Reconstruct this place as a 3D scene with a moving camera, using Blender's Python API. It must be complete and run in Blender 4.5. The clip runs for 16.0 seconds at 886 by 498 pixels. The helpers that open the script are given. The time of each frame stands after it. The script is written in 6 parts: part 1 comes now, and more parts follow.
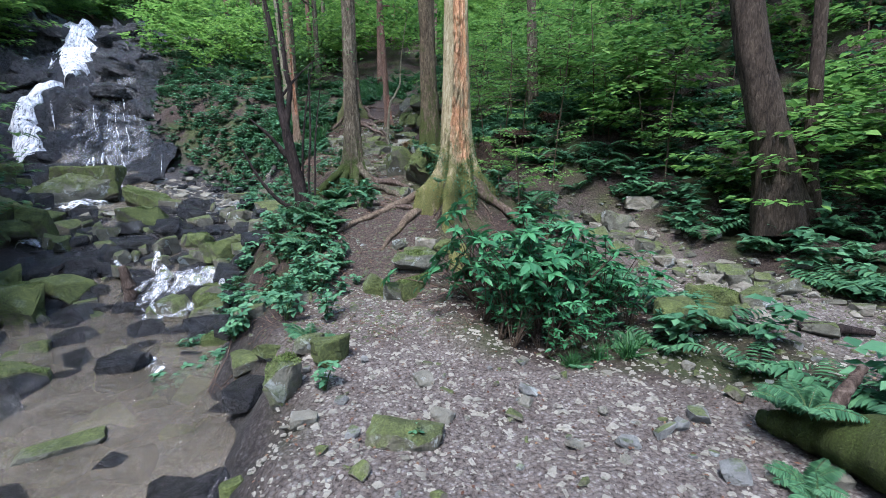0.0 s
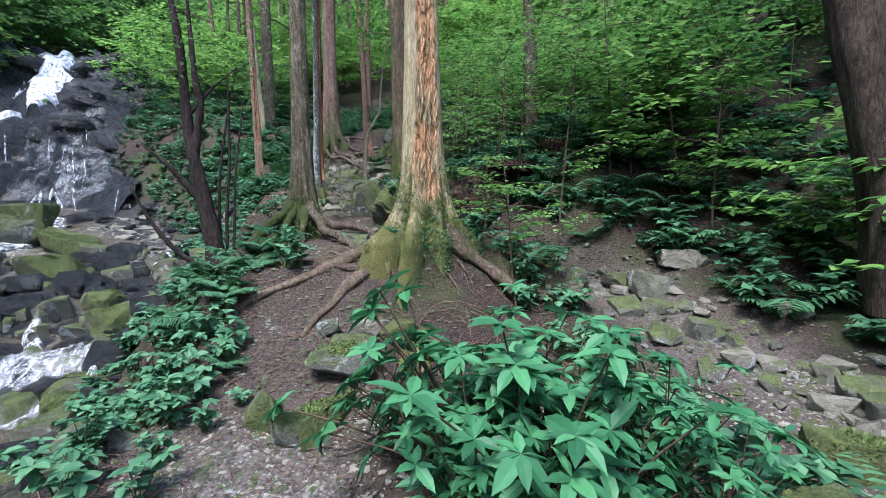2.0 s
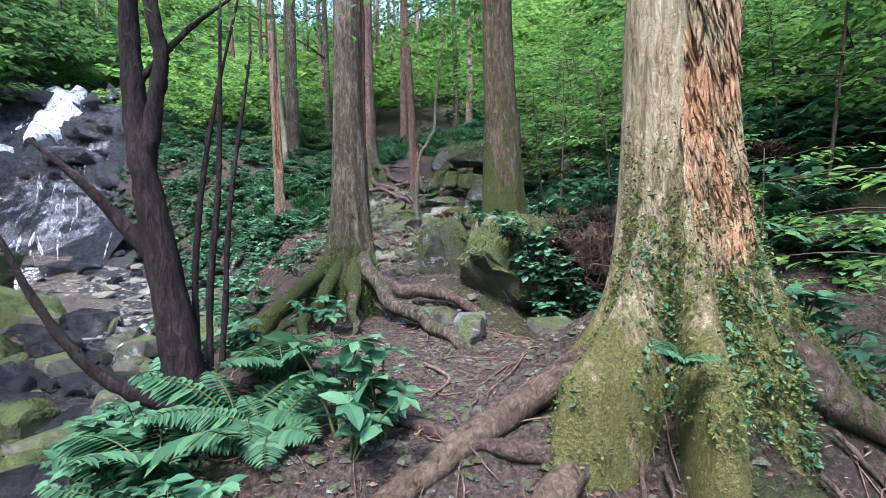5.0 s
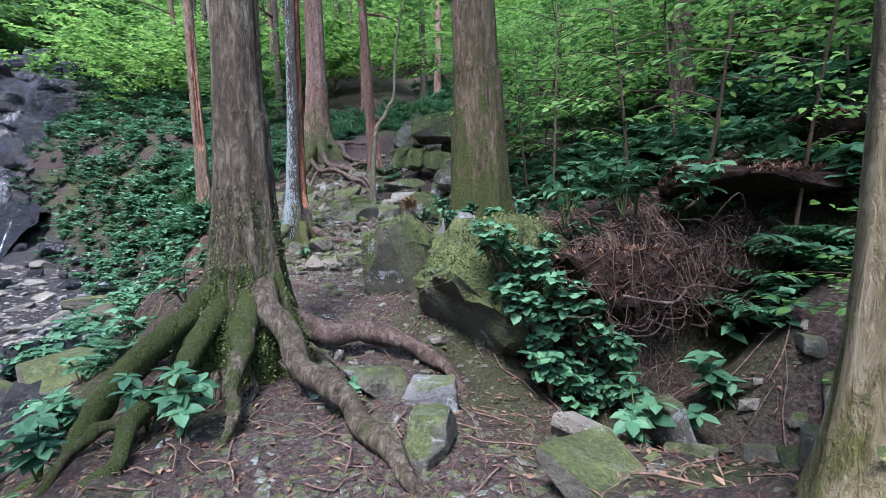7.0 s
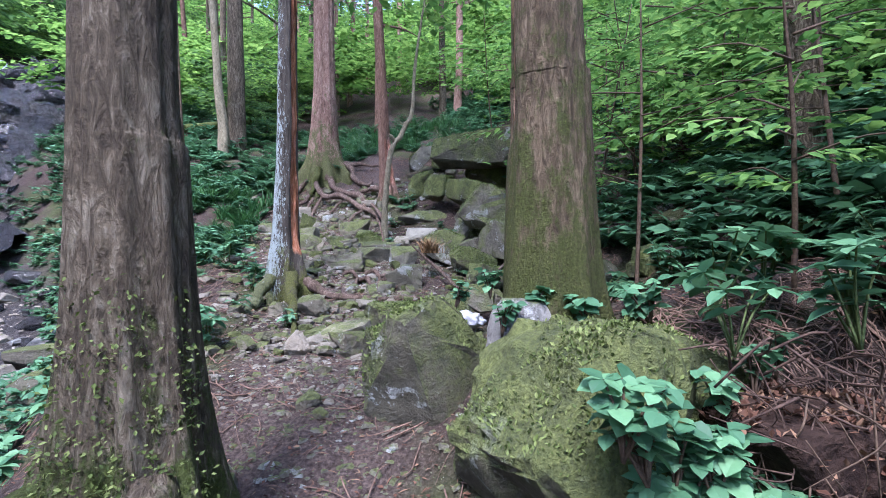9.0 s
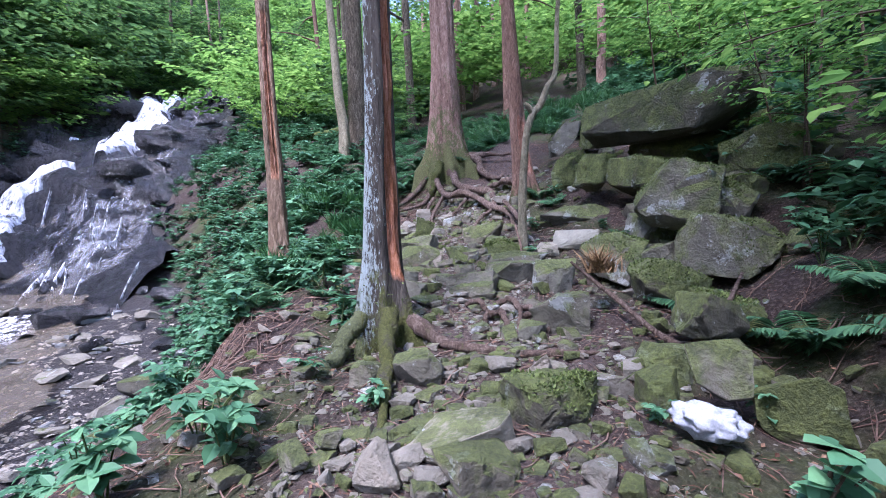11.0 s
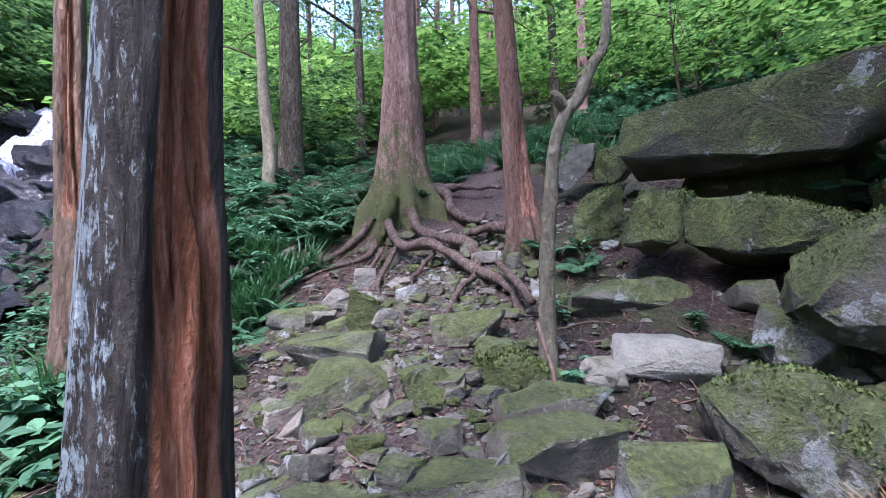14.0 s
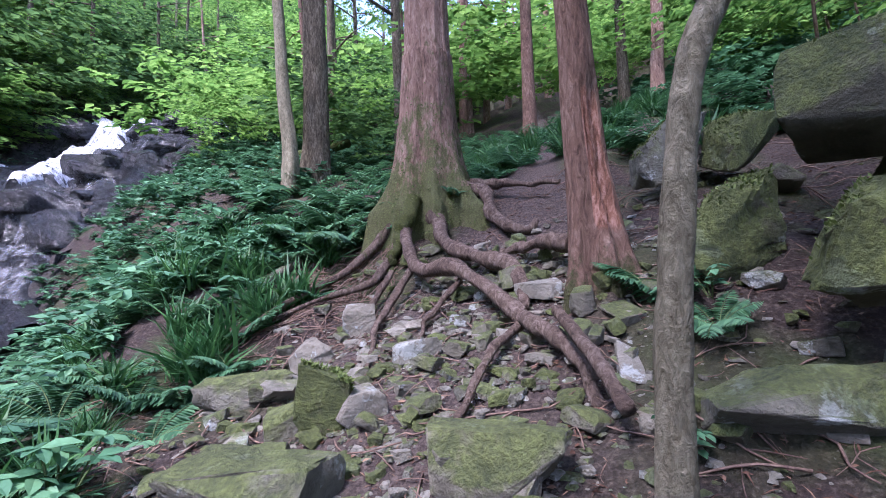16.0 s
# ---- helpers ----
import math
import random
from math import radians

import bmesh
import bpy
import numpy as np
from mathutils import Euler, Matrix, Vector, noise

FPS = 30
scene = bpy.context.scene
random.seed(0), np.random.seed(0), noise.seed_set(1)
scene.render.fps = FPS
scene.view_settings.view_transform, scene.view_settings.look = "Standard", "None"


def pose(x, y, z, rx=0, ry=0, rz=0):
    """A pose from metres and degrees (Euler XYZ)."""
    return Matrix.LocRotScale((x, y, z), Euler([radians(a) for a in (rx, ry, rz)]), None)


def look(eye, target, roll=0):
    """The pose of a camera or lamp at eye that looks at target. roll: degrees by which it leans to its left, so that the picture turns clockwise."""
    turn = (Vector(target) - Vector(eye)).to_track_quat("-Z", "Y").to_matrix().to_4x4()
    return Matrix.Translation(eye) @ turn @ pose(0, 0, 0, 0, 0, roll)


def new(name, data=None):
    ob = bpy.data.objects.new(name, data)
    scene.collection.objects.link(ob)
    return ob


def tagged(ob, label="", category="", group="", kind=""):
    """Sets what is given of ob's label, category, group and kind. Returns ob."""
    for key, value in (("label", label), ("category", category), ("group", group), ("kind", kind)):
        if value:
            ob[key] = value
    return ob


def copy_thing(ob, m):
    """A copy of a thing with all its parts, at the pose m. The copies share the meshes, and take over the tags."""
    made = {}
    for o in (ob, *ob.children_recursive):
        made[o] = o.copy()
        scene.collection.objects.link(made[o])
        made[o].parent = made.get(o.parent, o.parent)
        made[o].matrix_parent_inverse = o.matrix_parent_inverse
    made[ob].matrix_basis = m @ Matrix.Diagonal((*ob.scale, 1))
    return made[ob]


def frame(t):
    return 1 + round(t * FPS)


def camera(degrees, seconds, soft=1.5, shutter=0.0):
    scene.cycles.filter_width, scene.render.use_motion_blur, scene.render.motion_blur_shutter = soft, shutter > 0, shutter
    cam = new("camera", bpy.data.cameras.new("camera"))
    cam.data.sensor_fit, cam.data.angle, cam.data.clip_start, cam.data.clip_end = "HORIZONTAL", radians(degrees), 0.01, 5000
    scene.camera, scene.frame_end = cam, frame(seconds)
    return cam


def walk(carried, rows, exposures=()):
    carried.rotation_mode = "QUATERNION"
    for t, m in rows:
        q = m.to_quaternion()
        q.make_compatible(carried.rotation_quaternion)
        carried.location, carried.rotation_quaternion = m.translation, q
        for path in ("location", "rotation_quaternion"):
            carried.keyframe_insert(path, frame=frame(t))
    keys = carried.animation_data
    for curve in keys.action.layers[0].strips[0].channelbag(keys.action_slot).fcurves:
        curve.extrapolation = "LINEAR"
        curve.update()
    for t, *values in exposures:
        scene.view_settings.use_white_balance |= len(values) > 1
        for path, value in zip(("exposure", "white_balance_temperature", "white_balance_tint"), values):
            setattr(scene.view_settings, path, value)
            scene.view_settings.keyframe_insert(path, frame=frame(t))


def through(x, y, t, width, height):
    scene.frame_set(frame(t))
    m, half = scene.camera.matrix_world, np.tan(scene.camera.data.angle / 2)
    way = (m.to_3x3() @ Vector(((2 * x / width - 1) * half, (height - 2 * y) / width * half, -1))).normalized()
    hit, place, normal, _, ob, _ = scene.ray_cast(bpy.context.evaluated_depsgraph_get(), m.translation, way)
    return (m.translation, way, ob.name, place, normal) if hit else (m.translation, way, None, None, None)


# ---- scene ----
cam = camera(87.7, 16.0, 0.9)
PATH = [
    (0, (0.000, 0.000, 1.500), (0.264, 1.960, 1.200), -0.8),
    (0.5, (0.485, 0.560, 1.488), (0.850, 2.510, 1.234), -0.5),
    (1, (0.788, 1.206, 1.703), (1.217, 3.149, 1.495), -0.3),
    (1.5, (0.876, 1.833, 1.792), (1.248, 3.790, 1.613), -0.5),
    (2, (0.941, 2.583, 1.683), (1.194, 4.561, 1.526), -0.8),
    (2.5, (0.813, 3.372, 1.676), (0.951, 5.364, 1.554), -1.2),
    (3, (0.655, 4.081, 1.712), (0.697, 6.079, 1.642), -1.7),
    (3.2, (0.581, 4.395, 1.699), (0.595, 6.395, 1.654), -1.8),
    (5.3, (-0.078, 6.799, 1.942), (0.146, 8.786, 1.948), -1.8),
    (5.5, (-0.036, 6.967, 1.925), (0.213, 8.951, 1.914), -2.1),
    (6, (0.220, 7.484, 1.942), (0.536, 9.458, 1.873), -1.7),
    (6.5, (0.332, 7.930, 1.948), (0.655, 9.903, 1.877), -1.7),
    (7, (0.314, 8.379, 2.259), (0.618, 10.353, 2.165), -1.9),
    (7.5, (0.415, 8.830, 2.341), (0.739, 10.801, 2.238), -1.4),
    (8, (0.296, 9.218, 2.655), (0.639, 11.188, 2.604), -0.5),
    (8.2, (0.252, 9.355, 2.734), (0.599, 11.325, 2.696), -0.3),
    (10.3, (0.567, 11.622, 2.716), (0.465, 13.619, 2.706), -2.2),
    (10.5, (0.504, 11.805, 2.661), (0.337, 13.798, 2.647), -2.4),
    (11, (0.288, 12.293, 2.903), (-0.022, 14.269, 2.888), -2.7),
    (11.5, (0.132, 12.765, 2.878), (-0.249, 14.728, 2.850), -2.9),
    (12, (-0.034, 13.254, 3.113), (-0.407, 15.218, 3.084), -3.0),
    (12.5, (-0.170, 13.652, 3.196), (-0.455, 15.632, 3.191), -2.9),
    (13, (-0.126, 14.154, 3.176), (-0.337, 16.141, 3.245), -2.7),
    (13.5, (-0.062, 14.648, 3.229), (-0.200, 16.640, 3.340), -2.5),
    (14, (-0.124, 15.152, 3.427), (-0.231, 17.146, 3.549), -2.0),
    (14.5, (-0.025, 15.682, 3.475), (-0.129, 17.675, 3.607), -1.9),
    (15, (-0.022, 16.077, 3.607), (-0.165, 18.067, 3.752), -2.1),
    (15.5, (-0.031, 16.450, 3.663), (-0.264, 18.432, 3.803), -2.1),
    (16, (0.000, 16.852, 3.734), (-0.351, 18.818, 3.859), -2.2),
]
walk(cam, [(t, look(eye, target, roll)) for t, eye, target, roll in PATH],
     exposures=[(0, 2.2, 5700, 15), (3.2, 2.45, 5750, 17), (5.5, 2.62, 5700, 22), (7.0, 2.55, 5600, 24), (8.2, 2.85, 5600, 26), (10.5, 2.8, 5500, 33), (13.5, 2.75, 5550, 33), (16, 2.75, 5600, 36)])

# The light of a shaded valley under thin cloud.
world = bpy.data.worlds.new("world")
scene.world = world
world.use_nodes = True
sky = world.node_tree.nodes.new("ShaderNodeTexSky")
sky.sky_type, sky.sun_disc = "NISHITA", False
sky.sun_elevation, sky.sun_rotation = radians(60), radians(-153)
sky.air_density, sky.dust_density, sky.ozone_density = 1.0, 1.2, 1.0
world.node_tree.links.new(sky.outputs[0], world.node_tree.nodes["Background"].inputs[0])
world.node_tree.nodes["Background"].inputs[1].default_value = 0.15
sun = new("sun", bpy.data.lights.new("sun", "SUN"))
sun.data.energy, sun.data.angle, sun.data.color = 1.7, radians(16), (1.0, 0.98, 0.94)
sun.matrix_world = look((-8, -4, 32), (0, 12, 0))


# The lie of the land, in metres.
def lattice(i, j, k):
    h = np.sin(i * 127.1 + j * 311.7 + k * 74.7) * 43758.5453
    return h - np.floor(h)


def value_noise(x, y, k=0):
    i, j = np.floor(x), np.floor(y)
    u, v = x - i, y - j
    u, v = u * u * (3 - 2 * u), v * v * (3 - 2 * v)
    low = lattice(i, j, k) * (1 - u) + lattice(i + 1, j, k) * u
    high = lattice(i, j + 1, k) * (1 - u) + lattice(i + 1, j + 1, k) * u
    return low * (1 - v) + high * v - 0.5


def fbm(x, y, k=0, octaves=4):
    x, y = np.asarray(x, float), np.asarray(y, float)
    return sum(value_noise(x * 2**o + 17.3 * o, y * 2**o - 9.1 * o, k + o) * 0.5**o for o in range(octaves))


def smooth(a, b, v):
    u = np.clip((v - a) / (b - a), 0, 1)
    return u * u * (3 - 2 * u)


def line(y, places, values):
    return np.interp(y, places, values)


def path_level(y):
    return line(y, [-80, 0, 3.5, 5, 6, 7, 8, 8.7, 10, 11.5, 13, 14.8, 16, 17.2, 18.3, 19.5, 20, 21, 22, 23, 25.3, 30, 40, 60, 200],
                [-6, -0.38, -0.4, -0.3, -0.2, -0.05, 0.4, 0.95, 1.08, 1.2, 1.5, 1.78, 2.1, 2.48, 2.88, 3.3, 3.5, 3.9, 4.4, 4.9, 6, 7.8, 12, 21, 80])


def bed_level(y):
    return line(y, [-80, 0, 5, 8.8, 9.8, 10.7, 12.4, 14.5, 16, 18.5, 21, 24, 27, 34, 38, 39, 60, 200],
                [-7, -1.3, -1.25, -1.2, -0.85, -0.65, -0.15, 0.2, 0.7, 0.82, 1.3, 2.4, 5, 9.2, 11.6, 11.8, 18, 70])


def bed_left(y):
    return line(y, [-80, 0, 9, 12, 14, 16, 19, 21, 24, 27, 34, 38, 60], [-6, -6, -7, -8.3, -9.7, -11.1, -13.2, -14.8, -18.2, -20.5, -21.5, -23, -28])


def bed_right(y):
    return line(y, [-80, 0, 4, 6, 9, 12, 15, 18.5, 21, 24, 27, 34, 38, 60], [-1.6, -1.6, -1.7, -2.4, -3.4, -3.9, -4.0, -4.6, -7.2, -10, -12.6, -14, -17, -20])


def bank_top(y):
    return line(y, [-80, 0, 4, 6, 8, 9, 12, 15, 18, 20, 24, 27, 34, 38, 60], [-0.2, -0.3, -0.4, -1.0, -1.2, -1.0, -1.0, -1.3, -2.9, -3.2, -4.6, -7, -9, -10, -14])


def gully(y):
    return line(y, [-80, 2, 4.5, 7, 9, 10, 10.9, 12, 14, 60], [7, 5.6, 5.2, 4.7, 4.3, 3.2, 2.2, 1.6, 1.5, 3.5])


def height(x, y):
    x, y = np.asarray(x, float), np.asarray(y, float)
    path, bed = path_level(y), bed_level(y)
    bank = smooth(bed_right(y), bank_top(y), x + 0.9 * fbm(x * 0.7, y * 0.7, 11, 3))
    z = bed + (path - bed) * bank
    z = z + 0.22 * np.clip(x, -2.5, 1.5) * smooth(17, 20, y) * bank
    over = np.maximum(0, bed_left(y) - x)
    z = z + 0.95 * over - 0.012 * np.minimum(over, 25) ** 2
    # The side gully and the hillside beyond it.
    g = gully(y)
    low = line(y, [-80, 0, 4.5, 7, 9, 11, 12.5, 13.5, 60], [-6, -0.4, -0.15, 0.1, 0.45, 0.85, 1.4, 1.6, 21])
    dip = np.exp(-(((x - g) / 1.1) ** 2)) * (1 - smooth(11.2, 13, y))
    z = z * (1 - dip) + low * dip
    away = np.maximum(0, x - g - line(y, [-80, 8, 11, 12, 14, 60], [0.4, 0.4, 0.15, 0.1, 0.4, 1]))
    rise = 0.75 * (1 - np.exp(-away / 0.9)) * smooth(9, 11.3, y) * (1 - smooth(15, 18, y))
    z = z + rise + 0.3 * np.minimum(away, 5) + 0.85 * np.maximum(0, away - 5) - 0.006 * np.minimum(np.maximum(0, away - 5), 40) ** 2
    # The mound of earth that the great tree stands on.
    z = z + 0.55 * np.exp(-(((x - 1.55) / 0.75) ** 2 + ((y - 9.05) / 0.95) ** 2))
    z = z - 0.3 * np.exp(-(((x - 1.02) / 0.24) ** 2 + ((y - 8.62) / 0.2) ** 2))
    z = z - 0.26 * np.exp(-(((x - 1.55) / 0.5) ** 2 + ((y - 8.3) / 0.28) ** 2))
    # The bank under the tree beside the mossy boulders.
    z = z + 0.7 * np.exp(-(((x - 1.75) / 0.75) ** 2 + ((y - 13.1) / 0.75) ** 2))
    z = z - 0.95 * np.exp(-(((x - 2.8) / 1.1) ** 2 + ((y - 11.65) / 0.5) ** 2))
    return z


def walked(x, y):
    """How much the ground is trodden, 0 to 1."""
    mid = line(y, [-80, 0, 3, 5, 7, 8.5, 11, 12.3, 13.5, 15, 17, 19, 22, 26, 60], [1.5, 1.5, 1.3, -0.2, -0.2, 0.1, 0.1, -0.15, -0.2, 0.0, -0.4, -0.7, 0.1, 0.6, 1])
    wide = line(y, [-80, 2, 4, 6, 9, 12, 14, 17, 21, 23, 26, 60], [3.2, 3.0, 1.5, 0.9, 1.0, 0.7, 0.8, 1.1, 0.9, 0.3, 0.15, 0.1])
    main = 1 - smooth(0.6, 1.3, np.abs(x - mid) / wide + 0.5 * fbm(x * 0.9, y * 0.9, 5, 3))
    side = (1 - smooth(0.5, 1.4, np.abs(x - gully(y) + 0.1) / 0.9)) * (1 - smooth(10, 12, y))
    return np.maximum(main, side)


def wetness(x, y):
    return (1 - smooth(bed_right(y) + 0.2, bed_right(y) + 1.2, x)) * smooth(bed_left(y) - 0.7, bed_left(y) + 0.3, x)


def ground_z(x, y):
    """The height with its small unevenness."""
    x, y = np.asarray(x, float), np.asarray(y, float)
    calm = 1 - 0.65 * walked(x, y)
    z = height(x, y) + 0.35 * fbm(x * 0.35, y * 0.35, 1, 3) * calm + 0.16 * fbm(x * 1.7, y * 1.7, 2, 3) * calm + 0.05 * fbm(x * 7, y * 7, 3, 3)
    return z + 0.9 * fbm(x * 0.8, y * 0.8, 9, 3) * smooth(22, 27, y) * wetness(x, y)


# Materials.
def node(tree, kind, **inputs):
    n = tree.nodes.new(kind)
    for key, value in inputs.items():
        slot = n.inputs[int(key[1:])] if key[0] == "i" and key[1:].isdigit() else n.inputs[key]
        if isinstance(value, bpy.types.NodeSocket):
            tree.links.new(value, slot)
        else:
            slot.default_value = value
    return n


def ramp(tree, fac, stops):
    n = tree.nodes.new("ShaderNodeValToRGB")
    while len(n.color_ramp.elements) < len(stops):
        n.color_ramp.elements.new(0.5)
    for e, (at, colour) in zip(n.color_ramp.elements, stops):
        e.position, e.color = at, (*colour, 1)
    tree.links.new(fac, n.inputs[0])
    return n.outputs[0]


def mixed(tree, fac, a, b):
    n = tree.nodes.new("ShaderNodeMix")
    n.data_type = "RGBA"
    for slot, value in ((0, fac), (6, a), (7, b)):
        if isinstance(value, bpy.types.NodeSocket):
            tree.links.new(value, n.inputs[slot])
        else:
            n.inputs[slot].default_value = value if slot == 0 else (*value, 1)
    return n.outputs[2]


def sums(tree, op, a, b, clamp=False):
    n = tree.nodes.new("ShaderNodeMath")
    n.operation, n.use_clamp = op, clamp
    for slot, value in ((0, a), (1, b)):
        if isinstance(value, bpy.types.NodeSocket):
            tree.links.new(value, n.inputs[slot])
        else:
            n.inputs[slot].default_value = value
    return n.outputs[0]


def material(name):
    m = bpy.data.materials.new(name)
    m.use_nodes = True
    t = m.node_tree
    return m, t, t.nodes["Principled BSDF"]


def coords(t, scale=(1, 1, 1), world_space=False):
    if world_space:
        v = t.nodes.new("ShaderNodeNewGeometry").outputs["Position"]
    else:
        v = t.nodes.new("ShaderNodeTexCoord").outputs["Object"]
    n = t.nodes.new("ShaderNodeMapping")
    n.inputs["Scale"].default_value = scale
    t.links.new(v, n.inputs[0])
    return n.outputs[0]


def grain(t, v, scale, detail=6.0, rough=0.6, warp=0.0):
    return node(t, "ShaderNodeTexNoise", Vector=v, Scale=scale, Detail=detail, Roughness=rough, Distortion=warp).outputs[0]


def bump(t, p, heights, strength, distance):
    b = node(t, "ShaderNodeBump", Height=heights, Strength=strength, Distance=distance)
    t.links.new(b.outputs[0], p.inputs["Normal"])


def finish(t, p, colour, rough=0.85, spec=0.25):
    if isinstance(colour, bpy.types.NodeSocket):
        t.links.new(colour, p.inputs["Base Color"])
    else:
        p.inputs["Base Color"].default_value = (*colour, 1)
    if isinstance(rough, bpy.types.NodeSocket):
        t.links.new(rough, p.inputs["Roughness"])
    else:
        p.inputs["Roughness"].default_value = rough
    p.inputs["Specular IOR Level"].default_value = spec


def attribute(t, name):
    n = t.nodes.new("ShaderNodeAttribute")
    n.attribute_name = name
    return n.outputs["Fac"]


def ground_material():
    m, t, p = material("soil")
    v = coords(t, world_space=True)
    fine, mid, big = grain(t, v, 38, 5, 0.7), grain(t, v, 7, 6, 0.65, 0.5), grain(t, v, 1.1, 4, 0.6)
    soil = ramp(t, mid, [(0.3, (0.011, 0.007, 0.005)), (0.5, (0.032, 0.022, 0.016)), (0.72, (0.066, 0.048, 0.037))])
    litter = ramp(t, fine, [(0.35, (0.015, 0.009, 0.006)), (0.52, (0.058, 0.037, 0.027)), (0.68, (0.2, 0.155, 0.12))])
    soil = mixed(t, 0.5, soil, litter)
    chips = node(t, "ShaderNodeTexVoronoi", Vector=v, Scale=26.0)
    stone = ramp(t, chips.outputs["Color"], [(0.2, (0.13, 0.112, 0.098)), (0.55, (0.26, 0.232, 0.205)), (0.9, (0.42, 0.39, 0.355))])
    edge = ramp(t, chips.outputs["Distance"], [(0.25, (1, 1, 1)), (0.6, (0.25, 0.2, 0.17))])
    mul = t.nodes.new("ShaderNodeMix")
    mul.data_type, mul.blend_type = "RGBA", "MULTIPLY"
    mul.inputs[0].default_value = 0.9
    t.links.new(stone, mul.inputs[6])
    t.links.new(edge, mul.inputs[7])
    gravel = mixed(t, ramp(t, fine, [(0.42, (0, 0, 0)), (0.58, (1, 1, 1))]), mul.outputs[2], (0.19, 0.155, 0.13))
    trod = sums(t, "MULTIPLY", attribute(t, "gravel"), ramp(t, sums(t, "ADD", mid, big), [(0.75, (0.35, 0.35, 0.35)), (1.0, (1, 1, 1))]))
    worn = mixed(t, sums(t, "MULTIPLY", attribute(t, "walked"), 0.75), soil, mixed(t, ramp(t, fine, [(0.38, (0, 0, 0)), (0.64, (1, 1, 1))]), (0.034, 0.022, 0.016), (0.14, 0.105, 0.084)))
    colour = mixed(t, trod, worn, gravel)
    mossy = sums(t, "MULTIPLY", sums(t, "SUBTRACT", 1.0, attribute(t, "walked"), True), ramp(t, big, [(0.45, (0, 0, 0)), (0.62, (0.7, 0.7, 0.7))]))
    colour = mixed(t, mossy, colour, mixed(t, fine, (0.02, 0.03, 0.008), (0.07, 0.10, 0.02)))
    wet = attribute(t, "wet")
    colour = mixed(t, wet, colour, mixed(t, sums(t, "MULTIPLY", mid, 0.45), (0.012, 0.012, 0.012), mul.outputs[2]))
    finish(t, p, colour, sums(t, "SUBTRACT", 0.92, sums(t, "MULTIPLY", wet, 0.45)), 0.3)
    tiny = grain(t, v, 120, 3, 0.7)
    bump(t, p, sums(t, "ADD", sums(t, "ADD", fine, sums(t, "MULTIPLY", tiny, 0.5)), sums(t, "SUBTRACT", mid, sums(t, "MULTIPLY", chips.outputs["Distance"], 0.5))), 1.0, 0.05)
    return m


def rock_material(name, dark, light, moss=0.4, lichen=0.3, rough=0.85, spec=0.3, depth=0.09):
    m, t, p = material(name)
    v = coords(t, world_space=True)
    rnd = t.nodes.new("ShaderNodeObjectInfo").outputs["Random"]
    a, b = grain(t, v, 5, 8, 0.65, 0.8), grain(t, v, 40, 5, 0.7)
    layered = grain(t, coords(t, (2, 2, 4), True), 2.0, 5, 0.6)
    base = ramp(t, sums(t, "ADD", sums(t, "MULTIPLY", a, 0.65), sums(t, "MULTIPLY", layered, 0.35)), [(0.3, dark), (0.68, light)])
    base = mixed(t, 0.2, base, ramp(t, b, [(0.35, dark), (0.65, light)]))
    hue = mixed(t, rnd, (0.92, 0.93, 0.86), (1.12, 1.05, 0.93))
    mul = t.nodes.new("ShaderNodeMix")
    mul.data_type, mul.blend_type = "RGBA", "MULTIPLY"
    mul.inputs[0].default_value = 1.0
    t.links.new(base, mul.inputs[6])
    t.links.new(hue, mul.inputs[7])
    colour = mul.outputs[2]
    if lichen:
        spots = ramp(t, sums(t, "ADD", sums(t, "MULTIPLY", grain(t, v, 3.4, 5, 0.6, 0.6), 0.8), sums(t, "MULTIPLY", b, 0.2)), [(0.592 - 0.04 * lichen, (0, 0, 0)), (0.622 - 0.04 * lichen, (0.75, 0.75, 0.75))])
        colour = mixed(t, spots, colour, mixed(t, b, (0.24, 0.26, 0.235), (0.46, 0.49, 0.45)))
    if moss:
        up = node(t, "ShaderNodeSeparateXYZ", i0=t.nodes.new("ShaderNodeNewGeometry").outputs["Normal"]).outputs[2]
        patch = sums(t, "ADD", sums(t, "MULTIPLY", up, 0.35), sums(t, "ADD", sums(t, "MULTIPLY", grain(t, v, 3.2, 6, 0.7), 0.9), sums(t, "MULTIPLY", rnd, 0.22)))
        edge = 1.08 - 0.5 * moss
        cover = ramp(t, patch, [(min(edge - 0.06, 0.9), (0, 0, 0)), (min(edge + 0.12, 1.0), (1, 1, 1))])
        colour = mixed(t, sums(t, "MULTIPLY", cover, 0.85), colour, ramp(t, sums(t, "ADD", sums(t, "MULTIPLY", b, 0.5), sums(t, "MULTIPLY", a, 0.5)), [(0.35, (0.02, 0.03, 0.007)), (0.52, (0.078, 0.1, 0.022)), (0.68, (0.16, 0.195, 0.048))]))
    finish(t, p, colour, rough, spec)
    bump(t, p, sums(t, "ADD", a, sums(t, "MULTIPLY", b, 0.5)), 1.0, depth)
    return m


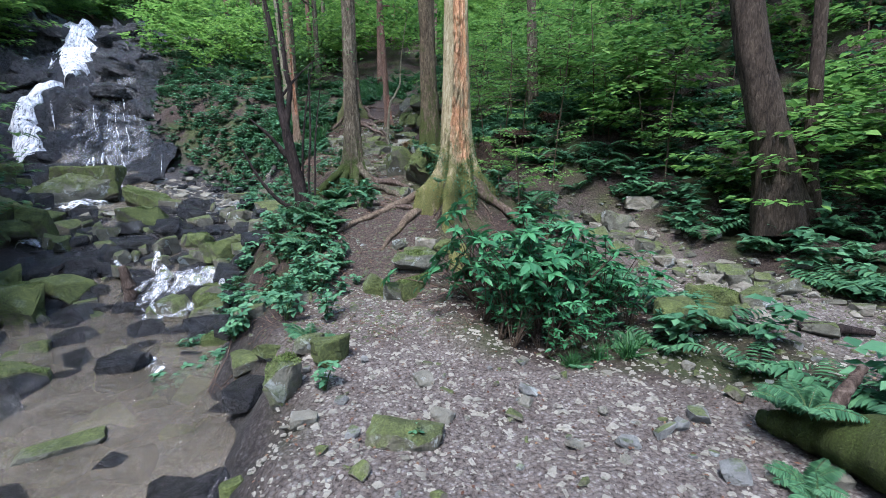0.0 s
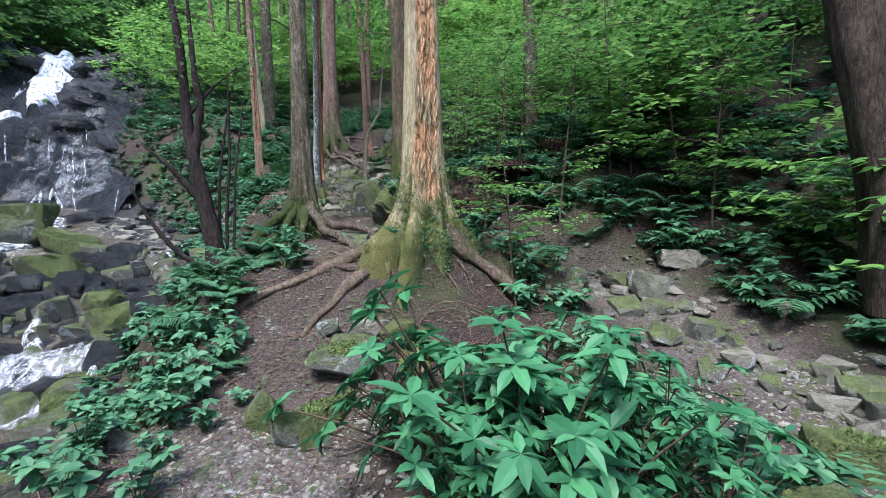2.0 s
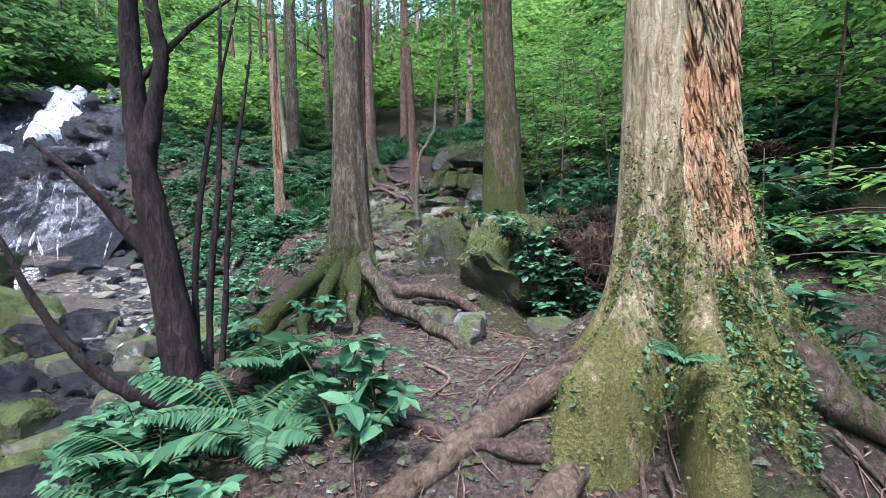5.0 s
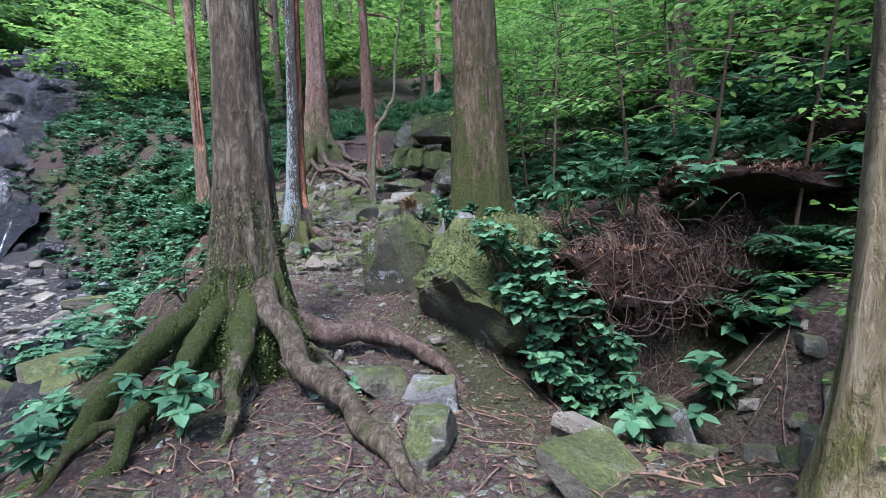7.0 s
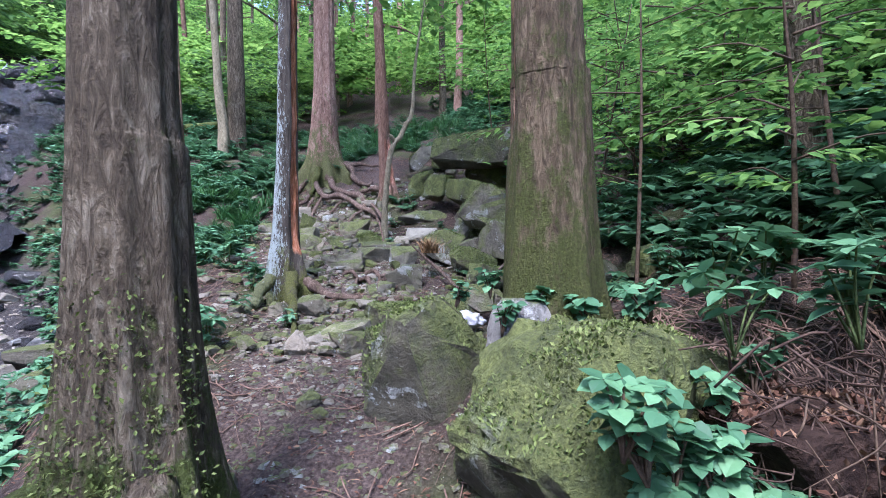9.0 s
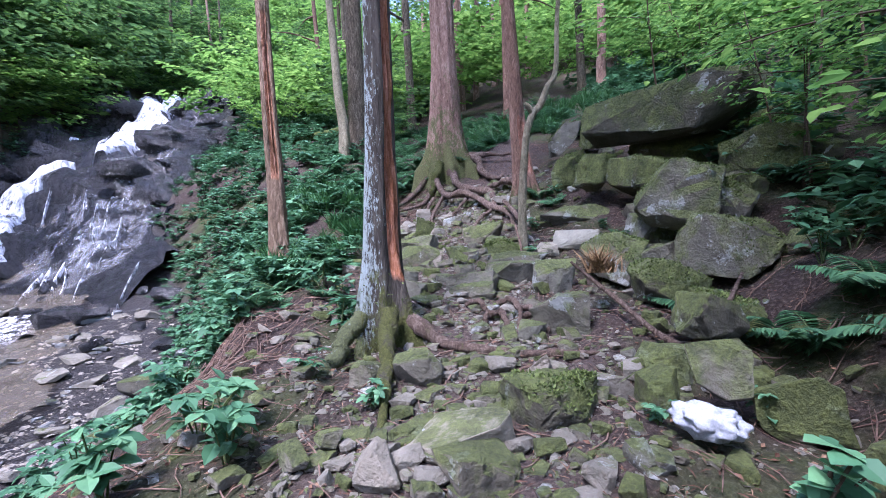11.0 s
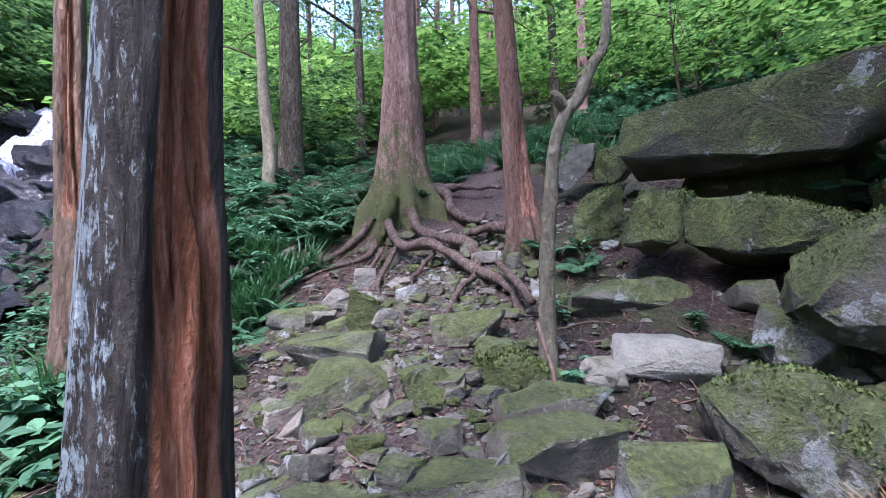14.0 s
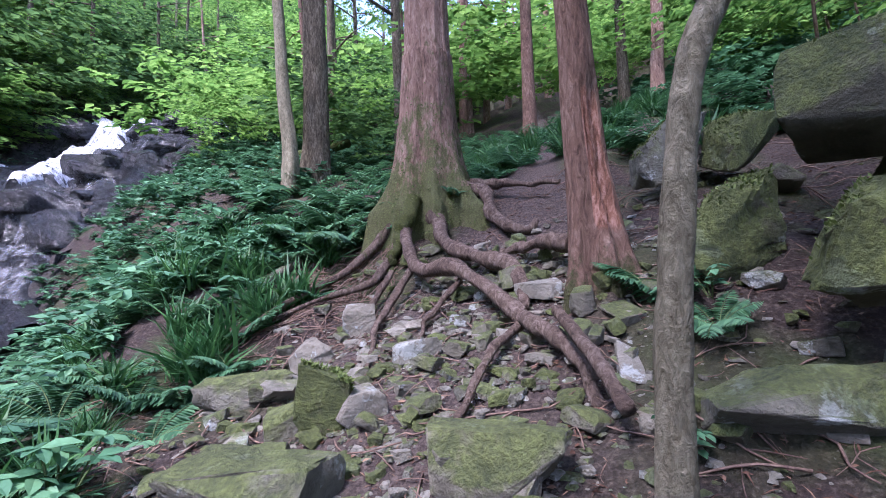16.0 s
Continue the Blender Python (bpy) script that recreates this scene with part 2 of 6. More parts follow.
def bark_material(name, dark, mid, light, moss=(0.055, 0.075, 0.014), mark=(0.3, 0.12, 0.06), stretch=0.27, lichen=0.0):
    """Furrowed bark; the trunk's own numbers say where moss and bare wood lie."""
    m, t, p = material(name)
    v = coords(t, (1, 1, stretch))
    ridges = grain(t, v, 26, 8, 0.68, 0.9)
    plates = grain(t, coords(t, (1, 1, 0.3)), 5, 5, 0.6)
    fine = grain(t, coords(t), 60, 4, 0.7)
    colour = ramp(t, sums(t, "ADD", sums(t, "MULTIPLY", ridges, 0.7), sums(t, "MULTIPLY", plates, 0.3)), [(0.33, dark), (0.5, mid), (0.68, light)])
    if lichen:
        across = node(t, "ShaderNodeSeparateXYZ", i0=coords(t)).outputs[0]
        side = sums(t, "MULTIPLY", sums(t, "ADD", across, -0.02), -0.75)
        spots = ramp(t, sums(t, "ADD", sums(t, "MULTIPLY", grain(t, coords(t, (1, 1, 0.3)), 46, 6, 0.75, 0.4), 0.7), sums(t, "ADD", sums(t, "MULTIPLY", grain(t, coords(t, (1, 1, 0.45)), 7, 4, 0.7), 0.3), side)), [(0.55, (0, 0, 0)), (0.6, (lichen, lichen, lichen))])
        colour = mixed(t, sums(t, "MULTIPLY", spots, sums(t, "SUBTRACT", 1.0, attribute(t, "mark"), True)), colour, mixed(t, fine, (0.2, 0.245, 0.235), (0.4, 0.47, 0.45)))
    bare = ramp(t, sums(t, "ADD", ridges, sums(t, "MULTIPLY", fine, 0.2)), [(0.4, tuple(c * 0.3 for c in mark)), (0.58, mark), (0.75, tuple(min(1, c * 1.5 + 0.08) for c in mark))])
    colour = mixed(t, ramp(t, sums(t, "ADD", attribute(t, "mark"), sums(t, "MULTIPLY", sums(t, "SUBTRACT", plates, 0.5), 0.8)), [(0.42, (0, 0, 0)), (0.58, (1, 1, 1))]), colour, bare)
    green = ramp(t, fine, [(0.3, tuple(c * 0.4 for c in moss)), (0.6, moss), (0.8, tuple(c * 2.4 for c in moss))])
    cover = ramp(t, sums(t, "ADD", attribute(t, "moss"), sums(t, "MULTIPLY", sums(t, "SUBTRACT", grain(t, coords(t, (1, 1, 0.5)), 7, 7, 0.75), 0.5), 2.3)), [(0.42, (0, 0, 0)), (0.7, (0.9, 0.9, 0.9))])
    colour = mixed(t, cover, colour, green)
    finish(t, p, colour, 0.9, 0.15)
    bump(t, p, sums(t, "ADD", ridges, sums(t, "ADD", sums(t, "MULTIPLY", fine, 0.3), sums(t, "MULTIPLY", sums(t, "MULTIPLY", cover, green), 1.5))), 1.0, 0.06)
    return m


def leaf_material(name, dark, mid, light, through=0.35, rough=0.45):
    m, t, p = material(name)
    rnd = t.nodes.new("ShaderNodeNewGeometry").outputs["Random Per Island"]
    colour = ramp(t, rnd, [(0.0, dark), (0.5, mid), (1.0, light)])
    colour = mixed(t, sums(t, "MULTIPLY", grain(t, coords(t, world_space=True), 30, 3), 0.5), colour, dark)
    finish(t, p, colour, rough, 0.25)
    glow = node(t, "ShaderNodeBsdfTranslucent", Color=colour)
    mix = node(t, "ShaderNodeMixShader", i0=through, i1=p.outputs[0], i2=glow.outputs[0])
    t.links.new(mix.outputs[0], t.nodes["Material Output"].inputs[0])
    return m


def plain_material(name, dark, light, scale=20, rough=0.8, spec=0.2, stretch=(1, 1, 1), depth=0.01):
    m, t, p = material(name)
    g = grain(t, coords(t, stretch, True), scale, 5, 0.65)
    finish(t, p, ramp(t, g, [(0.3, dark), (0.7, light)]), rough, spec)
    bump(t, p, g, 0.7, depth)
    return m


def water_material():
    m, t, p = material("stream_water")
    v = coords(t, world_space=True)
    murk = ramp(t, grain(t, v, 1.2, 4), [(0.3, (0.085, 0.072, 0.05)), (0.7, (0.17, 0.143, 0.105))])
    finish(t, p, murk, 0.07, 0.5)
    p.inputs["IOR"].default_value = 1.33
    p.inputs["Alpha"].default_value = 0.62
    bump(t, p, grain(t, v, 5, 4, 0.6, 1.2), 0.8, 0.09)
    return m


def foam_material(name="white_water", low=0.45, high=0.6, most=0.85):
    m, t, p = material(name)
    v = coords(t, (1, 0.5, 0.18), True)
    g = grain(t, v, 8, 7, 0.75)
    finish(t, p, ramp(t, g, [(0.35, (0.7, 0.72, 0.73)), (0.6, (0.9, 0.9, 0.89))]), 0.5, 0.3)
    t.links.new(ramp(t, g, [(low, (0.0, 0.0, 0.0)), (high, (most, most, most))]), p.inputs["Alpha"])
    bump(t, p, g, 0.4, 0.04)
    return m


SOIL = ground_material()
ROCK = rock_material("grey_stone", (0.045, 0.043, 0.034), (0.22, 0.213, 0.172), 0.76, 0.4)
PALE_ROCK = rock_material("pale_stone", (0.1, 0.094, 0.078), (0.31, 0.29, 0.245), 0.25, 0.15)
GRAVEL = rock_material("pale_gravel", (0.16, 0.148, 0.125), (0.46, 0.43, 0.375), 0.0, 0.0)
MOSSY_ROCK = rock_material("mossy_stone", (0.03, 0.028, 0.02), (0.14, 0.132, 0.098), 1.3, 0.3)
LICHEN_ROCK = rock_material("lichened_stone", (0.05, 0.049, 0.04), (0.22, 0.215, 0.18), 1.0, 0.95)
WET_ROCK = rock_material("wet_stone", (0.008, 0.008, 0.009), (0.085, 0.085, 0.092), 0.0, 0.0, 0.2, 0.7, 0.32)
BARE_ROCK = rock_material("bare_pale_stone", (0.13, 0.127, 0.103), (0.31, 0.3, 0.25), 0.1, 0.0, 0.8, 0.3, 0.06)
BLUE_ROCK = rock_material("blue_grey_stone", (0.075, 0.08, 0.083), (0.26, 0.272, 0.275), 0.2, 0.25, 0.7)
BARK_A = bark_material("pale_mossy_bark", (0.075, 0.055, 0.028), (0.33, 0.27, 0.15), (0.56, 0.49, 0.33), (0.16, 0.165, 0.045), (0.4, 0.21, 0.1))
BARK_B = bark_material("grey_brown_bark", (0.016, 0.012, 0.008), (0.09, 0.072, 0.047), (0.26, 0.225, 0.16), (0.06, 0.085, 0.018))
BARK_C = bark_material("lichened_bark", (0.014, 0.012, 0.009), (0.055, 0.048, 0.038), (0.13, 0.115, 0.09), (0.09, 0.1, 0.025), (0.3, 0.115, 0.052), 0.14, 0.9)
BARK_D = bark_material("reddish_cedar_bark", (0.058, 0.034, 0.025), (0.22, 0.137, 0.1), (0.41, 0.305, 0.24), (0.10, 0.12, 0.04), (0.34, 0.13, 0.075))
BARK_E = bark_material("red_brown_bark", (0.038, 0.022, 0.015), (0.135, 0.08, 0.056), (0.25, 0.175, 0.13), (0.05, 0.06, 0.02), (0.2, 0.095, 0.06))
BARK_F = bark_material("smooth_grey_green_bark", (0.07, 0.062, 0.038), (0.17, 0.152, 0.098), (0.31, 0.282, 0.195), (0.07, 0.085, 0.03), (0.3, 0.2, 0.1), 0.5)
BARK_G = bark_material("peeling_tan_bark", (0.04, 0.026, 0.016), (0.165, 0.112, 0.072), (0.33, 0.25, 0.17), (0.05, 0.06, 0.02), (0.3, 0.14, 0.075))
BARK_H = bark_material("ribbed_brown_bark", (0.018, 0.013, 0.008), (0.085, 0.064, 0.038), (0.22, 0.175, 0.11), (0.06, 0.075, 0.018), (0.16, 0.09, 0.05))
BARK_DUSK = bark_material("dusky_brown_bark", (0.01, 0.008, 0.006), (0.05, 0.037, 0.026), (0.13, 0.1, 0.072), (0.04, 0.055, 0.015))
BARK_DARK = bark_material("dark_wet_bark", (0.008, 0.006, 0.005), (0.028, 0.02, 0.017), (0.07, 0.055, 0.045), (0.03, 0.04, 0.012))
ROOT = bark_material("bare_root_wood", (0.026, 0.017, 0.012), (0.1, 0.07, 0.052), (0.23, 0.18, 0.14), (0.07, 0.085, 0.02), (0.3, 0.13, 0.08), 0.5)
PALE_ROOT = bark_material("weathered_root_wood", (0.03, 0.021, 0.014), (0.135, 0.098, 0.066), (0.28, 0.22, 0.155), (0.08, 0.095, 0.025), (0.3, 0.13, 0.08), 0.5)
LEAF_BUSH = leaf_material("broad_green_leaf", (0.02, 0.08, 0.032), (0.042, 0.158, 0.062), (0.085, 0.26, 0.1), 0.28, 0.5)
LEAF_LOW = leaf_material("undergrowth_leaf", (0.033, 0.094, 0.045), (0.07, 0.182, 0.088), (0.14, 0.295, 0.14), 0.33, 0.55)
LEAF_FERN = leaf_material("fern_leaf", (0.024, 0.072, 0.032), (0.054, 0.148, 0.064), (0.108, 0.235, 0.1), 0.33, 0.65)
LEAF_BRIGHT = leaf_material("bright_sapling_leaf", (0.05, 0.13, 0.03), (0.125, 0.26, 0.058), (0.24, 0.4, 0.095), 0.5, 0.5)
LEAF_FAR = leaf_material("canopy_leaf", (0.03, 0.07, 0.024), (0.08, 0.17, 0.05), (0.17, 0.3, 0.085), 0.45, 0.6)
# The canopy leaf again, paler and yellower: sunshine is put into its colour.
LEAF_SUN_PAINTED = leaf_material("sun_painted_canopy_leaf", (0.06, 0.14, 0.028), (0.14, 0.28, 0.055), (0.26, 0.42, 0.1), 0.58, 0.6)
MOSS = leaf_material("moss_leaf", (0.03, 0.048, 0.01), (0.09, 0.125, 0.026), (0.19, 0.235, 0.075), 0.2, 0.7)
GRASS = leaf_material("grass_blade", (0.02, 0.07, 0.02), (0.035, 0.115, 0.035), (0.07, 0.17, 0.045), 0.3, 0.5)
STRAW = plain_material("dry_straw", (0.05, 0.026, 0.012), (0.26, 0.17, 0.075), 30)
TWIG = plain_material("dead_twig", (0.044, 0.0264, 0.0198), (0.198, 0.132, 0.0935), 25)
LITTER = leaf_material("fallen_leaf", (0.05, 0.022, 0.012), (0.12, 0.06, 0.035), (0.26, 0.17, 0.1), 0.05, 0.8)
WATER = water_material()
FOAM = foam_material()
# Thin water; the sky's sheen on it is put in as whitish colour.
FILM = foam_material("thin_film_of_water", 0.4, 0.8, 0.3)
VEIL = foam_material("veil_of_water", 0.42, 0.78, 0.7)
TORRENT = foam_material("dense_white_water", 0.33, 0.62, 0.9)
DARK_EARTH = plain_material("dark_damp_earth", (0.008, 0.005, 0.004), (0.045, 0.028, 0.02), 9, 0.95, 0.1, (1, 1, 1), 0.08)
CLOTH = plain_material("white_sacking", (0.2, 0.215, 0.23), (0.36, 0.38, 0.4), 60, 0.7, 0.2, (1, 1, 1), 0.004)


# Building tools.
rng = np.random.default_rng(7)


def gz(x, y):
    return float(ground_z(x, y))


def mesh(name, verts, faces, mat, smoothed=True, **numbers):
    me = bpy.data.meshes.new(name)
    me.from_pydata(np.asarray(verts, float).tolist(), [], [list(f) for f in faces])
    me.materials.append(mat)
    if smoothed:
        me.polygons.foreach_set("use_smooth", np.ones(len(me.polygons), bool))
    for key, values in numbers.items():
        me.attributes.new(key, "FLOAT", "POINT").data.foreach_set("value", np.asarray(values, np.float32))
    me.update()
    return me


def thing(name, at, label, category, group="", rz=0.0, kind=""):
    """An empty at the foot of a thing, to hold its parts."""
    ob = new(name)
    ob.empty_display_size = 0.1
    ob.matrix_basis = pose(*at, 0, 0, rz)
    return tagged(ob, label, category, group, kind)


def part(name, me, parent, label=""):
    ob = new(name, me)
    ob.parent = parent
    return tagged(ob, label)


def spline(points, n):
    """n + 1 points on a smooth line through the given ones."""
    p = np.asarray(points, float)
    p = np.vstack([2 * p[0] - p[1], p, 2 * p[-1] - p[-2]])
    out = []
    for s in np.linspace(0, len(p) - 3 - 1e-6, n + 1):
        i, t = int(s), s - int(s)
        a, b, c, d = p[i : i + 4]
        out.append(0.5 * (2 * b + (c - a) * t + (2 * a - 5 * b + 4 * c - d) * t**2 + (3 * b - 3 * c + d - a) * t**3))
    return np.array(out)


def tube(points, radii, sides=8, rings=16, knobs=0.12, seed=0, flat=1.0):
    """A tapered, slightly knobbly tube along a smooth line."""
    mid = spline(points, rings)
    r = np.interp(np.linspace(0, 1, rings + 1), np.linspace(0, 1, len(radii)), radii)
    way = np.gradient(mid, axis=0)
    way /= np.linalg.norm(way, axis=1)[:, None] + 1e-9
    side = np.cross(way, (0.03, 0.05, 1.0))
    side /= np.linalg.norm(side, axis=1)[:, None] + 1e-9
    other = np.cross(side, way)
    a = np.linspace(0, 2 * np.pi, sides, endpoint=False)
    k = 1 + knobs * fbm(np.arange(rings + 1)[:, None] * 0.55 + seed * 3.7, np.cos(a)[None] * 1.3 + seed, 4, 2) * 2
    ring = r[:, None, None] * k[..., None] * (np.cos(a)[None, :, None] * side[:, None] + flat * np.sin(a)[None, :, None] * other[:, None])
    verts = (mid[:, None] + ring).reshape(-1, 3)
    faces = [(i * sides + j, i * sides + (j + 1) % sides, (i + 1) * sides + (j + 1) % sides, (i + 1) * sides + j) for i in range(rings) for j in range(sides)]
    faces += [tuple(range(sides))[::-1], tuple(rings * sides + j for j in range(sides))]
    return verts, faces


def joined(pieces):
    verts, faces, n = [], [], 0
    for v, f in pieces:
        verts.append(np.asarray(v, float))
        faces += [tuple(i + n for i in face) for face in f]
        n += len(v)
    return np.vstack(verts), faces


LEAF = np.array([(0, 0, 0), (-0.36, 0.3, 0.06), (0.36, 0.3, 0.06), (0, 0.33, 0), (-0.3, 0.66, 0.03), (0.3, 0.66, 0.03), (0, 0.68, -0.03), (0, 1.0, -0.1)])
LEAF_FACES = [(0, 3, 1), (0, 2, 3), (1, 3, 6, 4), (3, 2, 5, 6), (4, 6, 7), (6, 5, 7)]
BLADE = np.array([(0, 0, 0), (-0.38, 0.45, 0.05), (0.38, 0.45, 0.05), (0, 1.0, -0.06)])
BLADE_FACES = [(0, 2, 3, 1)]


def leaves(at, yaw, pitch, size, wide=1.0, roll=None, shape=LEAF, faces=LEAF_FACES):
    """Many leaves in one: each starts at its place and points along its yaw and pitch."""
    at, yaw, pitch = np.asarray(at, float), np.asarray(yaw, float), np.asarray(pitch, float)
    n = len(at)
    size = np.broadcast_to(np.asarray(size, float), (n,))
    roll = np.zeros(n) if roll is None else roll
    ahead = np.stack([np.cos(yaw) * np.cos(pitch), np.sin(yaw) * np.cos(pitch), np.sin(pitch)], -1)
    side = np.stack([np.sin(yaw), -np.cos(yaw), np.zeros(n)], -1)
    above = np.cross(side, ahead)
    side, above = np.cos(roll)[:, None] * side + np.sin(roll)[:, None] * above, np.cos(roll)[:, None] * above - np.sin(roll)[:, None] * side
    v = at[:, None] + size[:, None, None] * (shape[None, :, 0:1] * wide * side[:, None] + shape[None, :, 1:2] * ahead[:, None] + shape[None, :, 2:3] * above[:, None])
    return v.reshape(-1, 3), [tuple(i + k * len(shape) for i in f) for k in range(n) for f in faces]


def stone_mesh(name, seed, size, mat, points=11, fine=0, chip=0.03):
    """An angular broken stone, its foot at z = 0."""
    r = np.random.default_rng(seed)
    bm = bmesh.new()
    bmesh.ops.create_cube(bm, size=2.0)
    cuts = points + 1
    normals = r.normal(size=(cuts, 3))
    normals /= np.linalg.norm(normals, axis=1)[:, None]
    for q in normals:
        reach = np.abs(q).sum() * r.uniform(0.5, 0.82)
        bmesh.ops.bisect_plane(bm, geom=list(bm.verts) + list(bm.edges) + list(bm.faces), plane_co=q * max(reach, 0.66), plane_no=q, clear_outer=True)
    corners = [Vector(v.co[k] * size[k] / 2 for k in range(3)) for v in bm.verts]
    bm.free()
    bm = bmesh.new()
    for q in corners:
        bm.verts.new(q)
    bmesh.ops.remove_doubles(bm, verts=bm.verts, dist=0.02 * min(size))
    bmesh.ops.convex_hull(bm, input=bm.verts)
    bmesh.ops.delete(bm, geom=[v for v in bm.verts if not v.link_faces], context="VERTS")
    bmesh.ops.dissolve_limit(bm, angle_limit=radians(12), verts=bm.verts, edges=bm.edges)
    bmesh.ops.bevel(bm, geom=list(bm.edges), offset=chip * min(size), segments=1, affect="EDGES", profile=0.5)
    if fine:
        bmesh.ops.triangulate(bm, faces=bm.faces)
        for _ in range(fine):
            bmesh.ops.subdivide_edges(bm, edges=[e for e in bm.edges if e.calc_length() > 0.05 * max(size)], cuts=1)
            bmesh.ops.triangulate(bm, faces=bm.faces)
        d = 0.075 * min(size)
        for v in bm.verts:
            q = v.co / max(size) * 5 + Vector((seed, 0, 0))
            v.co += v.co.normalized() * d * (noise.noise(q) + 0.6 * noise.noise(q * 2.7) + 0.4 * noise.noise(q * 6.1))
    low = [min(v.co[k] for v in bm.verts) for k in range(3)]
    high = [max(v.co[k] for v in bm.verts) for k in range(3)]
    for v in bm.verts:
        for k in range(3):
            v.co[k] = ((v.co[k] - low[k]) / (high[k] - low[k]) - 0.5) * size[k]
    low = -size[2] / 2
    for v in bm.verts:
        v.co.z -= low
    me = bpy.data.meshes.new(name)
    bm.to_mesh(me)
    bm.free()
    me.materials.append(mat)
    if fine:
        me.polygons.foreach_set("use_smooth", np.ones(len(me.polygons), bool))
        me.set_sharp_from_angle(angle=radians(24))
    return me


def fuzz(me, count, size, seed, mat, up=0.1):
    """Tufts of moss on the upper faces of a mesh."""
    r = np.random.default_rng(seed)
    n = len(me.vertices)
    co, nor = np.empty(n * 3, np.float32), np.empty(n * 3, np.float32)
    me.vertices.foreach_get("co", co)
    me.vertices.foreach_get("normal", nor)
    co, nor = co.reshape(-1, 3), nor.reshape(-1, 3)
    tris = np.array([q.vertices[:3] for q in me.polygons])
    mid = nor[tris].mean(1)
    area = np.linalg.norm(np.cross(co[tris[:, 1]] - co[tris[:, 0]], co[tris[:, 2]] - co[tris[:, 0]]), axis=1)
    centre = co[tris].mean(1)
    w = area * np.maximum(0, mid[:, 2] - up) * (0.25 + fbm(centre[:, 0] * 4 + seed, centre[:, 1] * 4 + centre[:, 2] * 3, 3, 3)).clip(0, 1)
    pick = tris[r.choice(len(tris), count, p=w / w.sum())]
    k = r.dirichlet((1, 1, 1), count)
    at = (co[pick] * k[..., None]).sum(1)
    return leaves(at, r.uniform(0, 6.3, count), r.uniform(0.2, 1.3, count), r.uniform(0.5, 1.3, count) * size, 0.7, r.normal(0, 0.5, count), BLADE, BLADE_FACES)


def trunk_mesh(name, axis, radii, mat, flare=(), seed=0, sides=40, rings=90, furrow=0.05, mark=None, moss=(0.0, 1.0), sink=0.0, tall=0.36):
    """A trunk along an axis of points from the foot up. flare: buttresses (angle in degrees, reach, spread in degrees).
    mark: (angle, half width, from, to) of bare wood. moss: its cover at the foot, and the height over which it fades."""
    mid = spline(axis, rings)
    t = np.linspace(0, 1, rings + 1)
    r = np.interp(t, np.linspace(0, 1, len(radii)), radii)
    up = mid[:, 2] - mid[0, 2] - sink
    a = np.linspace(0, 2 * np.pi, sides, endpoint=False)
    ridge = fbm(np.cos(a)[None] * 4 + seed, np.sin(a)[None] * 4 + up[:, None] * 0.25, 6, 3) + 0.6 * fbm(np.cos(a)[None] * 11 + seed, np.sin(a)[None] * 11 + up[:, None] * 0.5, 7, 2)
    rad = r[:, None] * (1 + furrow * 2 * ridge)
    for angle, reach, spread in flare:
        d = (a - radians(angle) + np.pi) % (2 * np.pi) - np.pi
        rad = rad + reach * np.where(up > 0, np.exp(-np.maximum(up, 0) / tall), 1 - 0.4 * up)[:, None] * np.exp(-((d / radians(spread)) ** 2))[None]
        rad = rad + 0.12 * reach * np.exp(-np.maximum(up, 0) / (2.6 * tall))[:, None] * np.exp(-((d / radians(spread)) ** 2))[None]
    scar = np.zeros_like(rad)
    if mark:
        angle, half, low, high = mark
        d = np.abs((a - radians(angle) + np.pi) % (2 * np.pi) - np.pi)
        scar = (1 - smooth(half * 0.6, half * 1.15, np.degrees(d)[None] + 16 * fbm(up[:, None] * 1.3, d[None] * 2, 8, 3))) * smooth(low, low + 0.4, up)[:, None] * (1 - smooth(high - 0.5, high, up))[:, None]
        rad = rad - 0.045 * scar * (1 + 1.5 * fbm(np.cos(a)[None] * 9, up[:, None] * 2.2, 3, 3))
    green = moss[0] * np.exp(-np.maximum(up, 0) / moss[1])[:, None] * np.ones_like(rad)
    verts = np.stack([mid[:, 0:1] + rad * np.cos(a)[None], mid[:, 1:2] + rad * np.sin(a)[None], mid[:, 2:3] * np.ones_like(rad)], -1).reshape(-1, 3)
    faces = [(i * sides + j, i * sides + (j + 1) % sides, (i + 1) * sides + (j + 1) % sides, (i + 1) * sides + j) for i in range(rings) for j in range(sides)]
    faces.append(tuple(rings * sides + j for j in range(sides)))
    return mesh(name, verts, faces, mat, True, mark=scar.ravel(), moss=green.ravel())


def root_mesh(points, radii, mat=None, seed=0, moss=0.2, rings=34, sides=9):
    r = np.random.default_rng(seed + 400)
    way = spline(points, 9)
    way[1:-1] += r.normal(0, 0.28, (len(way) - 2, 3)) * np.mean(radii)
    radii = np.interp(np.linspace(0, 1, 12), np.linspace(0, 1, len(radii)), radii) * r.uniform(0.82, 1.2, 12)
    v, f = tube([tuple(q) for q in way], list(radii), sides, rings, 0.22, seed)
    return mesh("root", v, f, mat or ROOT, True, mark=np.zeros(len(v)), moss=np.full(len(v), moss))


def along_ground(places, lift):
    """Points on the ground, raised by the given lifts."""
    return [(x, y, gz(x, y) + h) for (x, y), h in zip(places, lift)]


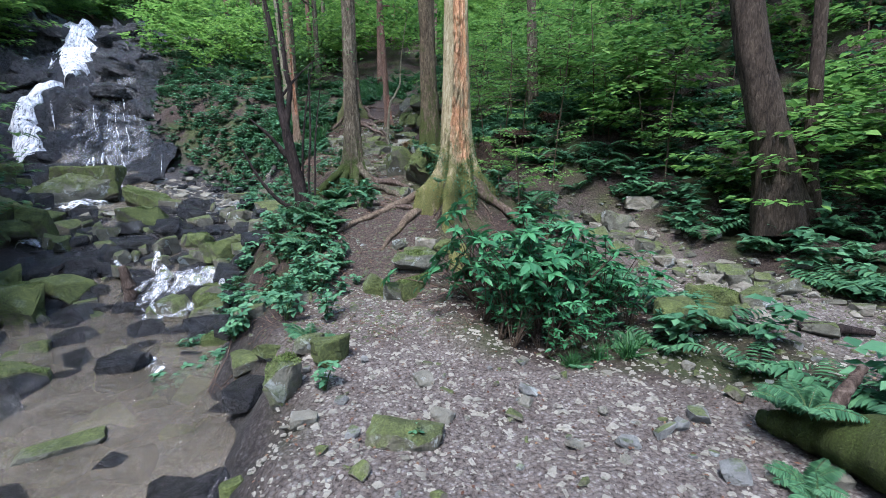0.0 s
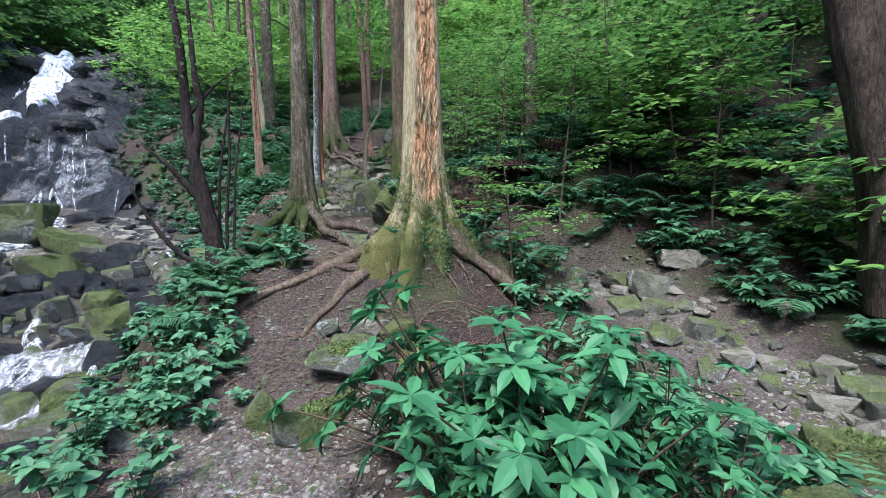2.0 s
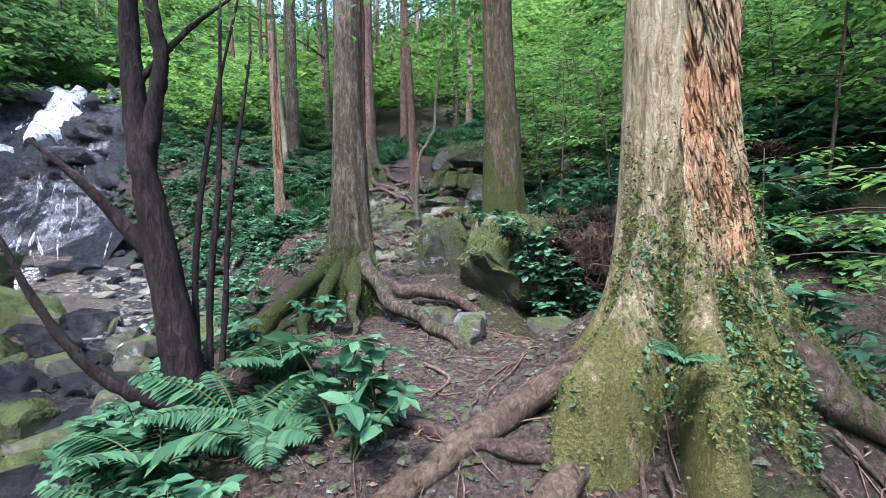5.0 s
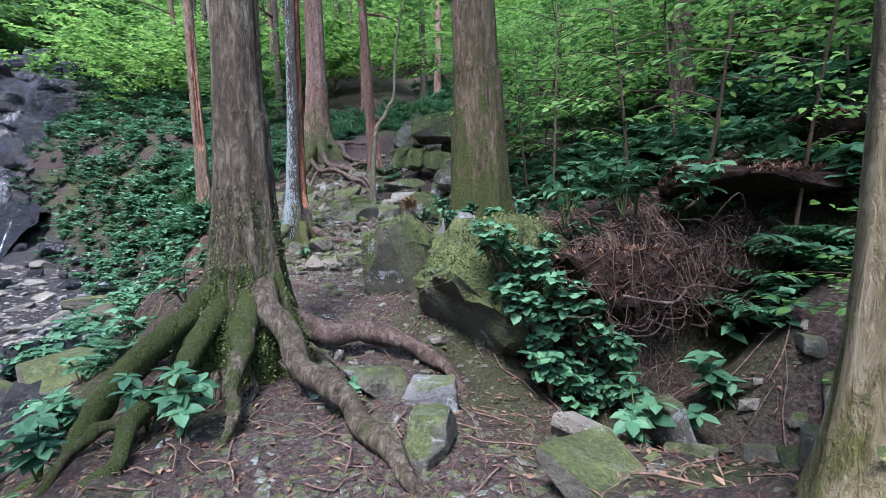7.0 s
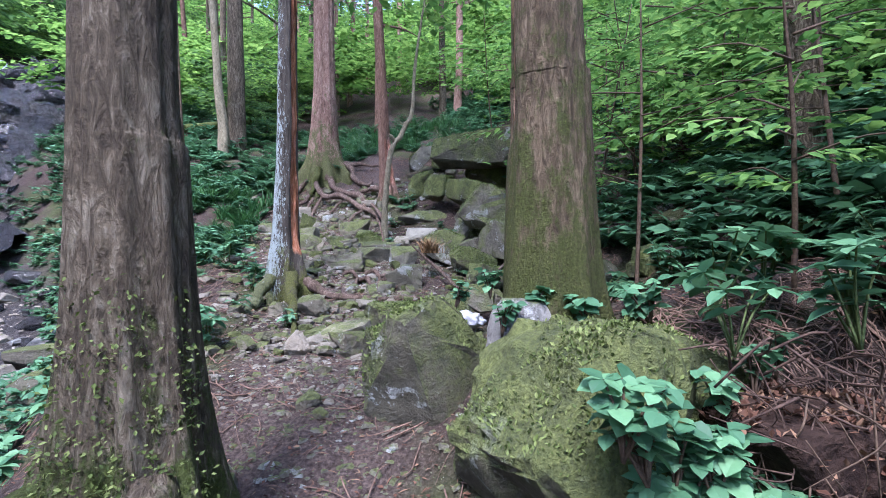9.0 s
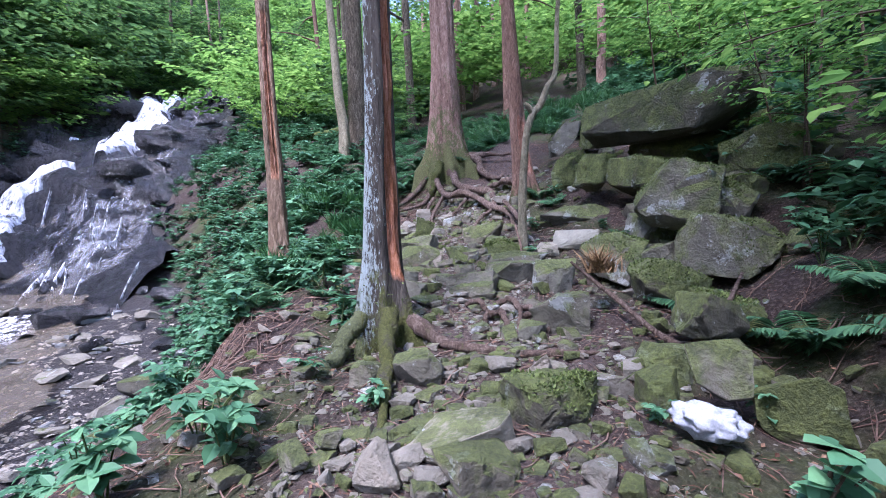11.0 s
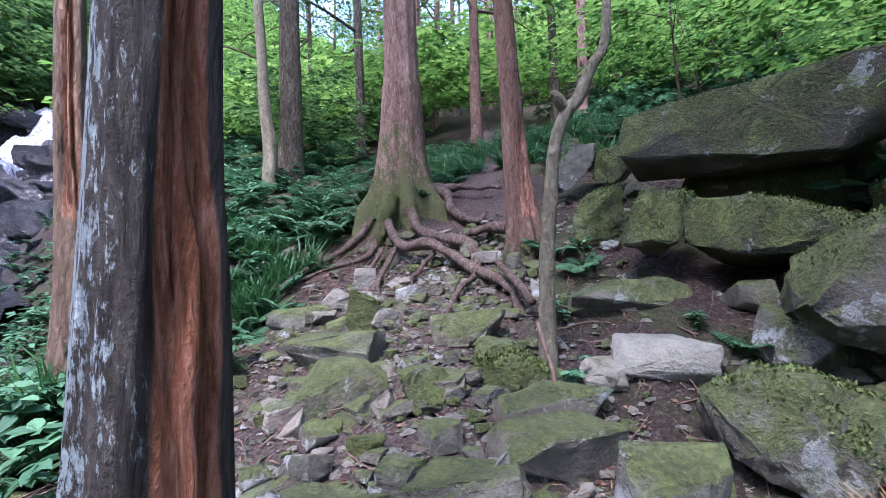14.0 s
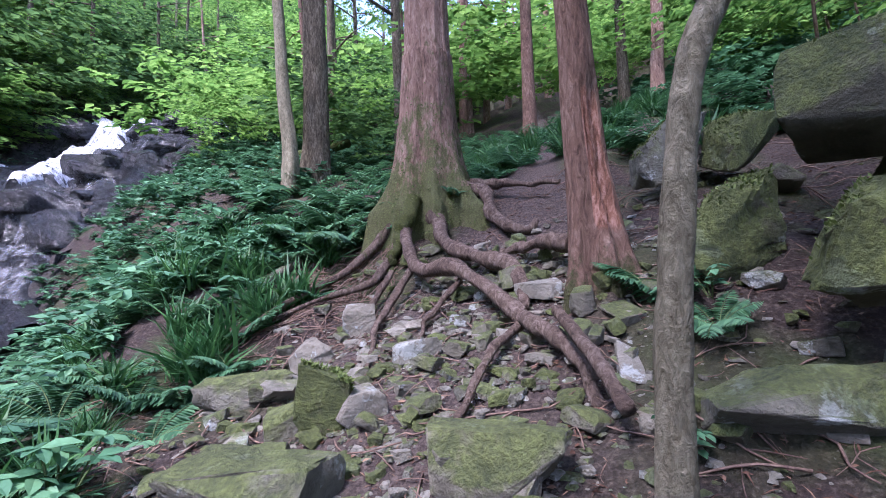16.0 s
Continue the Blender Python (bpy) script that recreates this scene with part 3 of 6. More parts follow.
def crown_mesh(name, height_from, height_to, reach, count, mat, seed):
    """Boughs of small leaves round a trunk, thinning outwards, with gaps."""
    r = np.random.default_rng(seed)
    sprays = max(14, count // 60)
    base = np.stack([r.uniform(-1, 1, sprays), r.uniform(-1, 1, sprays), r.uniform(height_from, height_to, sprays)], -1)
    ang = r.uniform(0, 2 * np.pi, sprays)
    out = reach * r.uniform(0.3, 1.0, sprays) * (1.1 - 0.6 * (base[:, 2] - height_from) / (height_to - height_from))
    base[:, 0], base[:, 1] = out * np.cos(ang), out * np.sin(ang)
    pick = r.integers(0, sprays, count)
    at = base[pick] + r.normal(size=(count, 3)) * (0.16 * reach, 0.16 * reach, 0.2)
    return leaves(at, r.uniform(0, 2 * np.pi, count), r.normal(-0.2, 0.4, count), r.uniform(0.14, 0.26, count), 0.8, r.normal(0, 0.4, count), BLADE, BLADE_FACES)


# The ground: one sheet, close-meshed along the walk.
u, v = np.linspace(-1, 1, 340), np.linspace(-1, 1, 470)
gx, gy = np.meshgrid(-0.5 + 9 * u + 150 * u**5, 10.5 + 13.5 * v + 150 * v**5)
gh = ground_z(gx, gy)
n = gx.shape[1]
idx = np.arange(gx.size).reshape(gx.shape)
quads = np.stack([idx[:-1, :-1], idx[:-1, 1:], idx[1:, 1:], idx[1:, :-1]], -1).reshape(-1, 4)
stony = walked(gx, gy) * np.maximum(1 - smooth(5.2, 7.5, gy), 0.8 * np.exp(-(((gx - gully(gy)) / 1.0) ** 2)) * (1 - smooth(9, 11, gy)))
tagged(new("ground", mesh("ground", np.stack([gx, gy, gh], -1).reshape(-1, 3), quads.tolist(), SOIL, True, walked=walked(gx, gy).ravel(), wet=wetness(gx, gy).ravel(), gravel=stony.ravel())),
       "brown earth slope with trodden gravel path and litter", "ground", kind="structure")


def sheet(name, x0, x1, y0, y1, step, level, mat, label, keep):
    """A sheet of water; only the squares that keep() allows."""
    xs, ys = np.meshgrid(np.arange(x0, x1, step), np.arange(y0, y1, step))
    zs = level(xs, ys)
    ids = np.arange(xs.size).reshape(xs.shape)
    q = np.stack([ids[:-1, :-1], ids[:-1, 1:], ids[1:, 1:], ids[1:, :-1]], -1).reshape(-1, 4)
    good = keep(xs, ys)[:-1, :-1].ravel()
    me = mesh(name, np.stack([xs, ys, zs], -1).reshape(-1, 3), q[good].tolist(), mat)
    bm = bmesh.new()
    bm.from_mesh(me)
    bmesh.ops.delete(bm, geom=[w for w in bm.verts if not w.link_faces], context="VERTS")
    bm.to_mesh(me)
    bm.free()
    return tagged(new(name, me), label, "water", kind="structure")


sheet("pool_water", -7.5, -0.6, -6, 9.9, 0.1, lambda x, y: -0.97 + 0.02 * fbm(x * 3, y * 3, 4, 2), WATER, "shallow murky brown pool below the cascade",
      lambda x, y: (ground_z(x, y) < -0.9))
sheet("stream_water", -19, -3, 9.6, 26.5, 0.1, lambda x, y: bed_level(y) + 0.09 + 0.1 * fbm(x * 2.2, y * 2.2, 4, 3), WATER, "shallow stream running down between wet stones",
      lambda x, y: (np.abs(x - (0.45 * bed_left(y) + 0.55 * bed_right(y))) < 1.3 + 0.8 * fbm(x, y, 3, 2)))


def rock_base(x, y):
    """The craggy face that the fall runs over."""
    x, y = np.asarray(x, float), np.asarray(y, float)
    z = height(x, y)
    step = 1.15
    blocks = value_noise(np.round((x + 0.4 * y) / 1.3) * 3.1, np.round((y - 0.3 * x + 0.8 * fbm(x, y, 2, 2)) / 1.1) * 2.7, 3)
    ledge = np.round((z + 0.9 * fbm(x * 0.7, y * 0.7, 6, 2)) / step) * step - z
    return z + (0.35 * ledge + 0.8 * blocks + 1.3 * fbm(x * 0.45 + 0.2 * y, y * 0.7 - 0.3 * x, 9, 5)) * smooth(22.5, 25, y) + 0.7 * smooth(22, 24.5, y) - 0.2 - 0.7 * (1 - smooth(-0.6, 0.7, bed_right(y) + 0.5 - x))


fx, fy = np.meshgrid(np.arange(-26, -9.5, 0.11), np.arange(22, 43, 0.11))
inside = (fx > bed_left(fy) - 1.6 + 1.2 * fbm(fx, fy, 2, 2)) & (fx < bed_right(fy) + 0.9 + 1.2 * fbm(fx, fy, 5, 2))
ids = np.arange(fx.size).reshape(fx.shape)
faces = np.stack([ids[:-1, :-1], ids[:-1, 1:], ids[1:, 1:], ids[1:, :-1]], -1).reshape(-1, 4)[inside[:-1, :-1].ravel()]
jx, jy = fx + 0.25 * fbm(fx * 1.7, fy * 1.7, 12, 2), fy + 0.25 * fbm(fx * 1.7, fy * 1.7, 13, 2)
me = mesh("rock_face", np.stack([jx, jy, rock_base(fx, fy)], -1).reshape(-1, 3), faces.tolist(), WET_ROCK, False)
bm = bmesh.new()
bm.from_mesh(me)
bmesh.ops.delete(bm, geom=[w for w in bm.verts if not w.link_faces], context="VERTS")
bm.to_mesh(me)
bm.free()
tagged(new("rock_face", me), "wet black craggy rock face of the waterfall", "rock face", kind="structure")


def fall_sheet(places, wide, level, lift, seed, along=70, across=16):
    """A ribbon of falling water that follows the ground along a line of places."""
    mid = spline([(x, y, 0) for x, y in places], along)
    way = np.gradient(mid[:, :2], axis=0)
    side = np.stack([-way[:, 1], way[:, 0]], -1) / (np.linalg.norm(way, axis=1)[:, None] + 1e-9)
    s = np.linspace(-1, 1, across)
    w = np.interp(np.linspace(0, 1, along + 1), np.linspace(0, 1, len(wide)), wide) * (1 + 0.5 * fbm(np.arange(along + 1) * 0.25, seed + 0.5, 3, 3))
    x = mid[:, 0:1] + side[:, 0:1] * w[:, None] * s[None] / 2
    y = mid[:, 1:2] + side[:, 1:2] * w[:, None] * s[None] / 2
    z = level(x, y)
    k = np.ones(7) / 7
    z = np.array([np.convolve(np.pad(c, 3, mode="edge"), k, "valid") for c in z.T]).T
    z = z + lift * (1 - s[None] ** 4 * 1.6) + 0.1 * lift * fbm(x * 9, y * 3, seed, 2)
    ids = np.arange(x.size).reshape(x.shape)
    f = np.stack([ids[:-1, :-1], ids[:-1, 1:], ids[1:, 1:], ids[1:, :-1]], -1).reshape(-1, 4)
    return np.stack([x, y, z], -1).reshape(-1, 3), f.tolist()


# Trees.
def root(tree, places, lifts, radii, label="", mat=None, moss=0.25, seed=0):
    pts = along_ground(places, lifts)
    base = tree.matrix_basis.translation
    me = root_mesh([(x - base.x, y - base.y, z - base.z) for x, y, z in pts], radii, mat, seed, moss)
    if moss >= 0.8:
        tagged(part("moss", mesh("moss", *fuzz(me, int(5000 * max(radii)), 0.02, seed, MOSS, -0.2), MOSS, False), tree, "leafy moss on the root"), kind="stuff")
    return part("root", me, tree, label)


def tall_tree(at, label, axis, radii, mat, flare, mark=None, moss=(0.0, 1.0), crown=(9, 15, 3.2, 900), seed=0, sides=40, rings=90, furrow=0.05, leaf=None, sink=0.45, tall=0.36):
    """A tree with its trunk, a leader, boughs and crown; axis: (dx, dy, dz) from the foot."""
    x, y = at[:2]
    z = at[2] if len(at) > 2 else gz(x, y)
    tree = thing("tree", (x, y, z), label, "tree")
    part("trunk", trunk_mesh("trunk", [(0, 0, -sink), *axis], radii, mat, flare, seed, sides, rings, furrow, mark, moss, sink, tall), tree)
    if crown:
        low, high, reach, count = crown
        top = Vector(axis[-1])
        r = np.random.default_rng(seed + 50)
        for k in range(5):
            h = low + (high - low) * k / 6
            c = Vector(axis[-1]) * (h / axis[-1][2])
            g = r.uniform(0, 2 * np.pi)
            vs, fs = tube([c, c + Vector((0.5 * reach * math.cos(g), 0.5 * reach * math.sin(g), 0.35)), c + Vector((0.95 * reach * math.cos(g), 0.95 * reach * math.sin(g), 0.3))], [0.06, 0.035, 0.01], 6, 8)
            part("bough", mesh("bough", vs, fs, mat, True, mark=np.zeros(len(vs)), moss=np.zeros(len(vs))), tree)
        vs, fs = crown_mesh("crown", low, high, reach, count, None, seed)
        vs = vs + np.array([top.x, top.y, 0]) * 0.8
        part("crown", mesh("crown", vs, fs, leaf or LEAF_FAR, False), tree)
    return tree


# The great mossy tree at the bend of the path.
tree_a = tall_tree((1.5, 8.95, 1.3), "great pale tree with reddish scar, mossy foot and spreading roots", [(0.0, 0, 0.5), (0.0, 0, 1.5), (0.02, 0, 4), (0.1, 0.2, 16)], [0.3, 0.285, 0.275, 0.25, 0.2, 0.1], BARK_A,
                   [(203, 0.52, 17), (247, 0.5, 13), (292, 0.2, 20), (338, 0.46, 20), (160, 0.30, 26), (60, 0.34, 30), (110, 0.26, 24)], (-84, 34, 0.42, 7.0), (0.9, 1.0), (10, 17, 3.6, 1020), 1, 80, 150, 0.07, sink=1.0, tall=0.34)
root(tree_a, [(1.15, 8.88), (0.75, 8.9), (0.35, 8.82), (-0.15, 8.52), (-0.55, 8.32), (-1.0, 8.1)], [0.12, 0.1, 0.06, 0.04, 0.03, -0.02], [0.085, 0.075, 0.065, 0.055, 0.042, 0.025], "long pale bare root", PALE_ROOT, 0.15, 2)
root(tree_a, [(1.25, 8.78), (0.95, 8.68), (0.65, 8.52), (0.32, 8.28), (0.0, 7.8)], [0.1, 0.08, 0.07, 0.05, 0.0], [0.085, 0.08, 0.07, 0.055, 0.03], "weathered orange-brown root", PALE_ROOT, 0.35, 3)
root(tree_a, [(0.75, 8.6), (0.2, 8.75), (-0.32, 9.3), (-0.78, 9.2)], [0.02, 0.04, 0.03, 0.0], [0.045, 0.035, 0.03, 0.018], seed=4)
root(tree_a, [(1.2, 9.05), (0.85, 9.05), (0.6, 9.0), (0.28, 8.85)], [0.0, 0.02, 0.02, 0.0], [0.06, 0.045, 0.035, 0.02], seed=5)
root(tree_a, [(1.6, 8.85), (2.2, 8.45), (2.6, 8.15), (2.85, 8.0)], [0.02, 0.1, 0.06, -0.02], [0.16, 0.09, 0.06, 0.03], seed=7, moss=0.45)
root(tree_a, [(2.5, 8.35), (2.9, 8.15), (3.35, 8.0)], [0.0, 0.06, 0.0], [0.05, 0.04, 0.02], seed=8)
for k in range(5):
    a = rng.uniform(3.3, 5.6)
    x, y = 1.5 + 0.62 * math.cos(a), 8.95 + 0.62 * math.sin(a)
    root(tree_a, [(x, y), (x + 0.16 * math.cos(a + 0.4), y + 0.16 * math.sin(a + 0.4)), (x + 0.3 * math.cos(a), y + 0.3 * math.sin(a))], [0.1, 0.03, 0.0], [0.012, 0.01, 0.005], seed=20 + k)

# The brown tree on a mound of roots.
tree_b = tall_tree((-0.62, 12.1, 1.5), "grey-brown tree with mossy spreading roots beside the path", [(0, 0, 0.4), (0, 0, 1.5), (0.0, 0, 3.2), (0.15, 0.1, 15)], [0.3, 0.23, 0.2, 0.18, 0.15, 0.08], BARK_B,
                   [(200, 0.26, 17), (235, 0.2, 13), (262, 0.16, 11), (292, 0.19, 12), (325, 0.24, 15), (30, 0.16, 19), (120, 0.15, 22), (160, 0.15, 16)], None, (0.8, 1.0), (9, 15, 3.0, 840), 2, 72, 120, 0.07, tall=0.46)
root(tree_b, [(-0.78, 12.0), (-1.0, 11.88), (-1.35, 11.75), (-1.7, 11.6), (-2.0, 11.4)], [0.62, 0.42, 0.22, 0.1, -0.05], [0.1, 0.1, 0.09, 0.075, 0.05], "mossy thick root", BARK_B, 0.95, 11)
root(tree_b, [(-0.72, 11.92), (-0.82, 11.7), (-0.92, 11.4), (-0.98, 11.1), (-0.95, 10.7), (-0.85, 10.4)], [0.6, 0.4, 0.24, 0.12, 0.05, -0.03], [0.085, 0.075, 0.065, 0.055, 0.045, 0.03], "mossy winding root", BARK_B, 0.85, 12)
root(tree_b, [(-0.58, 11.88), (-0.55, 11.6), (-0.56, 11.3), (-0.5, 11.1), (-0.54, 10.85)], [0.55, 0.36, 0.18, 0.1, -0.02], [0.085, 0.07, 0.045, 0.035, 0.02], "", BARK_B, 0.6, 13)
root(tree_b, [(-0.48, 11.9), (-0.3, 11.65), (-0.08, 11.35), (0.15, 11.0), (0.35, 10.6), (0.5, 10.3)], [0.62, 0.36, 0.18, 0.1, 0.04, -0.03], [0.085, 0.09, 0.085, 0.075, 0.06, 0.03], "worn pale root with mossy back", BARK_B, 0.35, 14)
root(tree_b, [(-0.38, 12.1), (-0.05, 12.05), (0.35, 12.02), (0.7, 11.85), (0.95, 11.6)], [0.3, 0.2, 0.16, 0.1, -0.02], [0.1, 0.085, 0.075, 0.06, 0.035], "worn pale root across the path", ROOT, 0.1, 15)
root(tree_b, [(-0.85, 12.2), (-1.3, 12.3), (-1.8, 12.45), (-2.2, 12.2)], [0.4, 0.2, 0.06, -0.05], [0.12, 0.09, 0.06, 0.03], "", BARK_B, 0.8, 16)
root(tree_b, [(-0.98, 11.1), (-1.2, 10.95), (-1.35, 10.7)], [0.1, 0.06, -0.03], [0.04, 0.03, 0.015], "", BARK_B, 0.7, 17)
for k in range(18):
    a = rng.uniform(3.3, 5.8)
    x, y = -0.62 + 0.5 * math.cos(a), 12.1 + 0.5 * math.sin(a)
    root(tree_b, [(x, y), (x + 0.14 * math.cos(a + 0.5), y + 0.14 * math.sin(a + 0.5)), (x + 0.3 * math.cos(a), y + 0.3 * math.sin(a))], [0.16, 0.05, 0.0], [0.018, 0.012, 0.005], seed=40 + k, mat=BARK_B, moss=0.3)

# The lichened trunk with a strip of bare red wood.
tree_c = tall_tree((-0.84, 16.18, 2.1), "grey trunk with pale lichen and bare red strip", [(-0.02, 0, 0.3), (0.0, 0, 1.2), (0.04, 0, 3.2), (0.2, 0.2, 14)], [0.24, 0.2, 0.165, 0.14, 0.11, 0.06], BARK_C,
                   [(185, 0.14, 16), (245, 0.16, 12), (285, 0.15, 11), (335, 0.19, 16), (60, 0.12, 24)], (-22, 42, 0.35, 9), (0.85, 0.6), (8.5, 14, 2.8, 780), 3, 56, 120, 0.045)
root(tree_c, [(-0.62, 16.1), (-0.3, 15.95), (0.2, 15.75), (0.55, 15.68), (0.85, 15.72)], [0.2, 0.06, 0.03, 0.02, -0.01], [0.075, 0.045, 0.035, 0.028, 0.015], "long bare root across the path", seed=61)
root(tree_c, [(-0.75, 15.95), (-0.66, 15.6), (-0.6, 15.2), (-0.52, 14.75)], [0.3, 0.16, 0.05, -0.02], [0.085, 0.06, 0.04, 0.02], "", BARK_C, 0.7, 62)
root(tree_c, [(-1.0, 15.98), (-1.12, 15.7), (-1.18, 15.4)], [0.3, 0.1, -0.05], [0.08, 0.06, 0.04], "mossy root", BARK_C, 0.9, 63)
for k, (x, y) in enumerate([(0.1, 16.7), (0.0, 16.5), (0.25, 16.6), (-0.2, 16.7), (0.32, 16.45)]):
    root(tree_c, [(x, y), (x + 0.14, y - 0.1), (x + 0.2, y - 0.3), (x + 0.17, y - 0.46)], [0.03, 0.1, 0.06, -0.03], [0.03, 0.03, 0.022, 0.012], seed=70 + k, moss=0.1)

# The great cedar with a web of bare roots.
tree_d = tall_tree((-1.08, 22.3, 4.5), "great reddish cedar with mossy foot and bare roots", [(-0.02, 0, 0.6), (0.0, 0, 1.8), (0.0, 0.1, 4), (0.1, 0.3, 20)], [0.5, 0.4, 0.33, 0.3, 0.25, 0.12], BARK_D,
                   [(215, 0.3, 16), (250, 0.26, 12), (285, 0.26, 12), (325, 0.36, 15), (20, 0.3, 21), (150, 0.24, 21)], None, (0.95, 1.5), (11, 20, 4, 1320), 4, 72, 130, 0.06)
for k, (places, lifts, radii, label, moss) in enumerate([
        ([(-1.3, 21.75), (-1.1, 21.2), (-0.95, 20.75), (-0.5, 20.35), (-0.1, 19.85), (0.0, 19.6)], [0.2, 0.18, 0.24, 0.22, 0.12, 0.0], [0.12, 0.08, 0.09, 0.1, 0.075, 0.05], "thick arching bare root", 0.1),
        ([(-0.95, 21.7), (-0.8, 21.3), (-0.35, 20.75), (-0.08, 20.4), (-0.02, 20.0)], [0.2, 0.16, 0.16, 0.12, 0.02], [0.13, 0.1, 0.1, 0.1, 0.05], "thick reddish bare root", 0.05),
        ([(-0.7, 22.2), (-0.4, 22.0), (-0.3, 21.65), (-0.02, 21.35), (0.12, 21.4)], [0.4, 0.28, 0.14, 0.08, 0.1], [0.15, 0.11, 0.1, 0.08, 0.04], "reddish root with forked end", 0.1),
        ([(-1.5, 21.9), (-1.85, 21.5), (-2.15, 20.8), (-2.32, 20.1), (-2.42, 19.7)], [0.2, 0.12, 0.08, 0.05, 0.0], [0.11, 0.07, 0.055, 0.045, 0.03], "long thin root", 0.3),
        ([(-1.3, 21.6), (-1.4, 21.0), (-1.9, 20.7), (-2.6, 20.35)], [0.15, 0.1, 0.08, 0.0], [0.08, 0.055, 0.04, 0.02], "", 0.3),
        ([(-1.0, 20.85), (-1.12, 20.45), (-1.1, 20.1), (-1.03, 19.65)], [0.22, 0.1, 0.08, 0.0], [0.06, 0.055, 0.04, 0.02], "pale hanging root", 0.0),
        ([(-1.2, 20.9), (-1.3, 20.55), (-1.22, 20.2)], [0.2, 0.1, 0.0], [0.045, 0.035, 0.02], "", 0.0),
        ([(-0.1, 19.9), (0.05, 19.55), (0.22, 19.25), (0.3, 19.05)], [0.06, 0.12, 0.08, -0.02], [0.05, 0.075, 0.075, 0.05], "stout broken root end", 0.1),
        ([(0.0, 19.8), (-0.2, 19.5), (-0.32, 19.1), (-0.4, 18.85)], [0.05, 0.1, 0.06, 0.0], [0.05, 0.04, 0.035, 0.02], "", 0.2),
        ([(-1.2, 21.8), (-1.25, 21.4), (-1.32, 21.15)], [0.45, 0.2, 0.0], [0.15, 0.1, 0.06], "mossy root", 0.9),
        ([(-0.5, 20.35), (-0.7, 20.1), (-0.75, 19.85)], [0.16, 0.08, 0.0], [0.04, 0.03, 0.015], "", 0.0),
        ([(-0.6, 22.3), (-0.2, 22.4), (0.1, 22.2), (0.4, 22.0)], [0.35, 0.2, 0.2, 0.2], [0.12, 0.07, 0.05, 0.04], "", 0.2)]):
    root(tree_d, places, lifts, [0.64 * q for q in radii], label, None, moss, 80 + k)

# Lesser trees along the climb.
tree_e = tall_tree((0.45, 20.1, 3.62), "leaning red-brown tree on the rooty slope", [(0.0, 0, 0.4), (-0.03, 0, 1.2), (-0.1, 0.0, 3), (-0.5, 0.2, 13)], [0.24, 0.165, 0.14, 0.12, 0.1, 0.05], BARK_E,
                   [(230, 0.12, 19), (290, 0.14, 14), (335, 0.15, 16), (100, 0.12, 24)], (-60, 40, 0.2, 1.6), (0.75, 0.3), (8, 13, 2.6, 720), 5, 48, 100)
root(tree_e, [(0.35, 20.25), (0.1, 20.6), (-0.2, 20.9)], [0.25, 0.22, 0.12], [0.08, 0.05, 0.04], "root bridging the hollow", seed=95, moss=0.1)
tree_g = tall_tree((-3.03, 18.4, 2.55), "slender peeling red-brown tree beside the ferns", [(0.02, 0, 0.5), (0.0, 0, 1.5), (-0.06, 0, 3.5), (-0.3, 0.2, 12)], [0.2, 0.135, 0.12, 0.11, 0.09, 0.05], BARK_G,
                   [(230, 0.07, 24), (330, 0.19, 21), (90, 0.06, 24)], (-60, 40, 1.2, 4), (0.0, 1.0), (8, 12, 2.4, 660), 6, 44, 100)
tree_h = tall_tree((1.42, 13.0, 2.2), "stout ribbed brown tree among mossy boulders", [(0.0, 0, 0.4), (0.0, 0, 1.5), (-0.03, 0, 3), (-0.1, 0.2, 15)], [0.34, 0.29, 0.26, 0.24, 0.2, 0.1], BARK_H,
                   [(200, 0.07, 16), (250, 0.07, 11), (290, 0.09, 11), (340, 0.09, 14)], (170, 20, 1.0, 5), (0.9, 2.2), (10, 16, 3.2, 900), 7, 64, 120, 0.07)
tree_i = tall_tree((-4.5, 25.2, 6.0), "thin leaning grey-brown tree by the stream bank", [(0.0, 0, 0.5), (-0.12, 0, 1.6), (-0.25, 0, 4), (-0.9, 0.2, 12)], [0.2, 0.16, 0.14, 0.12, 0.1, 0.05], BARK_F, [(300, 0.1, 30)], None, (0.0, 1.0), (7, 12, 2.6, 720), 8, 32, 60)
tree_j = tall_tree((-4.4, 26.2, 6.0), "dark tall tree behind the ferny bank", [(0.0, 0, 0.5), (0.0, 0, 2), (0.0, 0, 5), (0.0, 0.2, 16)], [0.36, 0.29, 0.27, 0.26, 0.22, 0.1], BARK_B, [(300, 0.15, 30), (220, 0.15, 30)], None, (0.2, 0.5), (10, 16, 3.2, 840), 9, 36, 60)
tree_r = tall_tree((6.7, 7.0, 0.95), "old dark leaning tree at the edge of the gully", [(-0.12, 0, 0.5), (-0.45, 0, 1.7), (-0.8, 0.1, 3.2), (-1.5, 0.3, 8), (-2.0, 0.3, 14)], [0.4, 0.34, 0.29, 0.26, 0.23, 0.18, 0.1], BARK_DUSK,
                   [(200, 0.12, 21), (270, 0.15, 19), (330, 0.15, 19), (40, 0.12, 24)], None, (0.0, 1.0), (9, 14, 3.2, 900), 10, 44, 90)
tree_r2 = tall_tree((7.25, 7.05, 1.1), "slim dark trunk beside the old leaning tree", [(0.0, 0, 0.6), (-0.02, 0, 1.6), (-0.08, 0, 3.4), (-0.2, 0.1, 12)], [0.2, 0.13, 0.115, 0.105, 0.09, 0.05], BARK_DUSK, [(270, 0.1, 30)], None, (0.0, 1.0), (8, 12, 2.4, 600), 11, 30, 60)

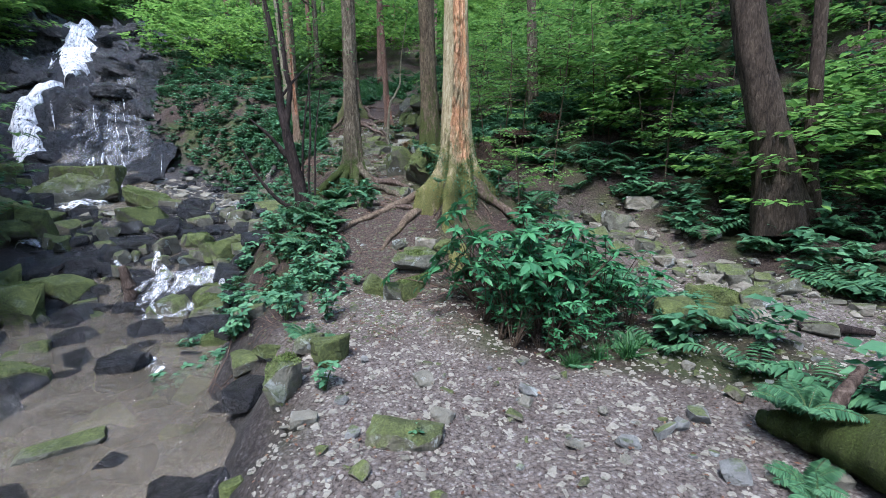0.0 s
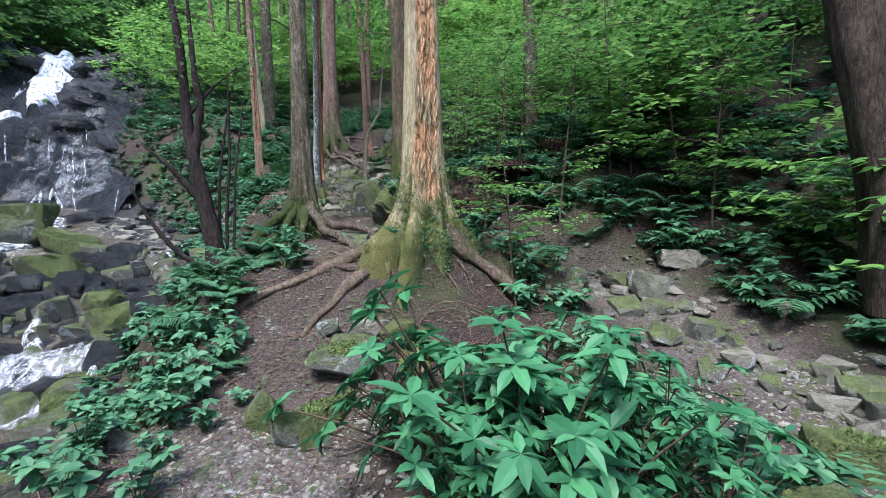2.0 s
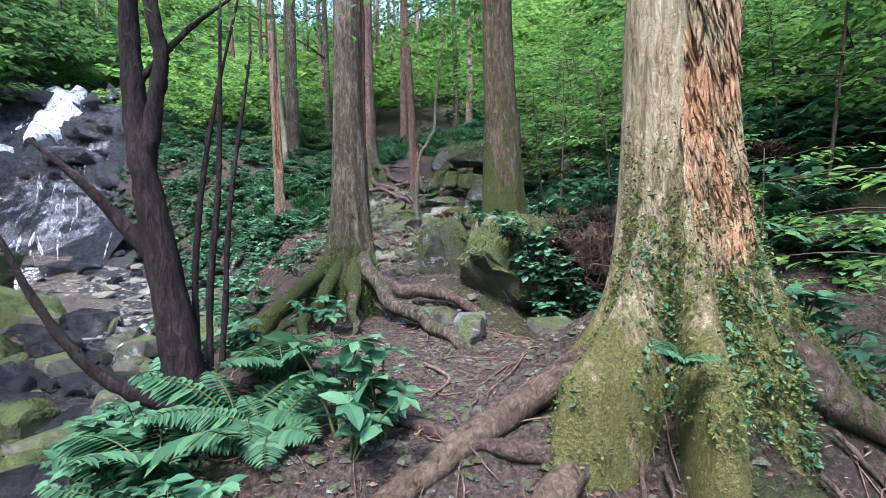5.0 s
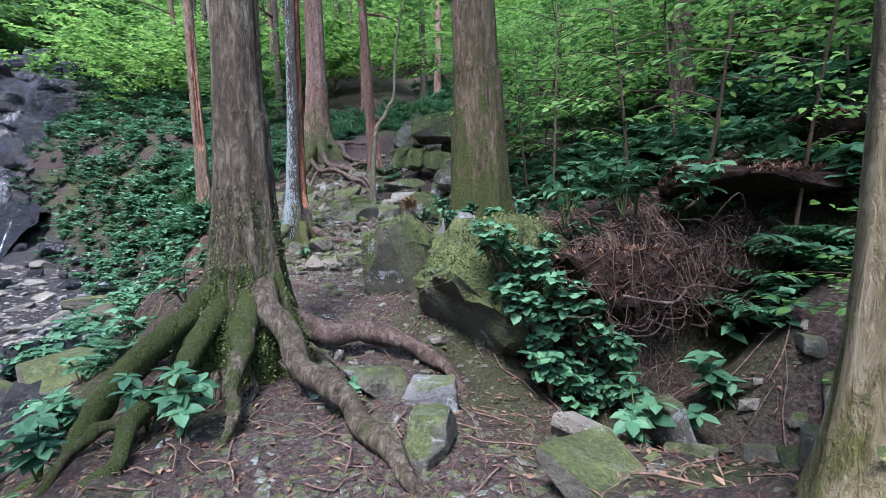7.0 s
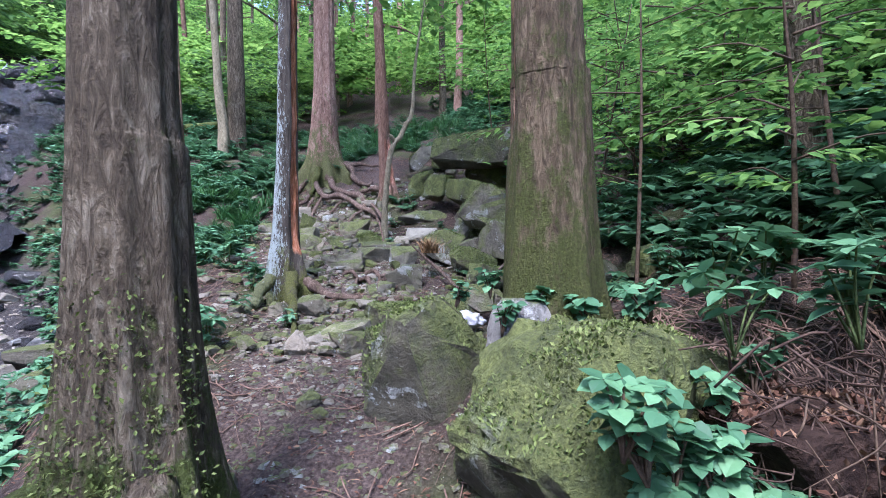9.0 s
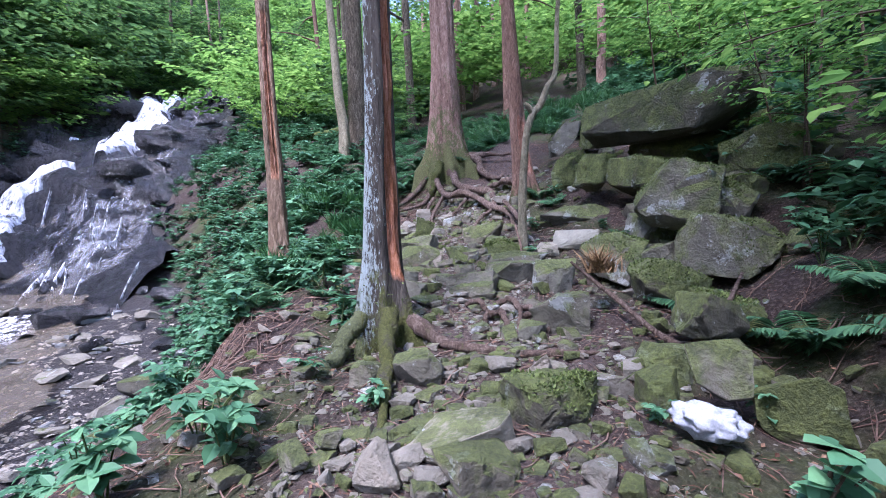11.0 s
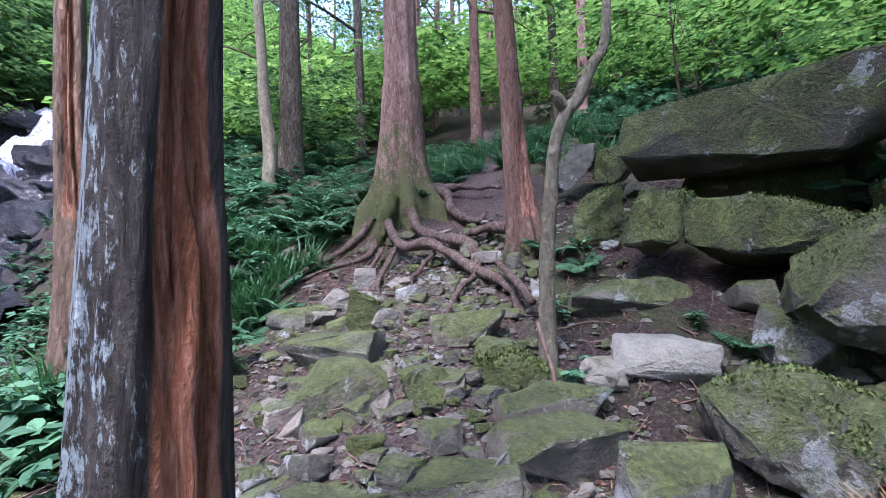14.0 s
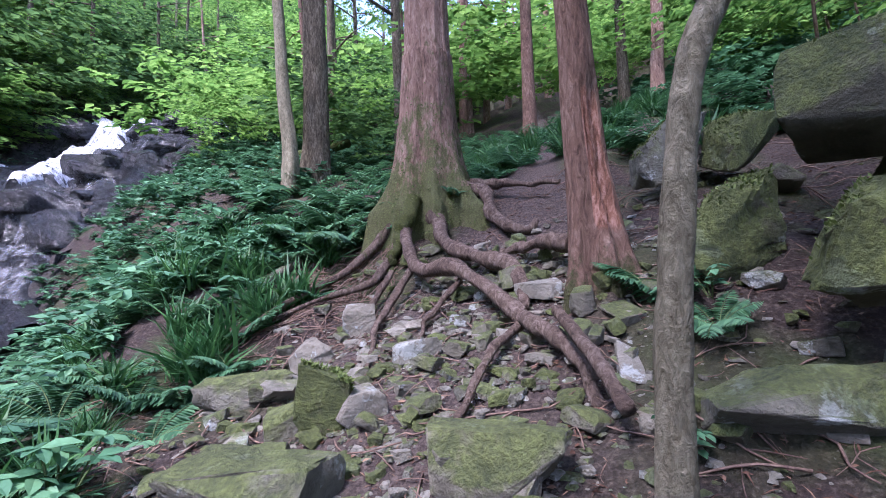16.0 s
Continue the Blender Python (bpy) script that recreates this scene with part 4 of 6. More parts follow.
# The crooked sapling.
tree_f = thing("tree", (0.38, 18.3, 2.85), "crooked smooth grey-green sapling with a kinked stem", "tree")
vs, fs = tube([(0, 0, -0.15), (0.02, 0, 0.5), (0.06, 0, 1.0), (0.12, 0, 1.45), (0.21, 0, 1.68), (0.3, 0.02, 1.78), (0.4, 0.03, 2.0), (0.52, 0.05, 2.25), (0.6, 0.1, 3.2), (0.9, 0.3, 5)], [0.066, 0.054, 0.048, 0.045, 0.045, 0.045, 0.04, 0.034, 0.026, 0.012], 18, 90, 0.08, 3)
part("trunk", mesh("trunk", vs, fs, BARK_F, True, mark=np.zeros(len(vs)), moss=np.full(len(vs), 0.15)), tree_f)
vs, fs = tube([(0.2, 0, 1.7), (0.13, -0.05, 1.78), (0.1, -0.06, 1.8)], [0.045, 0.03, 0.015], 10, 8)
part("stub", mesh("stub", vs, fs, BARK_F, True, mark=np.zeros(len(vs)), moss=np.zeros(len(vs))), tree_f)
vs, fs = crown_mesh("crown", 4.2, 6.0, 1.4, 500, None, 12)
part("crown", mesh("crown", vs + (0.8, 0.3, 0), fs, LEAF_BRIGHT, False), tree_f)

# The dark forked tree that leans over the stream bank.
tree_s = thing("tree", (-1.58, 10.0, 0.85), "dark crooked many-stemmed tree leaning over the bank", "tree")
for k, (pts, radii) in enumerate([
        ([(0.02, 0, -0.3), (-0.05, 0, 0.4), (-0.17, 0, 1.1), (-0.28, 0, 1.75), (-0.36, 0.05, 2.3), (-0.4, 0.05, 3.2), (-0.62, 0.2, 4.6)], [0.17, 0.125, 0.1, 0.09, 0.07, 0.06, 0.03]),
        ([(-0.27, 0, 1.7), (-0.2, 0.0, 2.1), (-0.14, 0, 2.5), (-0.2, 0, 2.9), (-0.3, 0.1, 4.2)], [0.07, 0.055, 0.05, 0.045, 0.02]),
        ([(-0.16, 0, 1.0), (-0.42, -0.05, 1.35), (-0.62, -0.1, 1.6), (-0.95, -0.1, 1.9)], [0.06, 0.045, 0.03, 0.012]),
        ([(0.1, 0.1, -0.1), (0.12, 0.1, 0.8), (0.2, 0.1, 1.7), (0.22, 0.15, 3.0)], [0.03, 0.025, 0.02, 0.01]),
        ([(0.2, 0.0, -0.1), (0.26, 0.0, 0.7), (0.3, 0.05, 1.5), (0.45, 0.1, 2.6)], [0.028, 0.022, 0.018, 0.008]),
        ([(0.05, 0.05, -0.1), (0.0, 0.15, 1.0), (0.1, 0.2, 2.0), (0.3, 0.3, 3.1)], [0.03, 0.024, 0.018, 0.008]),
        ([(-0.05, -0.05, 0.0), (-0.45, -0.15, 0.25), (-0.8, -0.2, 0.7), (-1.1, -0.2, 1.3)], [0.06, 0.04, 0.03, 0.012]),
        ([(-0.36, 0.05, 2.3), (0.0, 0.1, 2.75), (0.35, 0.2, 3.1)], [0.03, 0.02, 0.008])]):
    vs, fs = tube(pts, radii, 12, 40, 0.2, k)
    part("trunk" if k == 0 else "stem", mesh("stem", vs, fs, BARK_DARK, True, mark=np.zeros(len(vs)), moss=np.zeros(len(vs))), tree_s)
at = np.column_stack([rng.normal(-0.3, 0.8, 900), rng.normal(0.3, 0.7, 900), rng.uniform(2.6, 4.8, 900)])
at[:, 2] = np.round(at[:, 2] * 4) / 4 + rng.normal(0, 0.03, 900)
vs, fs = leaves(at, rng.uniform(0, 6.3, 900), rng.normal(-0.15, 0.2, 900), rng.uniform(0.05, 0.1, 900), 0.85, rng.normal(0, 0.3, 900))
part("crown", mesh("crown", vs, fs, LEAF_FAR, False), tree_s)

# Small leaves and moss that cling to the two mossy feet.
def clinging(tree, count, low, high, facing, spread_deg, size, seed, mat, fade=0.45):
    r = np.random.default_rng(seed)
    me = next(c for c in tree.children if c.name.startswith("trunk")).data
    co = np.empty(len(me.vertices) * 3, np.float32)
    me.vertices.foreach_get("co", co)
    co = co.reshape(-1, 3)
    nor = np.empty(len(me.vertices) * 3, np.float32)
    me.vertices.foreach_get("normal", nor)
    nor = nor.reshape(-1, 3)
    a = np.degrees(np.arctan2(co[:, 1], co[:, 0]))
    d = np.abs((a - facing + 180) % 360 - 180)
    w = (co[:, 2] > low) * (co[:, 2] < high) * (d < spread_deg) * np.exp(-np.maximum(co[:, 2], 0) / fade) * (0.35 + fbm(a / 14, co[:, 2] * 5, 3, 3)).clip(0, 1)
    pick = r.choice(len(co), count, p=w / w.sum())
    at = co[pick] + r.normal(size=(count, 3)) * 0.02
    yaw = np.arctan2(nor[pick, 1], nor[pick, 0]) + r.normal(0, 0.9, count)
    vs, fs = leaves(at, yaw, r.normal(-0.1, 0.7, count), r.uniform(0.5, 1.3, count) * size, 0.8, r.normal(0, 0.6, count), BLADE, BLADE_FACES)
    tagged(part("moss", mesh("moss", vs, fs, mat, False), tree, "leafy moss and tiny creepers"), kind="stuff")


def loose_bark(tree, count, seed, mat):
    """Ragged slivers of bark that stand off the scar."""
    r = np.random.default_rng(seed)
    me = next(c for c in tree.children if c.name.startswith("trunk")).data
    n = len(me.vertices)
    co, nor, scar = np.empty(n * 3, np.float32), np.empty(n * 3, np.float32), np.empty(n, np.float32)
    me.vertices.foreach_get("co", co)
    me.vertices.foreach_get("normal", nor)
    me.attributes["mark"].data.foreach_get("value", scar)
    co, nor = co.reshape(-1, 3), nor.reshape(-1, 3)
    w = (scar > 0.15) * (co[:, 2] < 3.2) * (co[:, 2] > 0.3)
    pieces = []
    for k in r.choice(n, count, p=w / w.sum()):
        c, out = co[k].astype(float), nor[k].astype(float)
        out[2] = 0
        side = np.array([-out[1], out[0], 0])
        long, wide = r.uniform(0.06, 0.3), r.uniform(0.006, 0.022)
        sway = r.normal(0, 0.15 * long)
        pts = [c - out * 0.01 + (0, 0, long / 2), c + out * r.uniform(0.0, 0.012) + side * sway * 0.4, c + out * r.uniform(0.0, 0.035) + side * sway + (0, 0, -long / 2)]
        pieces.append(tube(pts, [wide * 0.5, wide, wide * 0.15], 5, 5, 0.3, int(k), 0.55))
    v, f = joined(pieces)
    tagged(part("loose_bark", mesh("loose_bark", v, f, mat, True, mark=np.ones(len(v)) * r.uniform(0.3, 0.6), moss=np.zeros(len(v))), tree, "ragged slivers of reddish bark"), kind="stuff")


loose_bark(tree_a, 700, 14, BARK_A)
clinging(tree_a, 16000, -0.5, 1.3, -75, 110, 0.021, 1, MOSS, 0.4)
clinging(tree_a, 900, -0.4, 0.8, -62, 45, 0.045, 2, LEAF_LOW, 0.28)
clinging(tree_a, 350, -0.2, 0.7, 222, 16, 0.035, 6, LEAF_LOW, 0.4)
clinging(tree_b, 7000, -0.4, 1.15, -72, 70, 0.022, 3, MOSS, 0.6)
clinging(tree_c, 700, -0.3, 0.6, -90, 120, 0.022, 4, MOSS, 0.3)
clinging(tree_d, 1500, -0.3, 1.6, -90, 120, 0.03, 5, MOSS, 0.7)

# The wood on the slopes round about.
far_trees = []
for k in range(5):
    h = 12 + 2 * k
    far_trees.append(tall_tree((60 + 6 * k, -40, -9), "slender straight woodland tree on the slope", [(0, 0, 1), (0.05 * (k - 2), 0, 4), (0.1 * (k - 2), 0.1, h)], [0.22, 0.17, 0.14, 0.07], [BARK_B, BARK_E, BARK_F, BARK_B, BARK_D][k],
                               [(270, 0.06, 32)], None, (0.1, 1), (4.5 if k % 2 else 6, h, 3.0, 1000), 30 + k, 16, 24, 0.04, LEAF_FAR if k % 2 else LEAF_SUN_PAINTED))
spots = []
for _ in range(6000):
    x, y = rng.uniform(-42, 34), rng.uniform(-14, 62)
    g = float(gully(y))
    if x > g + 8.0 or (y > 27 and x > float(bank_top(y)) - 1) or x < float(bed_left(y)) - 2.0 or y < -4:
        if (x - 0.5) ** 2 + (y - 4) ** 2 > 49 and all((x - a) ** 2 + (y - b) ** 2 > 4.5 for a, b in spots) and not (0 < y < 24 and -4 < x < 4):
            spots.append((x, y))
    if len(spots) >= 190:
        break
for k, (x, y) in enumerate(spots):
    copy_thing(far_trees[k % 5], pose(x, y, gz(x, y) - 0.1, 0, rng.uniform(-3, 3), rng.uniform(0, 360))).name = "tree"
for k, t in enumerate(far_trees):
    x, y = [(4.9, 14.6), (-18, 19), (12, 18), (-7, 33), (3.5, 29)][k]
    t.matrix_basis = pose(x, y, gz(x, y) - 0.1)


# Great stones, each where it lies: place, foot height (None: on the ground), size, turn, material, label.
def stone(x, y, foot, size, turn, mat, label, seed, name="boulder", tilt=(0, 0), fine=2, points=13, sink=0.15):
    z = gz(x, y) - sink * size[2] if foot is None else max(foot, gz(x, y) - 0.35 * size[2])
    ob = new(name, stone_mesh(name, seed, size, mat, points, fine))
    ob.matrix_basis = pose(x, y, z, tilt[0], tilt[1], turn)
    if mat in (MOSSY_ROCK, LICHEN_ROCK) and max(size) > 0.5:
        vs, fs = fuzz(ob.data, int(1500 * min(2, size[0] * size[1] + 0.3)), 0.026, seed, MOSS)
        tagged(part("moss", mesh("moss", vs, fs, MOSS, False), ob, "tufted green moss"), kind="stuff")
    return tagged(ob, label, "boulder" if name == "boulder" else "stone")


for k, (x, y, foot, size, turn, mat, label, tilt) in enumerate([
        (1.46, 12.3, 0.65, (1.5, 1.25, 1.22), 20, MOSSY_ROCK, "big round boulder capped with green moss and ivy", (0, 0)),
        (0.84, 13.3, 1.25, (0.95, 0.7, 1.0), 35, MOSSY_ROCK, "slanting boulder with a mossy ridge beside the path", (0, -18)),
        (1.16, 12.82, 1.35, (0.55, 0.5, 0.76), 10, BLUE_ROCK, "pale blue-grey boulder against the tree foot", (0, 8)),
        (0.46, 6.36, -0.2, (0.52, 0.4, 0.36), 15, MOSSY_ROCK, "mossy flat stone at the bank foot", (0, 0)),
        (0.6, 7.5, 0.1, (0.5, 0.36, 0.28), -10, LICHEN_ROCK, "pale mossy stone on the bank", (0, 0)),
        (0.15, 6.3, -0.25, (0.3, 0.3, 0.36), 30, LICHEN_ROCK, "rounded greenish stone by the path", (0, 0)),
        (1.9, 14.0, 1.8, (0.8, 0.5, 0.4), 10, MOSSY_ROCK, "low mossy boulder beside the path", (0, 0)),
        (2.56, 19.25, 4.22, (2.2, 1.4, 0.72), -46, MOSSY_ROCK, "huge overhanging mossy boulder with pale lichen", (0, 0)),
        (2.9, 19.75, 3.25, (1.5, 0.9, 1.15), 0, MOSSY_ROCK, "dark stone under the overhanging boulder", (0, 0)),
        (2.0, 17.75, 2.95, (0.85, 0.65, 0.78), -20, LICHEN_ROCK, "pale grey lichened boulder on the rubble slope", (0, 12)),
        (2.25, 17.0, 2.5, (0.8, 0.6, 0.6), 30, LICHEN_ROCK, "lichen-spotted boulder on the rubble slope", (10, 0)),
        (1.2, 17.42, 2.5, (0.68, 0.52, 0.5), -25, LICHEN_ROCK, "squarish boulder with moss and white lichen", (0, 20)),
        (1.6, 16.75, 2.25, (0.75, 0.5, 0.42), 15, MOSSY_ROCK, "mossy boulder among ferns", (0, 15)),
        (1.42, 18.95, 3.55, (0.62, 0.5, 0.5), 40, MOSSY_ROCK, "mossy block below the overhanging boulder", (0, 0)),
        (2.0, 18.6, 3.4, (0.98, 0.7, 0.56), -10, MOSSY_ROCK, "mossy boulder on the rubble slope", (0, 0)),
        (1.15, 19.75, 3.6, (0.55, 0.5, 0.7), 0, MOSSY_ROCK, "rounded mossy stone by the red-brown tree", (0, 0)),
        (1.3, 21.3, 4.45, (0.6, 0.5, 0.65), 0, LICHEN_ROCK, "yellow-green lichened stone at the slope's head", (0, 0)),
        (1.9, 21.2, 4.5, (0.8, 0.6, 0.5), 30, MOSSY_ROCK, "mossy stone at the slope's head", (0, 0)),
        (0.62, 16.2, 1.98, (0.52, 0.42, 0.52), -15, ROCK, "dark grey block with a mossy top", (0, 8)),
        (1.42, 15.0, 1.98, (0.42, 0.14, 0.34), 12, ROCK, "flat greenish slab set upright", (-25, 0)),
        (1.55, 15.8, 2.15, (0.5, 0.4, 0.34), 30, MOSSY_ROCK, "bright green mossy block on the slope", (0, 14)),
        (1.0, 18.02, 2.76, (0.6, 0.42, 0.3), -20, BARE_ROCK, "pale flat-topped block beside the sapling", (-12, 6)),
        (-0.17, 18.68, 2.8, (0.72, 0.34, 0.27), -24, ROCK, "long grey stone with green patches", (0, -6)),
        (0.15, 18.25, 2.62, (0.6, 0.4, 0.3), -10, MOSSY_ROCK, "mossy flat stone below the sapling", (0, 5)),
        (1.1, 18.8, 3.02, (0.95, 0.5, 0.28), 0, ROCK, "broad flat slab in the slope", (-18, 0)),
        (0.7, 18.08, 2.68, (0.32, 0.26, 0.2), 20, BARE_ROCK, "small pale stone beside a larger block", (0, 0)),
        (-1.1, 19.15, 2.82, (0.28, 0.2, 0.52), 10, MOSSY_ROCK, "upright pointed stone green with moss", (8, 8)),
        (-1.5, 19.9, 3.05, (0.3, 0.24, 0.28), 50, PALE_ROCK, "pale block beside the pointed stone", (0, 0)),
        (-1.3, 20.3, 3.22, (0.26, 0.2, 0.34), 20, PALE_ROCK, "pale block among the roots", (0, 0)),
        (-1.74, 19.45, 2.72, (0.5, 0.36, 0.24), -15, ROCK, "greenish flat stone on the path", (0, 0)),
        (-1.15, 18.6, 2.55, (0.72, 0.4, 0.34), -12, ROCK, "big greenish stone on the path", (0, 0)),
        (-1.2, 19.15, 2.75, (0.36, 0.3, 0.24), 25, ROCK, "greenish grey stone on the trodden path", (0, 0)),
        (-1.0, 18.1, 2.46, (0.62, 0.42, 0.34), 25, ROCK, "greenish grey stone on the trodden path", (0, 0)),
        (-0.42, 18.0, 2.45, (0.42, 0.36, 0.3), 40, MOSSY_ROCK, "mossy stone on the path", (0, 0)),
        (-0.9, 19.2, 2.85, (0.3, 0.24, 0.2), 40, PALE_ROCK, "pale stone on the path", (0, 0)),
        (-0.15, 17.15, 2.2, (0.5, 0.4, 0.3), -20, ROCK, "grey-green angular stone on the path", (0, 0)),
        (0.3, 17.85, 2.4, (0.7, 0.45, 0.3), 10, ROCK, "flat grey stone on the path", (0, 5)),
        (0.6, 17.1, 2.25, (0.42, 0.26, 0.5), -10, LICHEN_ROCK, "upright mossy stone with white lichen", (0, 10)),
        (-0.08, 14.85, 1.76, (0.66, 0.58, 0.16), -25, BARE_ROCK, "broad pale flat slab, a step in the path", (10, -8)),
        (0.42, 15.05, 1.65, (0.55, 0.42, 0.4), -20, MOSSY_ROCK, "mossy block beside the pale slab", (0, 0)),
        (-0.42, 15.5, 1.83, (0.35, 0.3, 0.3), 0, ROCK, "pale green block at the tree foot", (0, 0)),
        (0.05, 14.5, 1.62, (0.42, 0.34, 0.26), 30, ROCK, "grey block in the path", (0, 0)),
        (-0.42, 14.45, 1.6, (0.24, 0.3, 0.28), 10, PALE_ROCK, "pale block in the path", (0, 0)),
        (0.8, 15.3, 1.8, (0.36, 0.26, 0.2), 10, PALE_ROCK, "grey stone beside the path", (0, 0)),
        (1.02, 15.12, 1.8, (0.3, 0.28, 0.36), 10, MOSSY_ROCK, "mossy lump beside the path", (0, 0)),
        (0.64, 11.35, 1.02, (0.42, 0.36, 0.22), -10, BLUE_ROCK, "smooth blue-grey rock in the path", (0, -6)),
        (0.3, 11.5, 1.1, (0.42, 0.34, 0.2), 15, ROCK, "flat grey slab under the roots", (0, 0)),
        (0.5, 7.15, -0.05, (0.72, 0.5, 0.42), 10, LICHEN_ROCK, "large pale mossy stone at the bank foot", (0, 0)),
        (0.78, 7.8, 0.28, (0.42, 0.3, 0.22), 0, PALE_ROCK, "flat pale stone on the bank", (0, 0)),
        (1.1, 7.65, 0.2, (0.42, 0.34, 0.3), 30, MOSSY_ROCK, "mossy stone on the bank", (0, 0)),
        (0.3, 7.8, 0.25, (0.24, 0.22, 0.26), 0, ROCK, "small dark stone under the roots", (0, 0)),
        (-0.1, 6.6, -0.25, (0.4, 0.36, 0.4), 0, MOSSY_ROCK, "dark rounded mossy stone by the path", (0, 0)),
        (-1.1, 6.4, -0.25, (0.26, 0.22, 0.24), 0, ROCK, "small grey stone on the bank", (0, 0)),
        (-1.0, 4.15, -0.85, (0.34, 0.3, 0.52), 10, LICHEN_ROCK, "upright pale green stone at the pool's edge", (0, 12)),
        (-0.55, 4.6, -0.6, (0.4, 0.34, 0.36), 30, MOSSY_ROCK, "mossy stone at the pool's edge", (0, 0)),
        (-0.65, 3.5, -0.62, (0.22, 0.16, 0.14), 0, PALE_ROCK, "pale stone at the pool's edge", (0, 0)),
        (-0.78, 3.62, -0.66, (0.16, 0.14, 0.12), 0, PALE_ROCK, "pale stone at the pool's edge", (0, 0)),
        (0.12, 3.1, -0.5, (0.56, 0.3, 0.22), -15, ROCK, "dark ledge of rock in the path", (0, 0)),
        (3.2, 4.6, -0.2, (0.5, 0.4, 0.34), 0, MOSSY_ROCK, "low mossy stone beside the gravel", (0, 0)),
        (3.65, 4.55, -0.2, (0.4, 0.3, 0.26), 20, MOSSY_ROCK, "low mossy stone beside the gravel", (0, 0)),
        (4.75, 8.75, 0.35, (0.62, 0.5, 0.5), 10, ROCK, "dark angular stone in the gully", (0, 0)),
        (5.3, 8.95, 0.75, (0.55, 0.4, 0.36), -10, PALE_ROCK, "white stone in the gully", (0, 0)),
        (4.45, 9.15, 0.35, (0.5, 0.4, 0.36), 40, ROCK, "grey stone in the gully", (0, 0)),
        (3.42, 9.6, 0.45, (0.75, 0.5, 0.42), 0, MOSSY_ROCK, "low dark mossy stone in the gully", (0, 0)),
        (8.0, 12.2, 2.3, (1.0, 0.8, 0.8), 20, PALE_ROCK, "pale rounded boulder on the hillside", (0, 0)),
        (2.1, 11.0, 0.85, (0.4, 0.36, 0.3), 0, ROCK, "grey stone at the mouth of the hollow", (0, 0)),
        (3.4, 13.3, 2.2, (0.4, 0.4, 0.5), 0, MOSSY_ROCK, "rounded mossy stone on the slope", (0, 0)),
        (-3.55, 16.3, 0.68, (0.9, 0.6, 0.4), -12, ROCK, "flat dark rock in the stream gravel", (0, 0)),
        (-5.3, 18.9, 0.7, (1.3, 0.5, 0.38), 30, ROCK, "long mossy rock in the stream gravel", (0, 0)),
        (-4.1, 15.2, 0.4, (0.6, 0.5, 0.45), 0, WET_ROCK, "wet block in the stream", (0, 0)),
        (-6.7, 14.4, 0.0, (1.4, 1.0, 0.85), -15, MOSSY_ROCK, "great mossy rock standing in the stream", (0, 0)),
        (-4.75, 12.5, -0.35, (0.9, 0.7, 0.55), 10, MOSSY_ROCK, "flat-topped mossy rock in the stream", (0, 0)),
        (-3.6, 11.2, -0.6, (1.3, 0.9, 0.8), 60, MOSSY_ROCK, "dark mossy rock slab at the bank", (0, 15)),
        (-10.4, 18.4, 0.9, (2.4, 1.6, 1.25), 10, MOSSY_ROCK, "great mossy rock below the waterfall", (0, 0)),
        (-6.7, 9.2, -1.25, (1.1, 0.8, 0.95), 0, MOSSY_ROCK, "dark mossy boulder beside the pool", (0, 0)),
        (-4.7, 6.3, -1.2, (0.8, 0.6, 0.5), 20, LICHEN_ROCK, "greenish boulder standing in the pool", (0, 0)),
        (-3.1, 4.5, -1.22, (0.75, 0.35, 0.32), 25, ROCK, "orange-grey rock in the shallow pool", (0, 0)),
        (-3.5, 6.5, -1.25, (0.6, 0.5, 0.5), 0, WET_ROCK, "wet dark rock standing in the pool", (0, 0)),
        (-2.3, 6.7, -1.1, (0.5, 0.5, 0.6), 0, WET_ROCK, "wet dark rock under the bank", (0, 0)),
        (-1.95, 7.2, -1.0, (0.7, 0.6, 0.8), 20, ROCK, "dark rock under the bank", (0, 0)),
        (-2.45, 4.2, -1.15, (0.3, 0.25, 0.24), 0, WET_ROCK, "wet dark stone in the shallow pool", (0, 0)),
        (1.8, 17.35, 2.45, (0.9, 0.55, 0.42), 12, ROCK, "broad greenish boulder bedded in the slope", (0, 6)),
        (2.45, 17.75, 3.0, (0.55, 0.4, 0.5), -30, LICHEN_ROCK, "leaning grey boulder with white lichen", (0, 25)),
        (2.85, 18.0, 3.2, (0.8, 0.6, 0.5), 15, MOSSY_ROCK, "mossy boulder high on the rubble slope", (0, 0)),
        (3.3, 18.5, 3.6, (0.9, 0.7, 0.6), -15, MOSSY_ROCK, "mossy boulder high on the rubble slope", (0, 0)),
        (0.3, 17.5, 2.35, (0.7, 0.4, 0.3), 20, ROCK, "greenish flat-topped stone on the path", (0, 5)),
        (-0.12, 17.05, 2.2, (0.5, 0.36, 0.28), -12, ROCK, "grey-green wedge of stone on the path", (0, -8)),
        (1.85, 16.3, 2.0, (0.6, 0.45, 0.42), -25, MOSSY_ROCK, "pale mossy boulder among dead twigs", (0, 15)),
        (1.28, 15.6, 1.85, (0.42, 0.36, 0.32), 10, MOSSY_ROCK, "rounded mossy lump on the bank", (0, 0)),
        (4.3, 5.35, -0.3, (0.7, 0.4, 0.36), -25, MOSSY_ROCK, "low mossy ledge beside the gravel", (0, 0)),
        (-10.6, 17.9, 0.6, (2.6, 1.6, 1.3), 15, LICHEN_ROCK, "great mossy rock with a white lichen patch", (0, 0)),
        (-7.6, 16.4, 0.5, (2.0, 1.2, 0.75), -20, MOSSY_ROCK, "slanting mossy slab above the stream stones", (0, 18))]):
